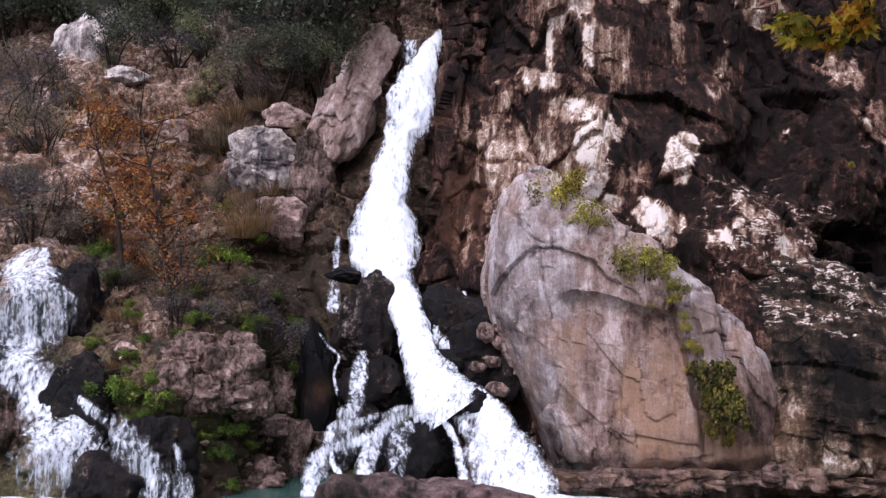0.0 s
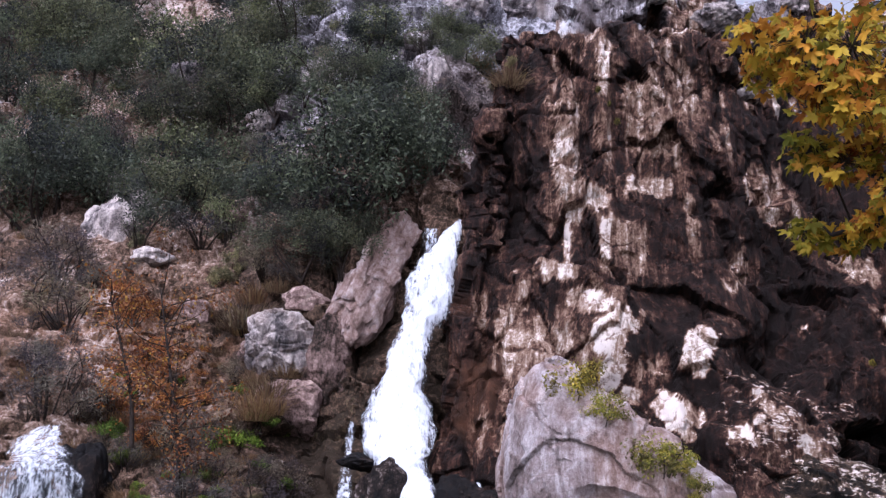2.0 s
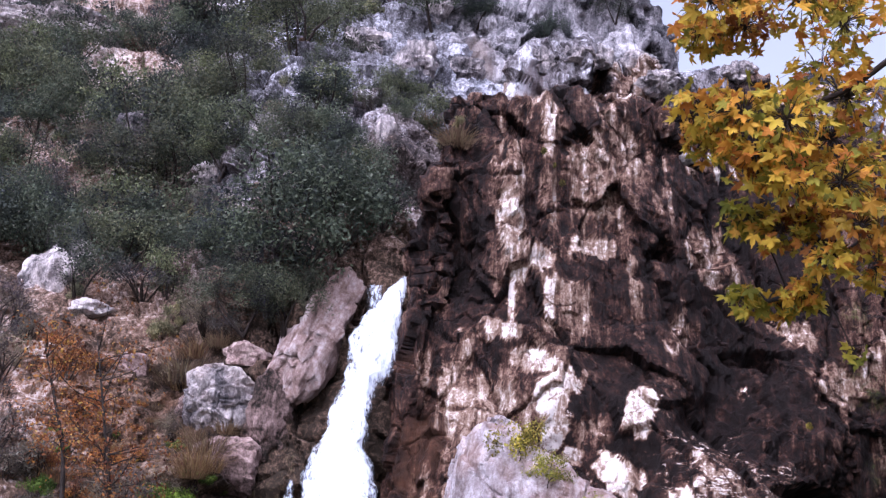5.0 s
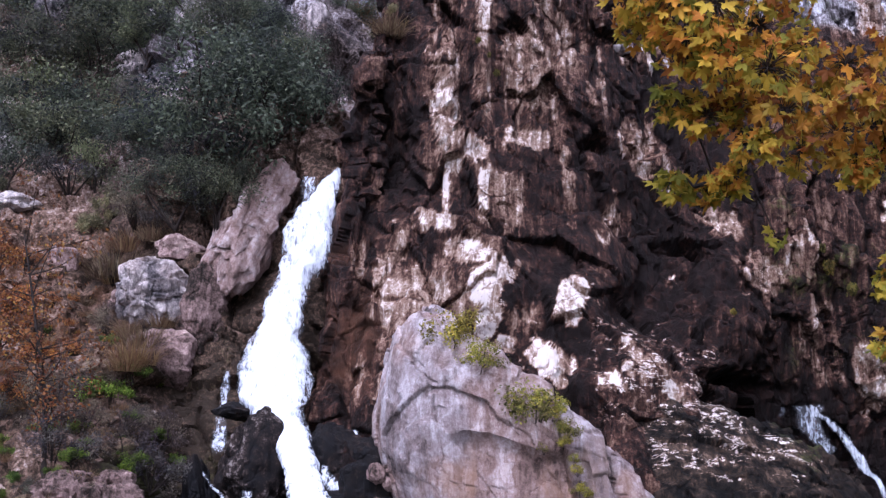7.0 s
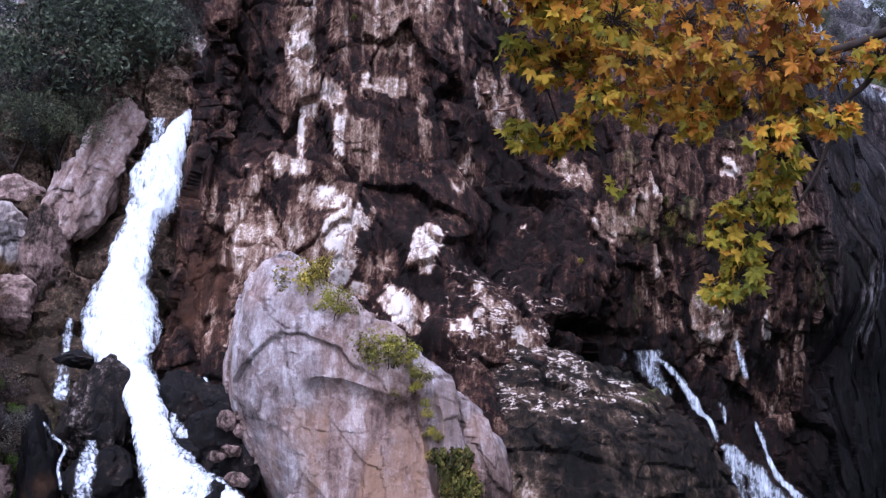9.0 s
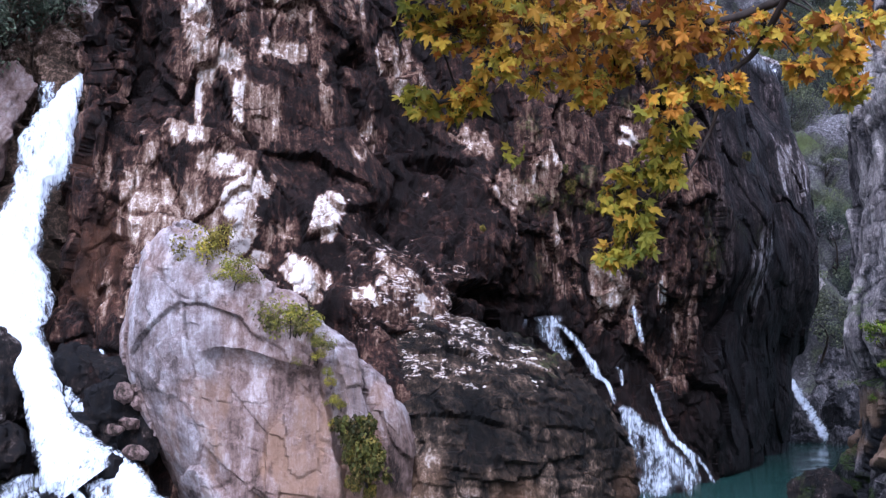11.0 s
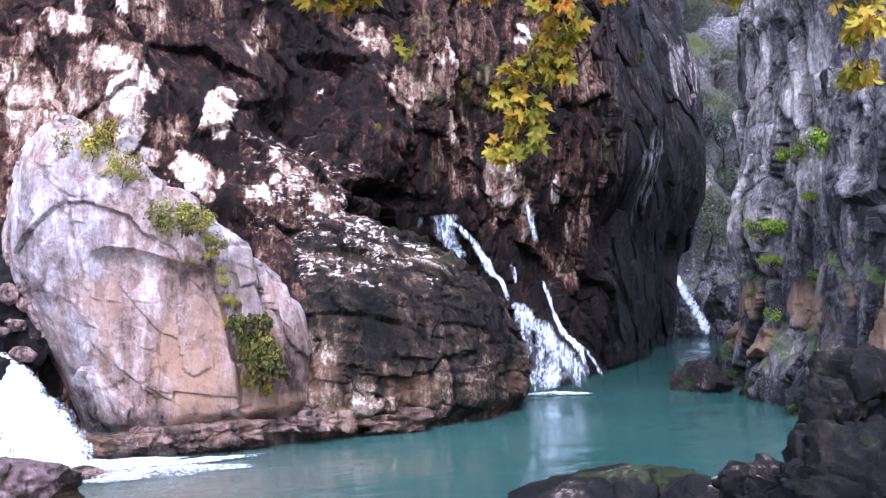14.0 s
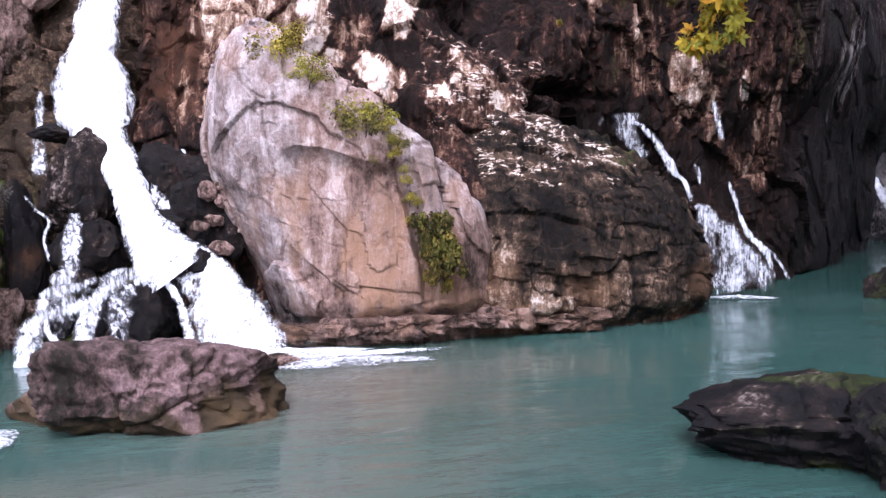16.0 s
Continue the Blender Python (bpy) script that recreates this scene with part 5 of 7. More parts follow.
def dark_ledge():
    plan = [(3.5, 20.5), (3.9, 18.9), (5.0, 17.7), (6.6, 17.25), (8.3, 17.5), (9.8, 17.9), (11.2, 19.0), (12.0, 20.6), (12.1, 22.5)]
    hi = lambda x, s: np.interp(x, [3.5, 6, 7.5, 9.2, 10.4, 11.3, 12.0], [4.15, 4.15, 4.1, 3.85, 3.3, 2.5, 1.2]) + 0.12 * np.sin(x * 3.1) * np.sin(x * 1.3)
    back = lambda x, s, z: 0.1 * z + 0.15 * np.maximum(z - 0.8, 0) ** 2 + 0.35 * step(0.5, 0.0, z)
    g, n, s, gap, mark, mark2, fl = wall(plan, -0.8, hi, 0.042, 0.036, back, 301, 0.16, 0.06, 1.6, rise=0.12, big_size=7.0, small_size=6.0, squash=(2.2, 2.2, 0.8), flute=0.07, crack=0.15, roll=0.7)
    x, z = g[..., 0], g[..., 2]
    tone = 0.17 + 0.12 * fbm(g * 0.7, 3, 303) + 0.05 * step(3.0, 1.5, z) * step(-0.2, 0.4, fl) + 0.12 * fl * step(2.5, 1.0, z)
    lay = fbm(np.stack([x * 0.8, g[..., 1] * 0.8, z * 8.0 + x * 2.2 + 0.8 * smooth(g * 1.3, 306)], -1), 3, 305)
    crust = 0.2 * step(1.2, 2.4, z) * step(11.5, 9.5, x) + 0.5 * step(2.2, 3.2, z) * step(11.0, 8.6, x + 0.8 * fbm(g * 0.8, 2, 307)) + 0.12 * lay
    tone += 0.1 * lay + 0.13 * step(2.6, 3.5, z) * step(11.0, 9.0, x) * step(-0.3, 0.3, lay)
    # dry, ochre stone above the water line, and runs of lime down the foot
    low = step(1.5, 0.7, z + 0.4 * fbm(g * 0.9, 3, 309))
    tone += 0.14 * step(9.0, 7.0, x) * step(1.3, 0.9, z)
    tone += (0.22 * step(9.0, 7.0, x) + 0.06) * low * step(-0.3, 0.3, fl)
    runs = step(0.25, 0.45, fbm(g * np.array([1.7, 1.7, 0.18]), 3, 311) - 0.1) * step(2.2, 1.2, z)
    tone = np.maximum(tone, 0.36 * runs)
    tone = np.maximum(tone, (0.52 + 0.1 * fl) * step(6.9, 6.0, x + 0.5 * fbm(g * 1.1, 3, 317)) * step(2.4, 1.7, z))
    tone -= 0.2 * step(0.05, 0.0, gap)
    rust = 0.5 * low * step(-0.1, 0.3, fbm(g * 0.8, 3, 313)) + 0.5 * step(7.2, 6.0, x) * step(2.2, 1.2, z)
    moss = 0.5 * step(0.3, 0.8, n[..., 2]) * step(0.1, 0.4, fbm(g * 0.9, 3, 315)) * step(8.0, 9.0, x)
    return sheet("rock_shoulder", g, shoulder_rock, {"crust": crust * step(0.5, 1.5, z), "tone": tone, "moss": moss, "rust": rust}, crisp=38)


tagged(dark_ledge(), "dark mossy rock shoulder crusted white, sloping down to the pool", "rock outcrop", kind="structure")


def right_wall():
    plan = [(28.8, 28.9), (22.2, 23.9), (18.6, 20.8), (17.35, 19.2), (16.8, 17.4), (16.4, 15.8), (15.5, 14.9), (14.6, 12), (13.6, 8), (13, 2), (13, -6)]
    hi = lambda x, s: 17.0 + 0 * s + 0.8 * np.sin(s * 30)
    back = lambda x, s, z: 0.01 * z + 0.3 * smooth(np.stack([s * 14 + z * 0, z * 0.5, z * 0], -1), 78) + 0.3 * step(4.2, 4.9, z + 0.6 * np.sin(s * 25)) + 0.3 * step(9, 10, z) - 0.5 * step(1.9, 0.2, z)
    g, n, s, gap, mark, mark2, fl = wall(plan, -0.8, hi, 0.065, 0.055, back, 401, 0.36, 0.11, 5.0, flute=0.04, big_size=4.2, small_size=4.6, squash=(0.6, 0.6, 2.0), crack=0.2, roll=0.4, grit=0.01, lean=1.0, warp=0.05)
    x, z = g[..., 0], g[..., 2]
    tone = 0.44 + 0.18 * step(3, 6, z) + 0.22 * fbm(g * 0.6, 4, 403) + 0.2 * fl
    # the nearer buttress gets less light: that dimness is painted into its tone
    tone -= 0.26 * step(15.6, 14.8, g[..., 1])
    tone += 0.16 * (mark2 - 0.5)
    tone -= 0.3 * step(0.06, 0.0, gap)
    tone -= 0.35 * step(1.0, 0.3, z + 0.3 * fbm(g, 3, 405))
    tone -= 0.3 * step(18.2, 19.6, x)
    tone -= 0.14 * step(3.2, 1.4, z)
    rust = 0.85 * step(3.2, 2.0, z) * step(0.7, 1.1, z) * step(-0.35, 0.1, fbm(g * 0.9, 3, 407)) + 0.6 * step(9.5, 11, z) * step(0.0, 0.3, fbm(g * 0.5, 3, 409))
    moss = 0.6 * step(0.05, 0.5, n[..., 2]) * step(7.5, 5.5, z) * step(-0.3, 0.15, fbm(g * 0.7, 3, 411)) + 0.6 * step(0.9, 0.4, z) * step(-0.1, 0.3, fbm(g * 1.2, 3, 413))
    return sheet("gorge_wall", g, grey_rock, {"tone": tone, "moss": moss, "rust": rust}, crisp=38)


tagged(right_wall(), "grey layered limestone wall of the gorge with moss", "cliff", kind="structure")


def crag():
    plan = [(-14, 44), (-9, 40), (-4, 36.5), (0, 34.5), (4, 34), (7, 34.3), (10, 35), (10.9, 36.5), (12, 41)]
    hi = lambda x, s: np.interp(x, [-14, -6, -2, 1, 4, 8, 10.2, 11, 12], [27, 28, 29, 30, 30.5, 30.5, 29.5, 28, 24]) + 0.5 * np.sin(s * 40)
    back = lambda x, s, z: 0.12 * (z - 15) + 0.8 * smooth(np.stack([s * 12 + z * 0, z * 0.5, z * 0], -1), 79)
    g, n, s, gap, mark, mark2, fl = wall(plan, 13, hi, 0.11, 0.1, back, 501, 0.6, 0.2, 6.0, flute=0.1, big_size=3.4, small_size=4.0, squash=(1, 1, 1.5))
    tone = 0.6 + 0.2 * fbm(g * 0.4, 4, 503) + 0.12 * fl + 0.15 * (mark2 - 0.5) - 0.4 * step(0.07, 0.0, gap)
    rust = 0.9 * np.exp(-((g[..., 0] - 2.2) / 0.8) ** 2 - ((g[..., 2] - 21.5) / 2.0) ** 2)
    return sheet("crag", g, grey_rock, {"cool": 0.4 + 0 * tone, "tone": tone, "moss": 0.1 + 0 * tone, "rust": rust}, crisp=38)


tagged(crag(), "blue-grey limestone crag on the hilltop", "crag", kind="structure")


def far_slope():
    u, v = np.meshgrid(np.linspace(0, 1, 160), np.linspace(0, 1, 160), indexing="ij")
    x = 26 + 40 * u
    y = 40 + 34 * v + 2 * u
    z = -0.5 + 42 * v ** 0.9 + 2 * np.sin(u * 5)
    g = np.stack([x, y, z], -1)
    g[..., 2] += 1.2 * fbm(g * 0.2, 4, 601)
    n = normals(g)
    n *= np.sign(n[..., 2:3])
    g, gap, mark = blocks(g, n, 2.0, 1.0, 607)
    # cool tints the slope bluish: distance haze put into its colour
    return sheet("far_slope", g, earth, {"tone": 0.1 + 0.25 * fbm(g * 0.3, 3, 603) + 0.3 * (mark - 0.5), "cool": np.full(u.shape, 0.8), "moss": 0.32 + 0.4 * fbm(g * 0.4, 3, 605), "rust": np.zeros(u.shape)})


tagged(far_slope(), "distant scrubby green slope closing the gorge", "hillside", kind="structure")


# ---------------------------------------------------------------- falling water
def part(name, me, parent, label=""):
    ob = new(name, me)
    ob.parent = parent
    if label:
        ob["label"] = label
    return ob


def empty(name, at, label, category, group=""):
    ob = new(name)
    ob.location = at
    return tagged(ob, label, category, group)


def join(pieces):
    v, f, k = [], [], 0
    for a, b in pieces:
        v.append(a)
        f.append(b + k)
        k += len(a)
    return np.concatenate(v), np.concatenate(f)


def ribbon(rows, seed, origin, cover=1.0, bulge=0.2, ragged=1.0, lumps=0.05, res=0.045):
    """A sheet of falling water down a line of places with a width at each; cover says how closed it is."""
    rows = np.array(rows, float)
    length = np.linalg.norm(np.diff(rows[:, :3], axis=0), axis=1).sum()
    along, across = max(12, int(length / res)), max(7, int(rows[:, 3].max() / res))
    c = line(rows, along)
    a = np.linspace(-1, 1, across)
    toward = -c[:, :2] / np.linalg.norm(c[:, :2], axis=1, keepdims=True)
    fall = np.gradient(c[:, :3], axis=0)
    fall /= np.linalg.norm(fall, axis=1, keepdims=True)
    side = np.cross(np.concatenate([toward, 0 * toward[:, :1]], 1), fall)
    side /= np.linalg.norm(side, axis=1, keepdims=True)
    w = np.maximum(c[:, 3], 0.03) * 1.2 * np.maximum(np.abs(fall[:, 2]), 0.6)
    g = np.zeros((along, across, 3))
    g[:] = c[:, None, :3] + side[:, None, :] * (a * w[:, None] / 2)[..., None]
    push = bulge * np.sqrt(np.maximum(1 - a ** 2, 0)) * np.minimum(w, 1.2)[:, None] + lumps * fbm(g * np.array([3, 3, 1.3]), 4, seed)
    g[..., :2] += toward[:, None, :] * push[..., None]
    g += side[:, None, :] * (0.07 * fbm(g * 2.8, 4, seed + 1, 0.6) * np.minimum(1, w[:, None] + 0.15))[..., None]
    strands = fbm(np.stack([g[..., 0] * 5, g[..., 1] * 5, g[..., 2] * 0.7], -1), 3, seed + 2)
    edge = cover - ragged * np.abs(a)[None, :] ** 3 + 0.3 * strands - 0.35 * step(0.9, 1.0, np.linspace(0, 1, along))[:, None] - 0.2 * step(0.05, 0.0, np.linspace(0, 1, along))[:, None]
    return mesh_of("water", (g - np.array(origin)).reshape(-1, 3), grid_faces(along, across), foam, {"cover": edge})


def foam_patch(x, y, rx, ry, turn, seed, origin, cover=0.6):
    r, t = np.meshgrid(np.linspace(0.02, 1, 26), np.linspace(0, 2 * math.pi, 72, endpoint=False), indexing="xy")
    q = r * (1 + 0.25 * fbm(np.stack([np.cos(t) * 1.6, np.sin(t) * 1.6, t * 0 + seed], -1), 3, seed))
    lx, ly = q * np.cos(t) * rx, q * np.sin(t) * ry
    c, s = math.cos(radians(turn)), math.sin(radians(turn))
    g = np.stack([x + lx * c - ly * s, y + lx * s + ly * c, 0.03 + 0 * t], -1)
    g[..., 2] += (1 - r) * (0.05 + 0.05 * fbm(g * 3, 3, seed + 1))
    edge = cover * (1.15 - r ** 2 * 0.9) + 0.2 * fbm(g * 2.5, 3, seed + 2)
    return mesh_of("foam", (g - np.array(origin)).reshape(-1, 3), grid_faces(72, 26, True), foam, {"cover": edge})


def waterfall(at, label, streams, pools=()):
    fall = empty("waterfall", at, label, "waterfall")
    for k, (name, rows, cover, seed) in enumerate(streams):
        part(name, ribbon(rows, seed, at, cover, 0.2 if name in ("plunge", "right_lobe") else 0.06), fall)
    for k, row in enumerate(pools):
        part("foam", foam_patch(*row[:5], 800 + 7 * k, at, *row[5:]), fall, "white foam on the pool")
    return fall


waterfall((0.6, 17.4, 0.0), "white main waterfall plunging down a dark gully into the pool", [
    ("plunge", MAIN_FALL, 1.1, 701), ("right_lobe", RIGHT_LOBE, 0.82, 703), ("left_lobe", LEFT_LOBE, 0.5, 705), ("veil", MID_VEIL, 0.16, 707), ("veil", LEFT_VEIL, 0.02, 726), ("arm", BACK_ARM, 0.4, 727), ("arm", SHORT_ARM, 0.45, 728), ("arch", ARCH, 0.45, 729),
    ("middle_arm", MID_ARM, 0.5, 709), ("inner_arm", INNER_ARM, 0.42, 711), ("small_step", SMALL_STEP, 0.42, 713), ("upper_step", UPPER_STEP, 0.3, 715),
    ("thread", THIN_THREAD, 0.36, 717), ("thread", RIGHT_THREAD, 0.42, 719), ("thread", SIDE_THREAD, 0.45, 721), ("spray", TOP_SPRAY, 0.2, 723), ("thread", HIGH_TRICKLE, 0.25, 725)],
    [(1.9, 16.9, 1.6, 0.5, 5, 0.85), (3.1, 16.5, 1.5, 0.22, 0, 0.75), (-0.6, 16.6, 1.6, 0.5, 0, 0.8), (2.6, 15.9, 1.6, 0.5, -10, 0.36), (-2.0, 12.4, 0.35, 0.5, 0, 0.6)])
waterfall((-6.5, 17.0, 0.0), "broad foaming cascade over dark rocks on the slope", [
    ("cascade", LEFT_FALL, 0.46, 731), ("branch", LEFT_BRANCH, 0.24, 733), ("thread", LEFT_THREAD, 0.3, 735), ("spray", LEFT_SPRAY, 0.12, 737)],
    [(-6.2, 16.5, 1.5, 0.5, 0, 0.7)])
waterfall((13.6, 21.3, 0.0), "small waterfall running beside the dark rock shoulder", [
    ("veil", SECOND_FALL, 0.22, 741), ("stream", SECOND_STREAM, 0.46, 743), ("fan", SECOND_FAN, 0.26, 745), ("veil", SECOND_VEIL, 0.34, 747),
    ("stream", FAN_STREAM, 0.36, 744), ("thread", SECOND_BRANCH, 0.4, 755), ("thread", SECOND_THREAD, 0.46, 749), ("thread", SECOND_TRICKLE, 0.42, 751), ("thread", SECOND_SIDE, 0.48, 753)],
    [(13.0, 20.85, 0.95, 0.3, -24, 0.55)])
waterfall((28.9, 34.4, 0.0), "narrow water chute at the far end of the gorge", [("chute", FAR_CHUTE, 0.66, 761)])


# ---------------------------------------------------------------- stones
def boulder(name, centre, size, turn, seed, mat, n=40, tone=0.5, rough=0.13, cuts=13, moss=0.0, rust=0.0, cap=0.0, foot=0.0, wedge=0.0, boxy=0.0):
    """A weathered stone: a rounded block cut by flat faces, with cracks, layers and grain."""
    t, p = np.meshgrid(np.linspace(0, 2 * math.pi, 2 * n, endpoint=False), np.linspace(0.02, math.pi - 0.02, n), indexing="ij")
    d = np.stack([np.sin(p) * np.cos(t), np.sin(p) * np.sin(t), np.cos(p)], -1)
    rng = np.random.RandomState(seed)
    r = np.full(t.shape, 1.2)
    square = (1 - boxy) + boxy * 0.86 / (np.abs(d) ** 5).sum(-1) ** 0.2
    for _ in range(cuts):
        f = rng.normal(size=3)
        f /= np.linalg.norm(f)
        r = np.minimum(r, rng.uniform(0.76, 0.98) / np.maximum((d * f).sum(-1), 0.05))
    big = max(size)
    scale = np.array(size) / 2
    g = d * scale
    r = r + rough * 0.55 * fbm(d * 1.9 + seed, 4, seed)
    f1, f2, mark, off = cells(g / big * 3.2 + seed, seed + 4)
    r = r + rough * (0.35 * (mark - 0.5) + 0.3 * off[..., 2]) - rough * 0.35 * step(0.08, 0.0, f2 - f1) + rough * 0.5 * fbm(g / big * 12, 4, seed + 5) - rough * 0.5 * np.abs(smooth(g / big * 9 * np.array([1, 1, 2.2]), seed + 8))
    g = g * (r * square)[..., None]
    g[..., 2] *= 1 - abs(wedge) * step(0.7, -1.0, math.copysign(1.0, wedge) * g[..., 0] / scale[0])
    c, s = math.cos(radians(turn)), math.sin(radians(turn))
    g = np.stack([g[..., 0] * c - g[..., 1] * s, g[..., 0] * s + g[..., 1] * c, g[..., 2]], -1)
    up = normals(g)
    up = np.abs(up[..., 2]) * np.sign(g[..., 2])
    tn = tone + 0.2 * fbm(g / big * 4 + seed, 4, seed + 2) + 0.14 * (mark - 0.5) + cap * (step(0.25, 0.7, up) if cap < 0.3 else step(0.45, 0.9, up) * step(-0.25, 0.3, fbm(g * 2.2 + seed, 4, seed + 11))) - 0.25 * step(0.05, 0.0, f2 - f1)
    low = foot * step(0.12, -0.12, g[..., 2] / size[2] + 0.12 * fbm(g * 1.6, 3, seed + 9))
    tn = tn - 0.3 * low + 0.5 * low * step(0.2, 0.5, fbm(g * 2.5, 3, seed + 10))
    rust = rust + 0.5 * low
    ms = moss * step(-0.2, 0.5, fbm(g / big * 3 + seed, 3, seed + 6)) + 0 * t
    ob = sheet(name, g, mat, {"tone": tn, "moss": ms, "rust": rust + 0.2 * fbm(g / big * 3, 2, seed + 7)}, wrap=True, crisp=34)
    ob.location = centre
    return ob


ob = boulder("boulder", (-0.2, 12.95, 0.4), (3.15, 2.0, 1.62), 4, 57, pool_rock, 130, 0.24, 0.12, 16, 0.0, 0.0, 0.12, 1.0, -0.3, 0.8)
tagged(ob, "large purplish brown boulder standing in the pool", "boulder")


def stones(rows, name, label, category, mat, seed, depth=0.8, group="", **more):
    for k, (x, y, z, w, h, tone) in enumerate(rows):
        rng = np.random.RandomState(seed + k)
        dist = math.hypot(x, y)
        n = int(np.clip(max(w, h) / dist * 620, 14, 90))
        ob = boulder(name, (x, y, z), (w * 1.1, min(w, 1.6 * h + 0.4 * w) * depth, h * 1.1), rng.uniform(-25, 25) - math.degrees(math.atan2(x, y)), seed + k, mat, n, tone, **more)
        tagged(ob, label, category, group)


stones(SLOPE_BOULDERS[:1], "boulder", "large rounded blue-grey boulder resting on the slope", "boulder", grey_rock, 2131, group="boulders on the slope", cap=0.1, rough=0.13, cuts=20, rust=0.25)
stones(SLOPE_BOULDERS[4:8], "boulder", "pale bluish grey boulder among the scrub of the slope", "boulder", grey_rock, 2141, group="boulders on the slope", rough=0.15, cuts=20, boxy=0.4)
stones(SLOPE_BOULDERS[1:4] + SLOPE_BOULDERS[8:], "boulder", "weathered grey and brown boulder resting on the slope", "boulder", boulder_rock, 2101, group="boulders on the slope", cap=0.15, rough=0.12, cuts=20, boxy=0.6)
stones(BANK_STONES, "stone", "broken reddish brown stone in the bank", "stone", boulder_rock, 2201, group="stones of the bank", rough=0.26, cuts=18)
stones(BANK_BLOCKS, "stone", "angular pinkish brown block in the damp bank", "stone", boulder_rock, 2251, group="stones of the bank", rough=0.15, cuts=20, boxy=1.0)
stones(CRAG_BLOCKS, "rock", "light grey limestone block among the bushes", "rock", grey_rock, 2301, group="limestone blocks", rough=0.2)
stones(CREST_ROCKS, "rock", "pale weathered rock on the cliff top", "rock", grey_rock, 2401, group="rocks of the cliff top", rough=0.24, cuts=18)
stones(WET_ROCKS, "wet_rock", "black wet rock in the waterfall", "rock", wet_rock, 2501, group="rocks in the waterfall")
stones(CASCADE_ROCKS, "wet_rock", "dark wet rock under the cascade", "rock", wet_rock, 2601, group="rocks under the cascade")
stones(GULLY_STONES, "stone", "small wet stone wedged beside the waterfall", "stone", boulder_rock, 2701, group="stones in the gully")
stones(FAR_BOULDERS, "boulder", "bluish grey boulder at the end of the gorge", "boulder", grey_rock, 2801, group="boulders of the gorge", rough=0.2)
stones(POOL_ROCKS, "rock", "dark rock at the foot of the gorge wall", "rock", wet_rock, 2901, group="rocks at the water's edge", moss=0.5)
stones(NEAR_ROCKS[:1], "rock", "low dark wedge of rock with bright moss, lying in the pool", "rock", wet_rock, 3001, group="mossy rocks on the near bank", moss=0.6, cap=0.4, rough=0.15, cuts=24, wedge=0.6)
stones(NEAR_ROCKS[1:], "rock", "dark mossy rock with lichen on top, beside the pool", "rock", wet_rock, 3002, group="mossy rocks on the near bank", moss=0.36, cap=0.5, rough=0.13, cuts=20, boxy=0.7)
stones([(x, y, z, 1.6 * w, h, t) for x, y, z, w, h, t in LEDGE_SLABS], "ledge_rock", "layered ochre rock ledge at the water line", "rock ledge", pale_rock, 3101, group="ledges at the water line", depth=0.8, rust=0.3, rough=0.2, cuts=18, boxy=1.0)

# the smooth pale slab beside the head of the waterfall
slab = boulder("rock_slab", SLAB_AT, (1.5, 1.0, 3.7), 0, 3211, pale_rock, 80, 0.6, 0.14, 22, boxy=0.5)
slab.rotation_euler = (radians(-22), radians(20), 0)
tagged(slab, "smooth pinkish rock slab beside the head of the waterfall", "rock slab")


def scree():
    """Loose angular stones strewn over the slope."""
    me = hill.data
    co = np.empty(len(me.vertices) * 3, np.float32)
    me.vertices.foreach_get("co", co)
    co = co.reshape(-1, 3)
    rng = np.random.RandomState(41)
    ok = co[(co[:, 0] < -3.2) & (co[:, 2] > 0.5) & (co[:, 1] < 46) & (co[:, 0] > -26)]
    pick = ok[rng.choice(len(ok), 2600, replace=False)]
    dense = fbm(pick * 0.5, 3, 951) > -0.1
    base = np.array([(1, 0, 0), (-1, 0, 0), (0, 1, 0), (0, -1, 0), (0, 0, 1), (0, 0, -1), (0.7, 0.7, 0.3), (-0.6, 0.6, 0.5), (0.6, -0.6, 0.5), (-0.7, -0.6, 0.2)], float)
    tri = np.array([(4, 6, 7), (4, 8, 6), (4, 7, 9), (4, 9, 8), (0, 6, 8), (2, 7, 6), (1, 9, 7), (3, 8, 9), (5, 2, 0), (5, 1, 2), (5, 3, 1), (5, 0, 3), (0, 2, 6), (2, 1, 7), (1, 3, 9), (3, 0, 8)])
    pieces, tones = [], []
    for p in pick[dense]:
        size = rng.lognormal(-2.6, 0.5) * (1 + max(0, p[1] - 24) / 18)
        k = base * rng.uniform(0.6, 1.25, base.shape) * np.array([1, 0.8, 0.6]) * size
        a = rng.uniform(0, 2 * math.pi)
        r = np.array([[math.cos(a), -math.sin(a), 0], [math.sin(a), math.cos(a), 0], [0, 0, 1]])
        pieces.append((k @ r.T + p, tri))
        tones.append(np.full(len(base), rng.uniform(0.25, 0.7)))
    v, f = join(pieces)
    z = np.zeros(len(v))
    ob = new("scree", mesh_of("scree", v, f, earth, {"tone": np.concatenate(tones), "moss": z, "rust": z}, flat=True))
    return tagged(ob, "loose reddish grey stones strewn over the slope", "stones", kind="stuff")


scree()


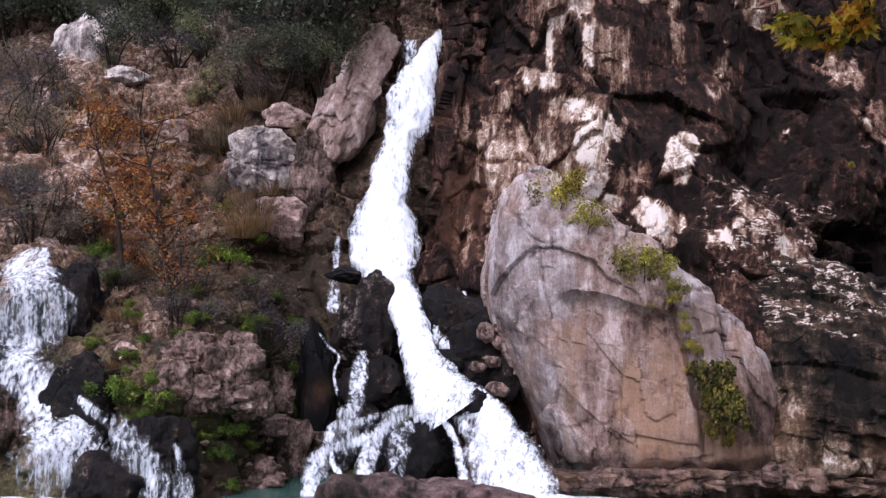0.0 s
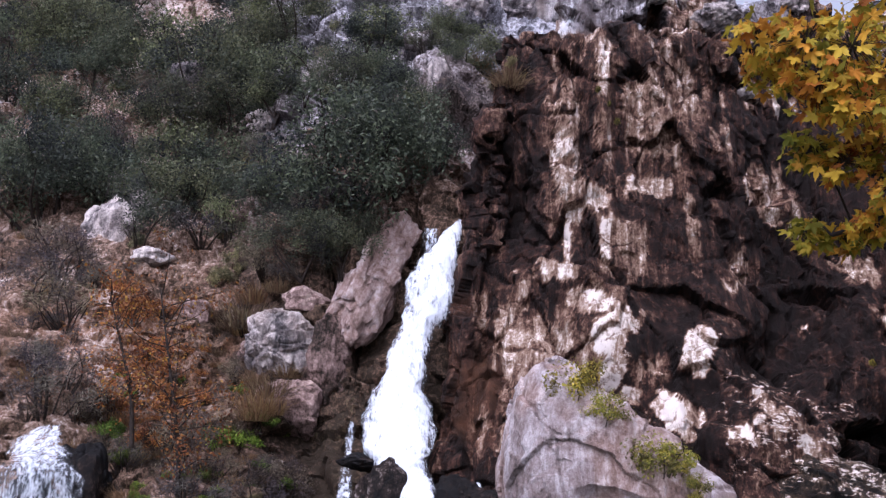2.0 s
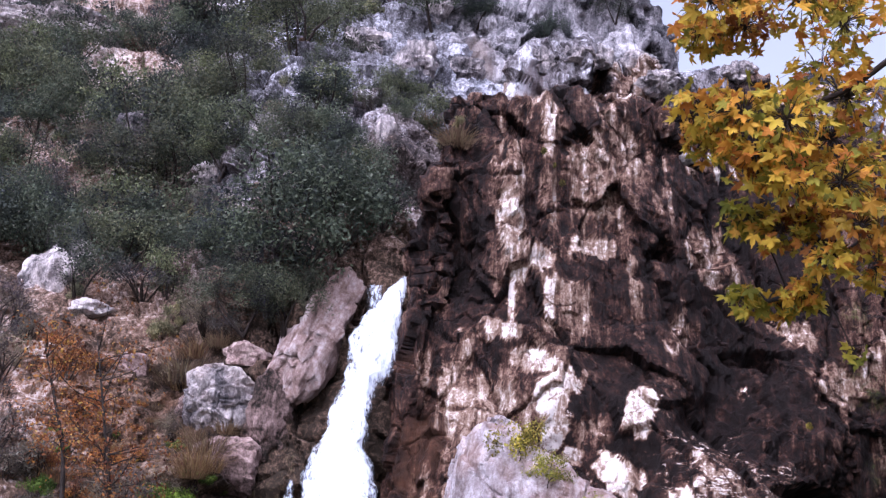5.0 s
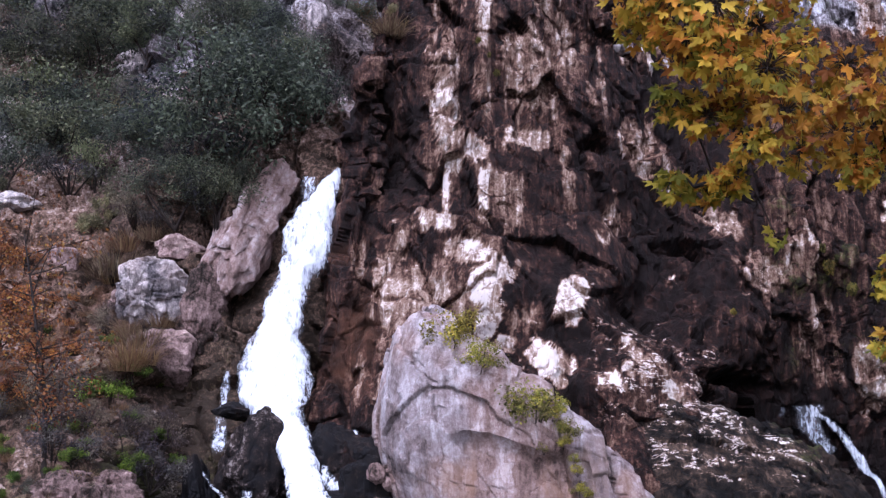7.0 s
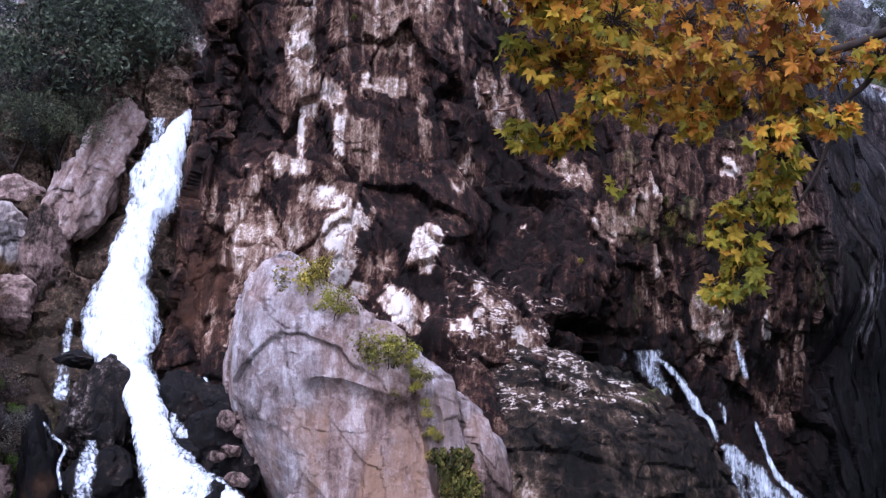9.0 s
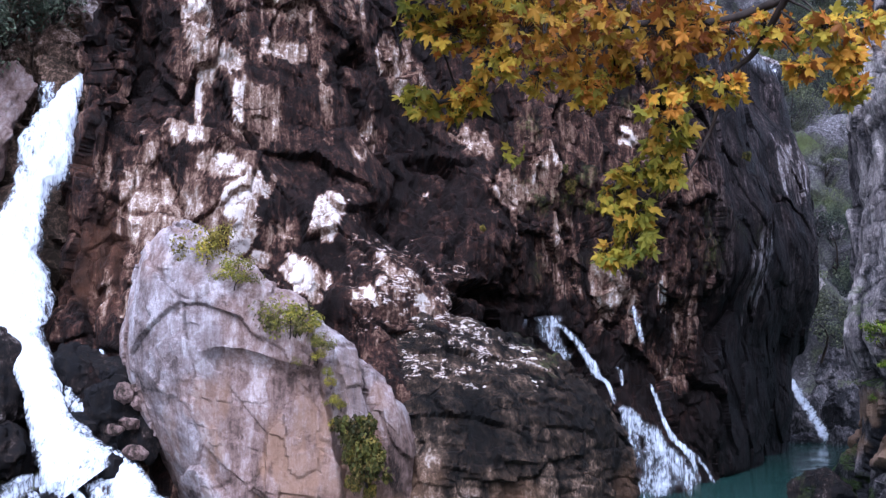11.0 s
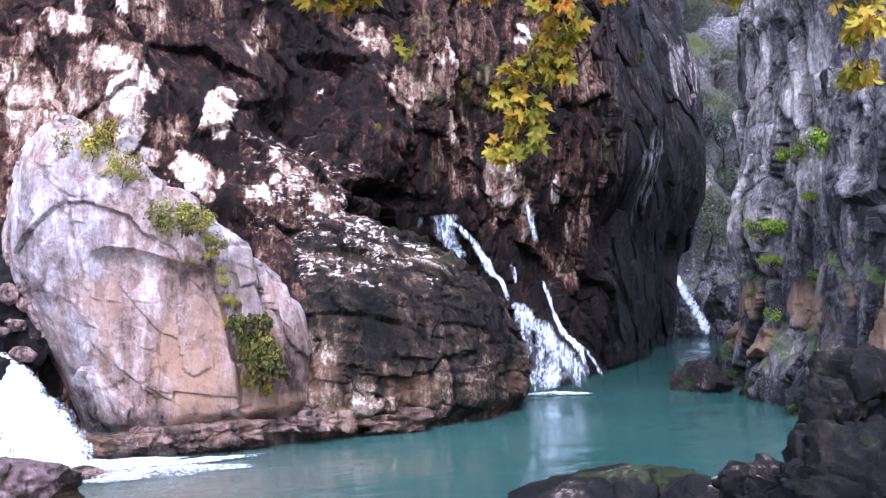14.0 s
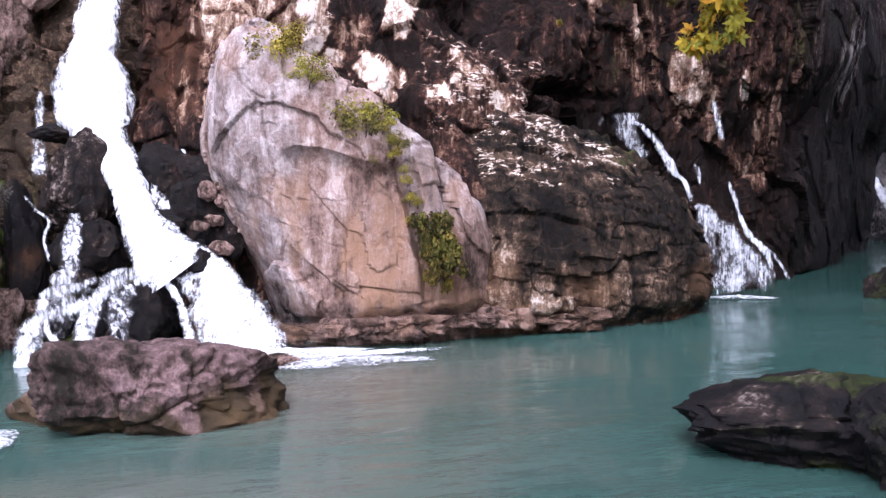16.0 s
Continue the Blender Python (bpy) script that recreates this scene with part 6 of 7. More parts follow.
# ---------------------------------------------------------------- plants
def leaf_material(name, stops, rough=0.6, glow=0.3, single=False):
    m, nodes, links, b = material(name, rough)
    if single:
        pick = nodes.new("ShaderNodeObjectInfo").outputs["Random"]
    else:
        pick = nodes.new("ShaderNodeNewGeometry").outputs["Random Per Island"]
    colour = ramp(nodes, links, pick, stops)
    mott = speckle(nodes, links, 30.0, detail=3.0)
    if not single:
        plant = nodes.new("ShaderNodeObjectInfo").outputs["Random"]
        colour = mix(nodes, links, 1.0, colour, ramp(nodes, links, plant, [(0.0, (0.62, 0.64, 0.7)), (0.4, (1.0, 1.0, 0.95)), (0.75, (1.05, 0.92, 0.8)), (1.0, (1.35, 1.3, 1.0))]), "MULTIPLY")
    colour = mix(nodes, links, maths(nodes, links, "MULTIPLY", mott, 0.5), colour, mix(nodes, links, 1.0, colour, (0.6, 0.55, 0.5), "MULTIPLY"))
    if not single:
        # young and old growth, branch by branch
        age = nodes.new("ShaderNodeCombineColor")
        for k, gain in enumerate((0.95, 1.0, 0.6)):
            links.new(maths(nodes, links, "ADD", maths(nodes, links, "MULTIPLY", attribute(nodes, "growth"), gain), 1.0), age.inputs[k])
        colour = mix(nodes, links, 1.0, colour, age.outputs[0], "MULTIPLY")
    links.new(colour, b.inputs["Base Color"])
    b.inputs["Specular IOR Level"].default_value = 0.12
    thin = nodes.new("ShaderNodeBsdfTranslucent")
    links.new(colour, thin.inputs["Color"])
    both = node(nodes, "ShaderNodeMixShader", Fac=glow)
    links.new(b.outputs[0], both.inputs[1])
    links.new(thin.outputs[0], both.inputs[2])
    links.new(both.outputs[0], nodes["Material Output"].inputs["Surface"])
    return m


LEAVES = {
    "maquis": leaf_material("dark_evergreen_leaves", [(0.0, (0.038, 0.048, 0.038)), (0.5, (0.086, 0.103, 0.076)), (0.85, (0.115, 0.135, 0.098)), (1.0, (0.16, 0.17, 0.135))]),
    "thicket": leaf_material("grey_brown_scrub", [(0.0, (0.06, 0.054, 0.05)), (0.5, (0.12, 0.108, 0.1)), (1.0, (0.2, 0.18, 0.17))]),
    "green": leaf_material("fresh_green_leaves", [(0.0, (0.045, 0.08, 0.016)), (0.6, (0.1, 0.165, 0.032)), (1.0, (0.19, 0.24, 0.055))]),
    "pale": leaf_material("pale_olive_leaves", [(0.0, (0.08, 0.085, 0.05)), (0.6, (0.18, 0.18, 0.11)), (1.0, (0.3, 0.28, 0.18))]),
    "dry": leaf_material("dry_grass_blades", [(0.0, (0.12, 0.08, 0.05)), (0.6, (0.27, 0.18, 0.12)), (1.0, (0.36, 0.3, 0.16))]),
    "rust": leaf_material("rust_coloured_leaves", [(0.0, (0.1, 0.04, 0.025)), (0.5, (0.26, 0.1, 0.04)), (0.85, (0.38, 0.17, 0.05)), (1.0, (0.42, 0.27, 0.06))]),
    "lime": leaf_material("yellow_green_leaves", [(0.0, (0.13, 0.13, 0.03)), (0.6, (0.28, 0.27, 0.06)), (1.0, (0.44, 0.36, 0.08))]),
    "ivy": leaf_material("ivy_leaves", [(0.0, (0.05, 0.055, 0.014)), (0.5, (0.12, 0.12, 0.03)), (0.85, (0.24, 0.2, 0.05)), (1.0, (0.32, 0.2, 0.06))]),
    "wall_green": leaf_material("bright_moss_tufts", [(0.0, (0.07, 0.12, 0.015)), (0.6, (0.17, 0.27, 0.035)), (1.0, (0.32, 0.36, 0.07))]),
}
bark, _n, _l, _b = material("grey_brown_bark", 0.85)
_l.new(ramp(_n, _l, speckle(_n, _l, 14.0, (1, 1, 0.3)), [(0.3, (0.014, 0.01, 0.008)), (0.7, (0.055, 0.042, 0.034))]), _b.inputs["Base Color"])


def scatter_leaves(rng, clumps, per, size, spread, droop=0.0, slim=0.5):
    """Small pointed leaves lying over uneven clumps: vertices and faces."""
    c = np.repeat(clumps[:, :3], per, 0)
    r = np.repeat(clumps[:, 3], per)
    d = rng.normal(size=(len(c), 3))
    d /= np.linalg.norm(d, axis=1, keepdims=True)
    at = c + d * (r * rng.uniform(0.3, 1.0, len(c)) ** 0.5)[:, None] * spread
    face = d + rng.normal(size=d.shape) * 0.45 + np.array([0, 0, 0.35])
    out = np.cross(face, rng.normal(size=d.shape)) + 0.4 * d + np.array([0, 0, -droop])
    out /= np.linalg.norm(out, axis=1, keepdims=True)
    side = np.cross(out, face)
    side /= np.linalg.norm(side, axis=1, keepdims=True)
    s = (size * rng.uniform(0.6, 1.3, len(c)))[:, None]
    v = np.stack([at - out * s * 0.5, at + side * s * slim * 0.5, at + out * s * 0.6, at - side * s * slim * 0.5], 1).reshape(-1, 3)
    f = np.arange(len(v)).reshape(-1, 4)
    return v, f


def tube(points, radii, sides=7):
    p = np.array(points, float)
    t = np.gradient(p, axis=0)
    t /= np.linalg.norm(t, axis=1, keepdims=True) + 1e-9
    a = np.cross(t, np.array([0.31, 0.2, 0.93]))
    a /= np.linalg.norm(a, axis=1, keepdims=True) + 1e-9
    b = np.cross(t, a)
    k = np.linspace(0, 2 * math.pi, sides, endpoint=False)
    v = p[:, None, :] + np.array(radii)[:, None, None] * (np.cos(k)[None, :, None] * a[:, None, :] + np.sin(k)[None, :, None] * b[:, None, :])
    n = len(p)
    i, j = np.meshgrid(np.arange(n - 1), np.arange(sides), indexing="ij")
    j2 = (j + 1) % sides
    f = np.stack([i * sides + j, (i + 1) * sides + j, (i + 1) * sides + j2, i * sides + j2], -1).reshape(-1, 4)
    return v.reshape(-1, 3), f


def shrub(name, leaves, seed, height=1.2, clumps=26, per=60, size=0.1, spread=1.3, droop=0.0, slim=0.5, stems=6, squat=1.0, boughs=0):
    """A shrub one metre in radius: stems that fork from the base, and a ragged crown of leaf clumps gathered on its boughs."""
    rng = np.random.RandomState(seed)
    ob = new(name)
    boughs = boughs or max(4, clumps // 7)
    d = rng.normal(size=(boughs, 3))
    d[:, 2] = d[:, 2] * 0.8 + 0.25
    d /= np.linalg.norm(d, axis=1, keepdims=True)
    hub = d * rng.uniform(0.35, 0.9, boughs)[:, None]
    age = rng.uniform(-0.55, 0.6, boughs)
    own = rng.randint(boughs, size=clumps)
    e = rng.normal(size=(clumps, 3))
    e /= np.linalg.norm(e, axis=1, keepdims=True)
    at = hub[own] + e * (rng.uniform(0.1, 1.0, clumps) ** 0.5 * 0.34)[:, None]
    at = at * np.array([1, 1, 0.62 * height]) * squat + np.array([0, 0, 0.62 * height])
    at[:, 2] = np.maximum(at[:, 2], 0.08)
    cl = np.concatenate([at, rng.uniform(0.1, 0.24, clumps)[:, None]], 1)
    v, f = scatter_leaves(rng, cl, per, size, spread, droop, slim)
    growth = np.repeat(age[own] + rng.uniform(-0.15, 0.15, clumps), per * 4)
    part("crown", mesh_of("crown", v, f, LEAVES[leaves], {"growth": growth}, flat=True), ob)
    wood = []
    for k in range(stems):
        tip = at[rng.randint(clumps)]
        mid = tip * 0.5 + rng.normal(size=3) * 0.1
        wood.append(tube(line([(0, 0, -0.25), mid, tip], 7), np.linspace(0.035, 0.008, 7), 4))
    part("stem_base", mesh_of("stem_base", *join(wood), bark), ob)
    return ob


def tuft(name, leaves, seed, blades=420, length=0.75, width=0.014, lean=1.1):
    """A tuft of arching grass, about one metre in radius."""
    rng = np.random.RandomState(seed)
    ob = new(name)
    a = rng.uniform(0, 2 * math.pi, blades)
    r = rng.uniform(0, 1, blades) ** 0.6 * 0.75
    base = np.stack([r * np.cos(a), r * np.sin(a), np.full(blades, -0.1)], -1)
    out = np.stack([np.cos(a), np.sin(a), 0 * a], -1) * rng.uniform(0.1, lean, blades)[:, None] + rng.normal(size=(blades, 3)) * 0.15
    h = length * rng.uniform(0.5, 1.1, blades)
    mid = base + np.array([0, 0, 1]) * h[:, None] * 0.6 + out * 0.35
    tip = base + np.array([0, 0, 1]) * h[:, None] * 0.85 + out * 0.95
    side = np.cross(out, np.array([0, 0, 1.0])) + rng.normal(size=(blades, 3)) * 0.1
    side /= np.linalg.norm(side, axis=1, keepdims=True) + 1e-9
    w = width
    v = np.stack([base - side * w, base + side * w, mid + side * w * 0.8, mid - side * w * 0.8, tip + side * w * 0.15, tip - side * w * 0.15], 1).reshape(-1, 3)
    k = np.arange(blades)[:, None] * 6
    f = np.concatenate([k + np.array([0, 1, 2, 3]), k + np.array([3, 2, 4, 5])])
    part("grass_crown", mesh_of("grass_crown", v, f, LEAVES[leaves], flat=True), ob)
    return ob


def plant_out(kinds, rows, label, category, group, lift=0.0, seed=1, stretch=1.0):
    rng = np.random.RandomState(seed)
    for k, (x, y, z, r) in enumerate(rows):
        m = Matrix.Translation((x, y, z + lift * r)) @ pose(0, 0, 0, 0, 0, rng.uniform(0, 360)) @ Matrix.Diagonal((r, r, r * stretch * rng.uniform(0.85, 1.15), 1))
        src = kinds[k % len(kinds)]
        ob = copy_thing(src, m) if src.get("planted") else src
        if not src.get("planted"):
            src["planted"] = 1
            src.matrix_basis = m
        tagged(ob, label, category, group)


def clear(*kinds):
    for group in kinds:
        for src in group:
            del src["planted"]


maquis = [shrub("bush", "maquis", 40 + k, 1.3, 76, 46, 0.056, 1.2, slim=0.5, stems=4, boughs=11) for k in range(5)]
tall = [shrub("bush", "maquis", 140 + k, 1.3, 230, 62, 0.044, 1.05, slim=0.45, stems=6, boughs=22) for k in range(5)]
thicket = [shrub("bush", "thicket", 50 + k, 1.2, 70, 36, 0.09, 1.3, slim=0.22, stems=14, boughs=10) for k in range(3)]
greens = [shrub("herb", "green", 60 + k, 0.9, 60, 50, 0.09, 1.2, squat=0.95) for k in range(3)]
pale = [shrub("bush", "pale", 70 + k, 1.0, 60, 46, 0.08, 1.2) for k in range(2)]
rusty = [shrub("shrub", "rust", 80 + k, 1.3, 70, 36, 0.08, 1.4, stems=26) for k in range(3)]
lime = [shrub("shrub", "lime", 90 + k, 1.0, 60, 30, 0.11, 1.5, droop=0.3, boughs=14, stems=3) for k in range(3)]
ivy = [shrub("ivy", "ivy", 95 + k, 1.1, 90, 34, 0.15, 1.3, droop=0.6, slim=0.8, stems=3, boughs=26) for k in range(2)]
wall_tufts = [shrub("moss_tuft", "wall_green", 98 + k, 0.7, 60, 34, 0.11, 1.4, droop=0.5, boughs=16) for k in range(2)]
grass = [tuft("grass_tuft", "dry", 30 + k) for k in range(3)]

plant_out(tall, MAQUIS, "dark evergreen bush growing on the steep hillside", "bush", "evergreen bushes", -0.5, 1)
plant_out(thicket, THICKET, "grey leafless scrub bush on the slope", "bush", "grey scrub", -0.3, 2)
plant_out(greens, GREENS, "fresh green herbs growing on the damp bank", "herb", "green herbs", -0.35, 3)
plant_out(pale, PALE_SCRUB, "pale olive green scrub bush on the slope", "bush", "pale scrub", -0.35, 4)
plant_out(grass, DRY_GRASS, "tuft of dry tan grass on the slope", "grass", "dry grass tufts", -0.3, 5)


plant_out(greens, [(x, y, z, 1.3 * r) for x, y, z, r in BANK_GREENS], "fresh green herbs growing on the damp bank", "herb", "green herbs", 0.0, 31)
plant_out(thicket, BANK_SCRUB, "grey leafless scrub bush on the slope", "bush", "grey scrub", -0.3, 32)
plant_out(grass, SLOPE_GRASS, "tuft of dry tan grass on the slope", "grass", "dry grass tufts", -0.25, 33)
LITTER_KINDS = [shrub("shrub", "rust", 180 + k, 0.5, 60, 30, 0.07, 1.5, stems=14, boughs=20) for k in range(2)]
plant_out(LITTER_KINDS, LITTER, "low rust coloured shrub shedding leaves on the slope", "shrub", "rusty shrubs", -0.2, 34)


def bare_tree(at, height, seed):
    """A slim leaning autumn tree, nearly bare, with rust coloured leaves left on its twigs."""
    rng = np.random.RandomState(seed)
    tree = empty("autumn_tree", at, "slim half bare tree with rust coloured leaves on the slope", "tree")
    spine = line([(0, 0, -0.2), (-0.12, 0, height * 0.3), (-0.4, 0.05, height * 0.62), (-0.75, 0.1, height)], 24)
    part("trunk", mesh_of("trunk", *tube(spine, np.linspace(0.05, 0.012, 24), 7), bark), tree)
    tips = []
    for k in range(30):
        a = spine[rng.randint(5, 24)]
        d = rng.normal(size=3) * np.array([1, 0.7, 0.35]) + np.array([0, 0, 0.55])
        d *= rng.uniform(0.14, 0.3) * height / np.linalg.norm(d)
        path = line([a, a + d * 0.5 + rng.normal(size=3) * 0.05, a + d], 8)
        part("branch", mesh_of("branch", *tube(path, np.linspace(0.014, 0.004, 8), 5), bark), tree)
        tips += [path[3], path[5], path[7]]
        for _ in range(3):
            b = path[rng.randint(3, 8)]
            e = b + rng.normal(size=3) * 0.2 + d * 0.2
            tips.append(e)
    cl = np.concatenate([np.array(tips), rng.uniform(0.1, 0.24, len(tips))[:, None]], 1)
    v, f = scatter_leaves(rng, cl, 10, 0.065, 1.3, 0.4, 0.6)
    tagged(part("foliage", mesh_of("foliage", v, f, LEAVES["rust"], flat=True), tree), kind="stuff")


bare_tree(AUTUMN_TREE_AT, 4.0, 3)
bare_tree((AUTUMN_TREE_AT[0] - 1.3, AUTUMN_TREE_AT[1] + 1.2, AUTUMN_TREE_AT[2] + 1.4), 2.6, 4)
plant_out(rusty, RUST_SCRUB, "rust coloured half bare autumn shrub on the slope", "shrub", "rusty shrubs", -0.35, 6)
plant_out(lime, LEDGE_GREENS, "yellow green shrub rooted in the rock ledge", "shrub", "shrubs of the ledge", -0.8, 7)
plant_out(ivy, [(x * (1 - 0.3 / math.hypot(x, y)), y * (1 - 0.3 / math.hypot(x, y)), z, r) for x, y, z, r in IVY], "dense ivy hanging on the rock face", "ivy", "ivy on the rock", -0.65, 8, 1.25)
plant_out(wall_tufts, MOSS_TUFTS, "bright green moss tuft on the gorge wall", "moss", "moss tufts", -0.4, 9)


def wild_bushes():
    """Scrub that covers the upper hillside, thinning out over bare rock."""
    me = hill.data
    co = np.empty(len(me.vertices) * 3, np.float32)
    me.vertices.foreach_get("co", co)
    co = co.reshape(-1, 3)
    rng = np.random.RandomState(77)
    pick = co[rng.choice(len(co), 9000, replace=False)]
    el = np.degrees(np.arctan2(pick[:, 2] - EYE, np.hypot(pick[:, 0], pick[:, 1])))
    az = np.degrees(np.arctan2(pick[:, 0], pick[:, 1]))
    thick = fbm(pick * 0.16, 3, 901)
    ok = (pick[:, 2] > 9.5) & (az < 2) & (el < 34) & (el > 13) & (thick > -0.35) & ~((az > -7.5) & (el < 16.5)) & ~((az > -2.5) & (el < 21)) & ~((az < -14.5) & (el > 26.5))
    taken, rows, low = [], [], []
    for p, a, e in zip(pick[ok], az[ok], el[ok]):
        if all((p[0] - q[0]) ** 2 + (p[1] - q[1]) ** 2 > (0.036 * p[1]) ** 2 for q in taken):
            taken.append(p)
            r = rng.uniform(0.018, 0.042) * p[1]
            (rows if rng.uniform() < 0.62 else low).append((*p, r))
        if len(taken) > 165:
            break
    dense = (az < -8.5) & (az > -27) & (el > 13.5) & (el < 24) & (pick[:, 2] > 9) & (thick > -0.5)
    fill = []
    for p in pick[dense]:
        if all((p[0] - q[0]) ** 2 + (p[1] - q[1]) ** 2 > (0.045 * p[1]) ** 2 for q in fill):
            fill.append(p)
    rows += [(*p, rng.uniform(0.03, 0.05) * p[1]) for p in fill[:50]]
    plant_out(maquis, rows, "dark evergreen bush among the limestone rocks", "bush", "evergreen bushes", -0.35, 21)
    plant_out(thicket, low[::2], "grey brown scrub bush among the limestone rocks", "bush", "grey scrub", -0.35, 22)
    plant_out(pale, low[1::2], "olive green scrub bush among the limestone rocks", "bush", "pale scrub", -0.35, 23)


wild_bushes()


def scatter_on(ob, want, seed, limit, gap):
    me = ob.data
    co = np.empty(len(me.vertices) * 3, np.float32)
    me.vertices.foreach_get("co", co)
    co = co.reshape(-1, 3)
    rng = np.random.RandomState(seed)
    out = []
    for p in co[rng.choice(len(co), 6000, replace=False)]:
        if want(p) and all((p[0] - q[0]) ** 2 + (p[1] - q[1]) ** 2 + (p[2] - q[2]) ** 2 > gap * gap for q in out):
            out.append(p)
            if len(out) >= limit:
                break
    return out, rng


far_ob = [o for o in bpy.data.objects if o.name == "far_slope"][0]
spots_far, rng = scatter_on(far_ob, lambda p: 38.3 < math.degrees(math.atan2(p[0], p[1])) < 43.5, 5, 70, 1.4)
plant_out(maquis, [(*p, rng.uniform(1.0, 2.2)) for p in spots_far], "distant green bush at the end of the gorge", "bush", "far bushes", -0.3, 24)
low_spots, rng = scatter_on(hill, lambda p: p[0] < -3.8 and 1.5 < p[2] < 10 and -26 < math.degrees(math.atan2(p[0], p[1])), 6, 130, 0.55)
plant_out(grass, [(*p, rng.uniform(0.25, 0.55)) for p in low_spots[:40]], "tuft of dry tan grass on the slope", "grass", "dry grass tufts", -0.3, 25)
plant_out(thicket, [(*p, rng.uniform(0.25, 0.6)) for p in low_spots[40:80]], "low grey brown scrub on the slope", "bush", "grey scrub", -0.3, 26)
plant_out(greens, [(*p, rng.uniform(0.25, 0.5)) for p in low_spots[80:] if p[2] < 6], "low green herbs on the slope", "herb", "green herbs", -0.3, 27)
clear(LITTER_KINDS, maquis, tall, thicket, greens, pale, rusty, lime, ivy, wall_tufts, grass)


# ---------------------------------------------------------------- the plane tree on the near bank, its limbs reaching into view
AUTUMN = [(0.0, (0.2, 0.2, 0.03)), (0.22, (0.42, 0.35, 0.04)), (0.5, (0.66, 0.44, 0.045)), (0.72, (0.7, 0.36, 0.04)), (0.9, (0.5, 0.18, 0.03)), (1.0, (0.26, 0.11, 0.03))]
COPPER = [(0.0, (0.4, 0.3, 0.035)), (0.25, (0.68, 0.4, 0.04)), (0.6, (0.64, 0.28, 0.03)), (0.85, (0.38, 0.12, 0.025)), (1.0, (0.2, 0.08, 0.025))]
LIMES = [(0.0, (0.17, 0.19, 0.03)), (0.4, (0.4, 0.36, 0.04)), (0.75, (0.62, 0.45, 0.05)), (1.0, (0.6, 0.3, 0.04))]
PLANE_LEAF = {(h, s): leaf_material("plane_leaf_" + h + ("_single" if s else ""), stops, 0.5, 0.42, s) for h, stops in (("yellow", AUTUMN), ("copper", COPPER), ("lime", LIMES)) for s in (False, True)}


def plane_leaf(seed):
    """A five-lobed leaf of unit width, cupped, stalk at the origin, tip along -z."""
    rng = np.random.RandomState(seed)
    lobes = [(-112, 0.5), (-58, 0.85), (0, 1.0), (58, 0.85), (112, 0.5)]
    rim = []
    for k, (ang, ln) in enumerate(lobes):
        ln *= rng.uniform(0.9, 1.08)
        for da, fr in ((-22, 0.56), (-12, 0.72), (-7, 0.7), (0, 1.0), (8, 0.7), (13, 0.74), (21, 0.56)):
            rim.append((ang + da, ln * fr))
        if k < 4:
            rim.append((ang + 28, 0.4))
    v = [(0, 0, 0)]
    for ang, r in rim:
        a = radians(ang)
        x, y = math.sin(a) * r * 0.62, math.cos(a) * r * 0.72
        v.append((x, 0.16 * x * x + 0.1 * r * r + 0.05 * math.sin(ang * 0.11 + seed), -y))
    n = len(v)
    f = [(0, k, k + 1) for k in range(1, n - 1)]
    return np.array(v), np.array(f)


LEAF_SHAPES = [plane_leaf(k) for k in range(5)]
TREE_AT = (6.6, 0.2, 1.35)


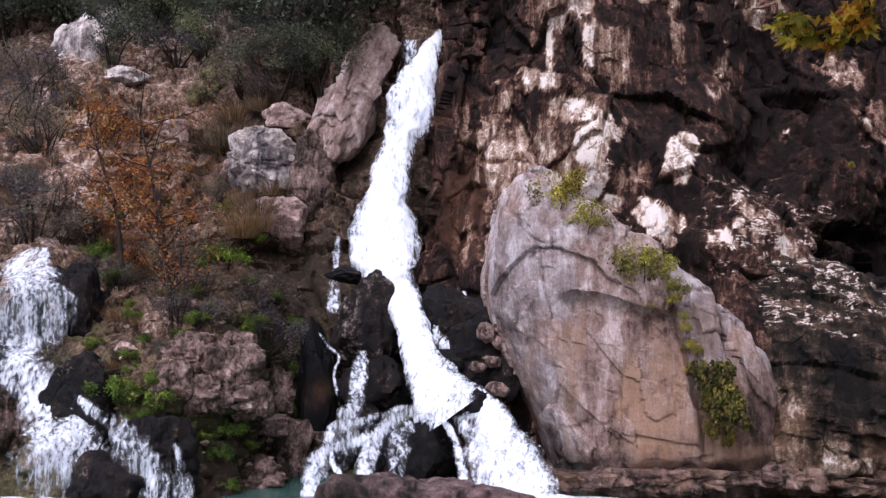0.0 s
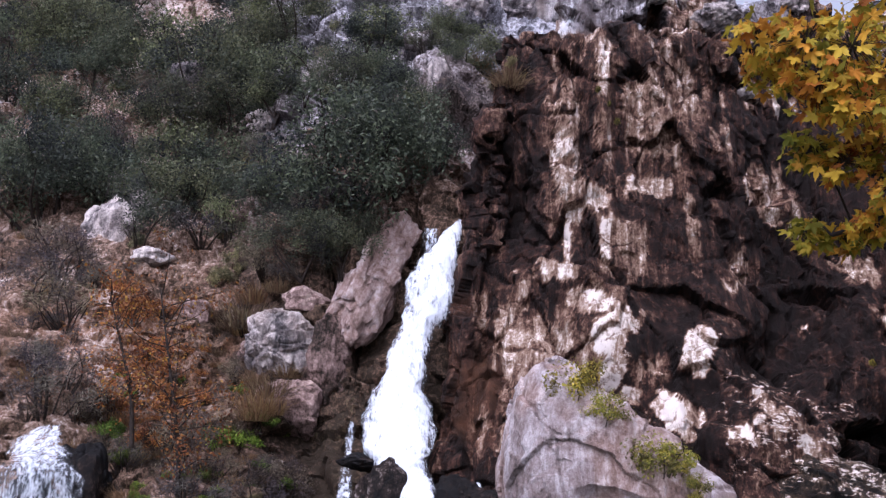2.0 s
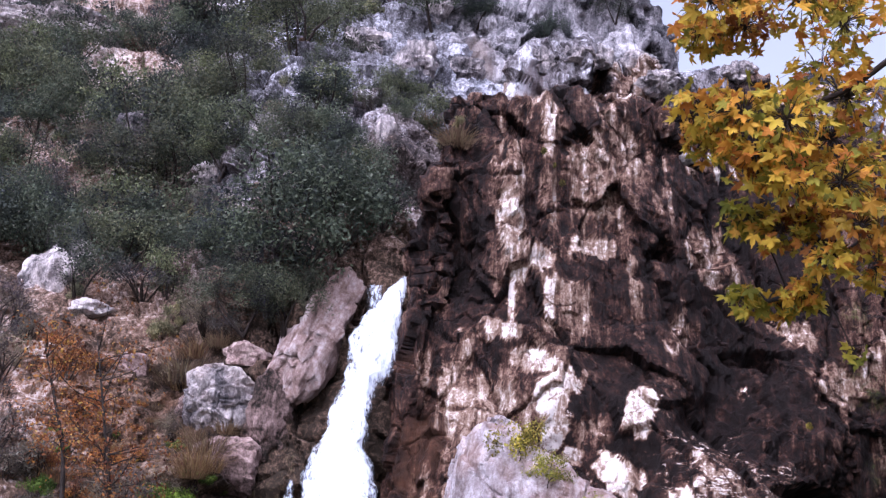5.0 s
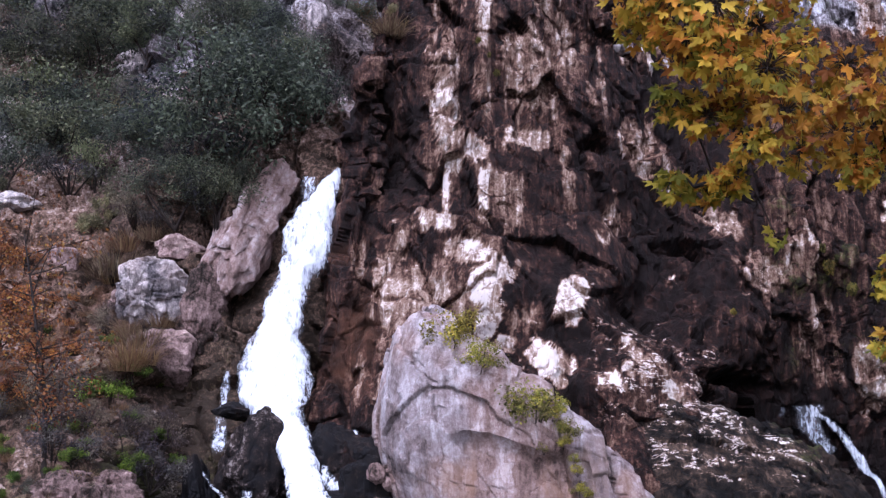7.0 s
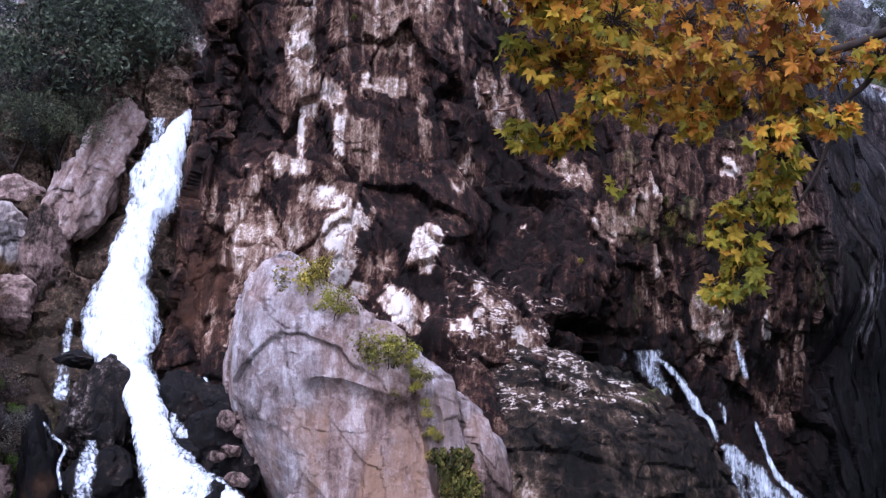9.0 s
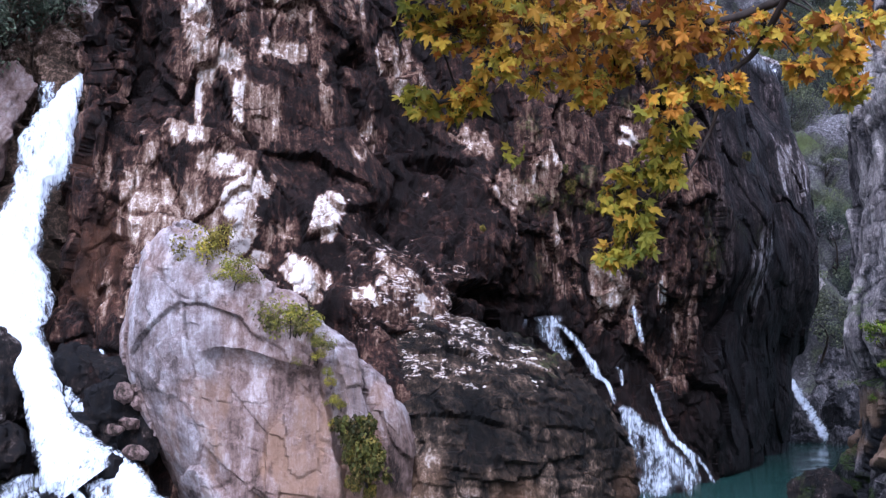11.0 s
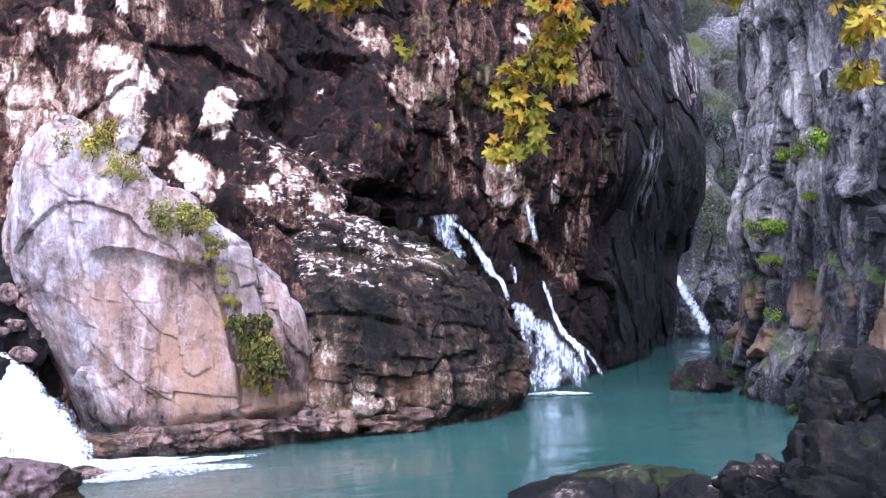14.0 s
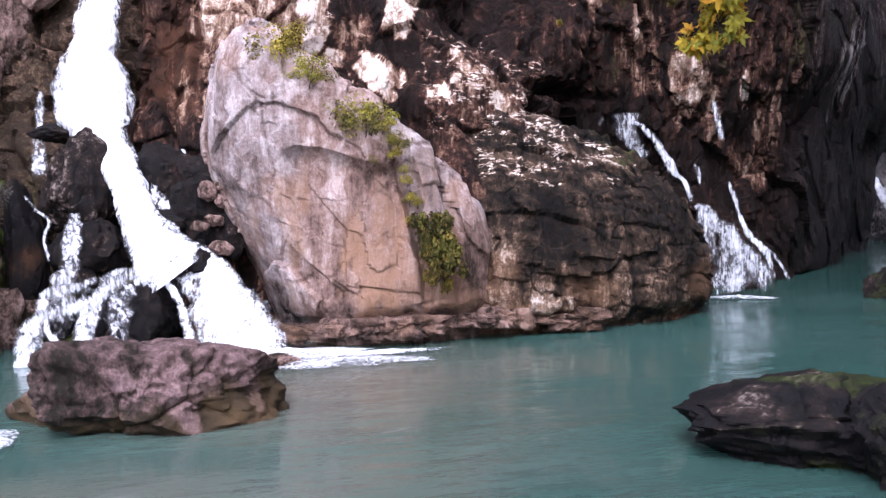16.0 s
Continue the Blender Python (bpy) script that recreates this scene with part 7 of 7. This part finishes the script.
def near_tree():
    tree = empty("plane_tree", TREE_AT, "plane tree on the near bank with yellow and copper autumn leaves", "tree")
    o = np.array(TREE_AT)
    head = [(6.3, 0.7, 4.2), (5.9, 1.5, 6.4)]
    trunk = line([(6.6, 0.2, 0.7), (6.5, 0.4, 2.6), *head, (5.5, 1.9, 8.5)], 26)
    part("trunk", mesh_of("trunk", *[a if k else a - o for k, a in enumerate(tube(trunk, 0.3 - 0.2 * np.linspace(0, 1, 26) ** 1.3, 14))], bark), tree, "pale grey trunk")
    limbs = []
    for rows, start, r0 in ((LIMB, head[0], 0.05), (UPPER_LIMB, head[1], 0.04), (TOP_LIMB, head[1], 0.04)):
        path = line([start, *rows], 60)
        path += 0.03 * np.stack([fbm(path * 2 + k * 9, 2, 31 + k) for k in range(3)], -1)
        limbs.append(path)
        part("limb", mesh_of("limb", *[a if k else a - o for k, a in enumerate(tube(path, r0 * (1 - 0.85 * np.linspace(0, 1, 60)) + 0.004, 8))], bark), tree)
    path = line([LIMB[2], *BOUGH[1:]], 40)
    limbs.append(path)
    part("limb", mesh_of("limb", *[a if k else a - o for k, a in enumerate(tube(path, 0.02 - 0.015 * np.linspace(0, 1, 40), 7))], bark), tree)
    nodes_ = np.concatenate([limbs[0][14:], limbs[1][14:], limbs[2][14:], limbs[3]])
    rng = np.random.RandomState(12)
    twigs, leaves = [], []
    sprays = [(*s, 42) for s in HIGH_SPRAYS] + [(*s, 30) for s in MID_SPRAYS] + [(*s, 24) for s in HANGING_SPRAYS] + [(*s, 28) for s in CROWN_SPRAYS] + [(*s, 20) for s in SIDE_SPRAYS] + [(2.18, 4.72, 4.16, 0.05, 0.15, 4)]
    for x, y, z, r, orange, count in sprays:
        c = np.array((x, y, z))
        near = nodes_[np.argmin(((nodes_ - c) ** 2).sum(1))]
        mid = (near + c) / 2 + np.array([0, 0, 0.06])
        twigs.append(tube(line([near, mid, c + np.array([0, 0, 0.3 * r])], 9), np.linspace(0.007, 0.003, 9), 5))
        kind = "copper" if orange > 0.45 else "lime" if orange < 0.22 else "yellow"
        for _ in range(int(count * 1.7)):
            d = rng.normal(size=3)
            d *= rng.uniform(0.2, 1.0) ** 0.5 * r * 1.3 / np.linalg.norm(d)
            d[2] *= 0.75
            twigs.append(tube(line([c, c + d * 0.6 + np.array([0, 0, 0.03]), c + d], 4), [0.003, 0.002, 0.0016, 0.0012], 4))
            m = Matrix.Translation(c + d) @ Euler((rng.normal(0.3, 0.55), rng.normal(0, 0.6), math.atan2(x, y) * -1 + math.pi + rng.normal(0, 0.9))).to_matrix().to_4x4()
            leaves.append((m @ Matrix.Scale(rng.uniform(0.07, 0.125), 4), kind, rng.randint(5)))
    tagged(part("twig_work", mesh_of("twig_work", join(twigs)[0] - o, join(twigs)[1], bark), tree), kind="stuff")
    shift = Matrix.Translation(-o)
    shapes = {(k, kind): mesh_of("leaf", *LEAF_SHAPES[k], PLANE_LEAF[kind, True]) for k in range(5) for kind in ("yellow", "copper", "lime")}
    loose = leaves[::len(leaves) // 290][:290]
    chosen = set(id(item) for item in loose)
    for item in loose:
        leaf = part("leaf", shapes[item[2], item[1]], tree)
        leaf.matrix_basis = shift @ item[0]
    for kind in ("yellow", "copper", "lime"):
        rest = []
        for item in leaves:
            if item[1] == kind and id(item) not in chosen:
                v, f = LEAF_SHAPES[item[2]]
                mm = np.array(shift @ item[0])
                rest.append((v @ mm[:3, :3].T + mm[:3, 3], f))
        tagged(part("foliage", mesh_of("foliage", *join(rest), PLANE_LEAF[kind, False]), tree), kind="stuff")
    return tree


near_tree()
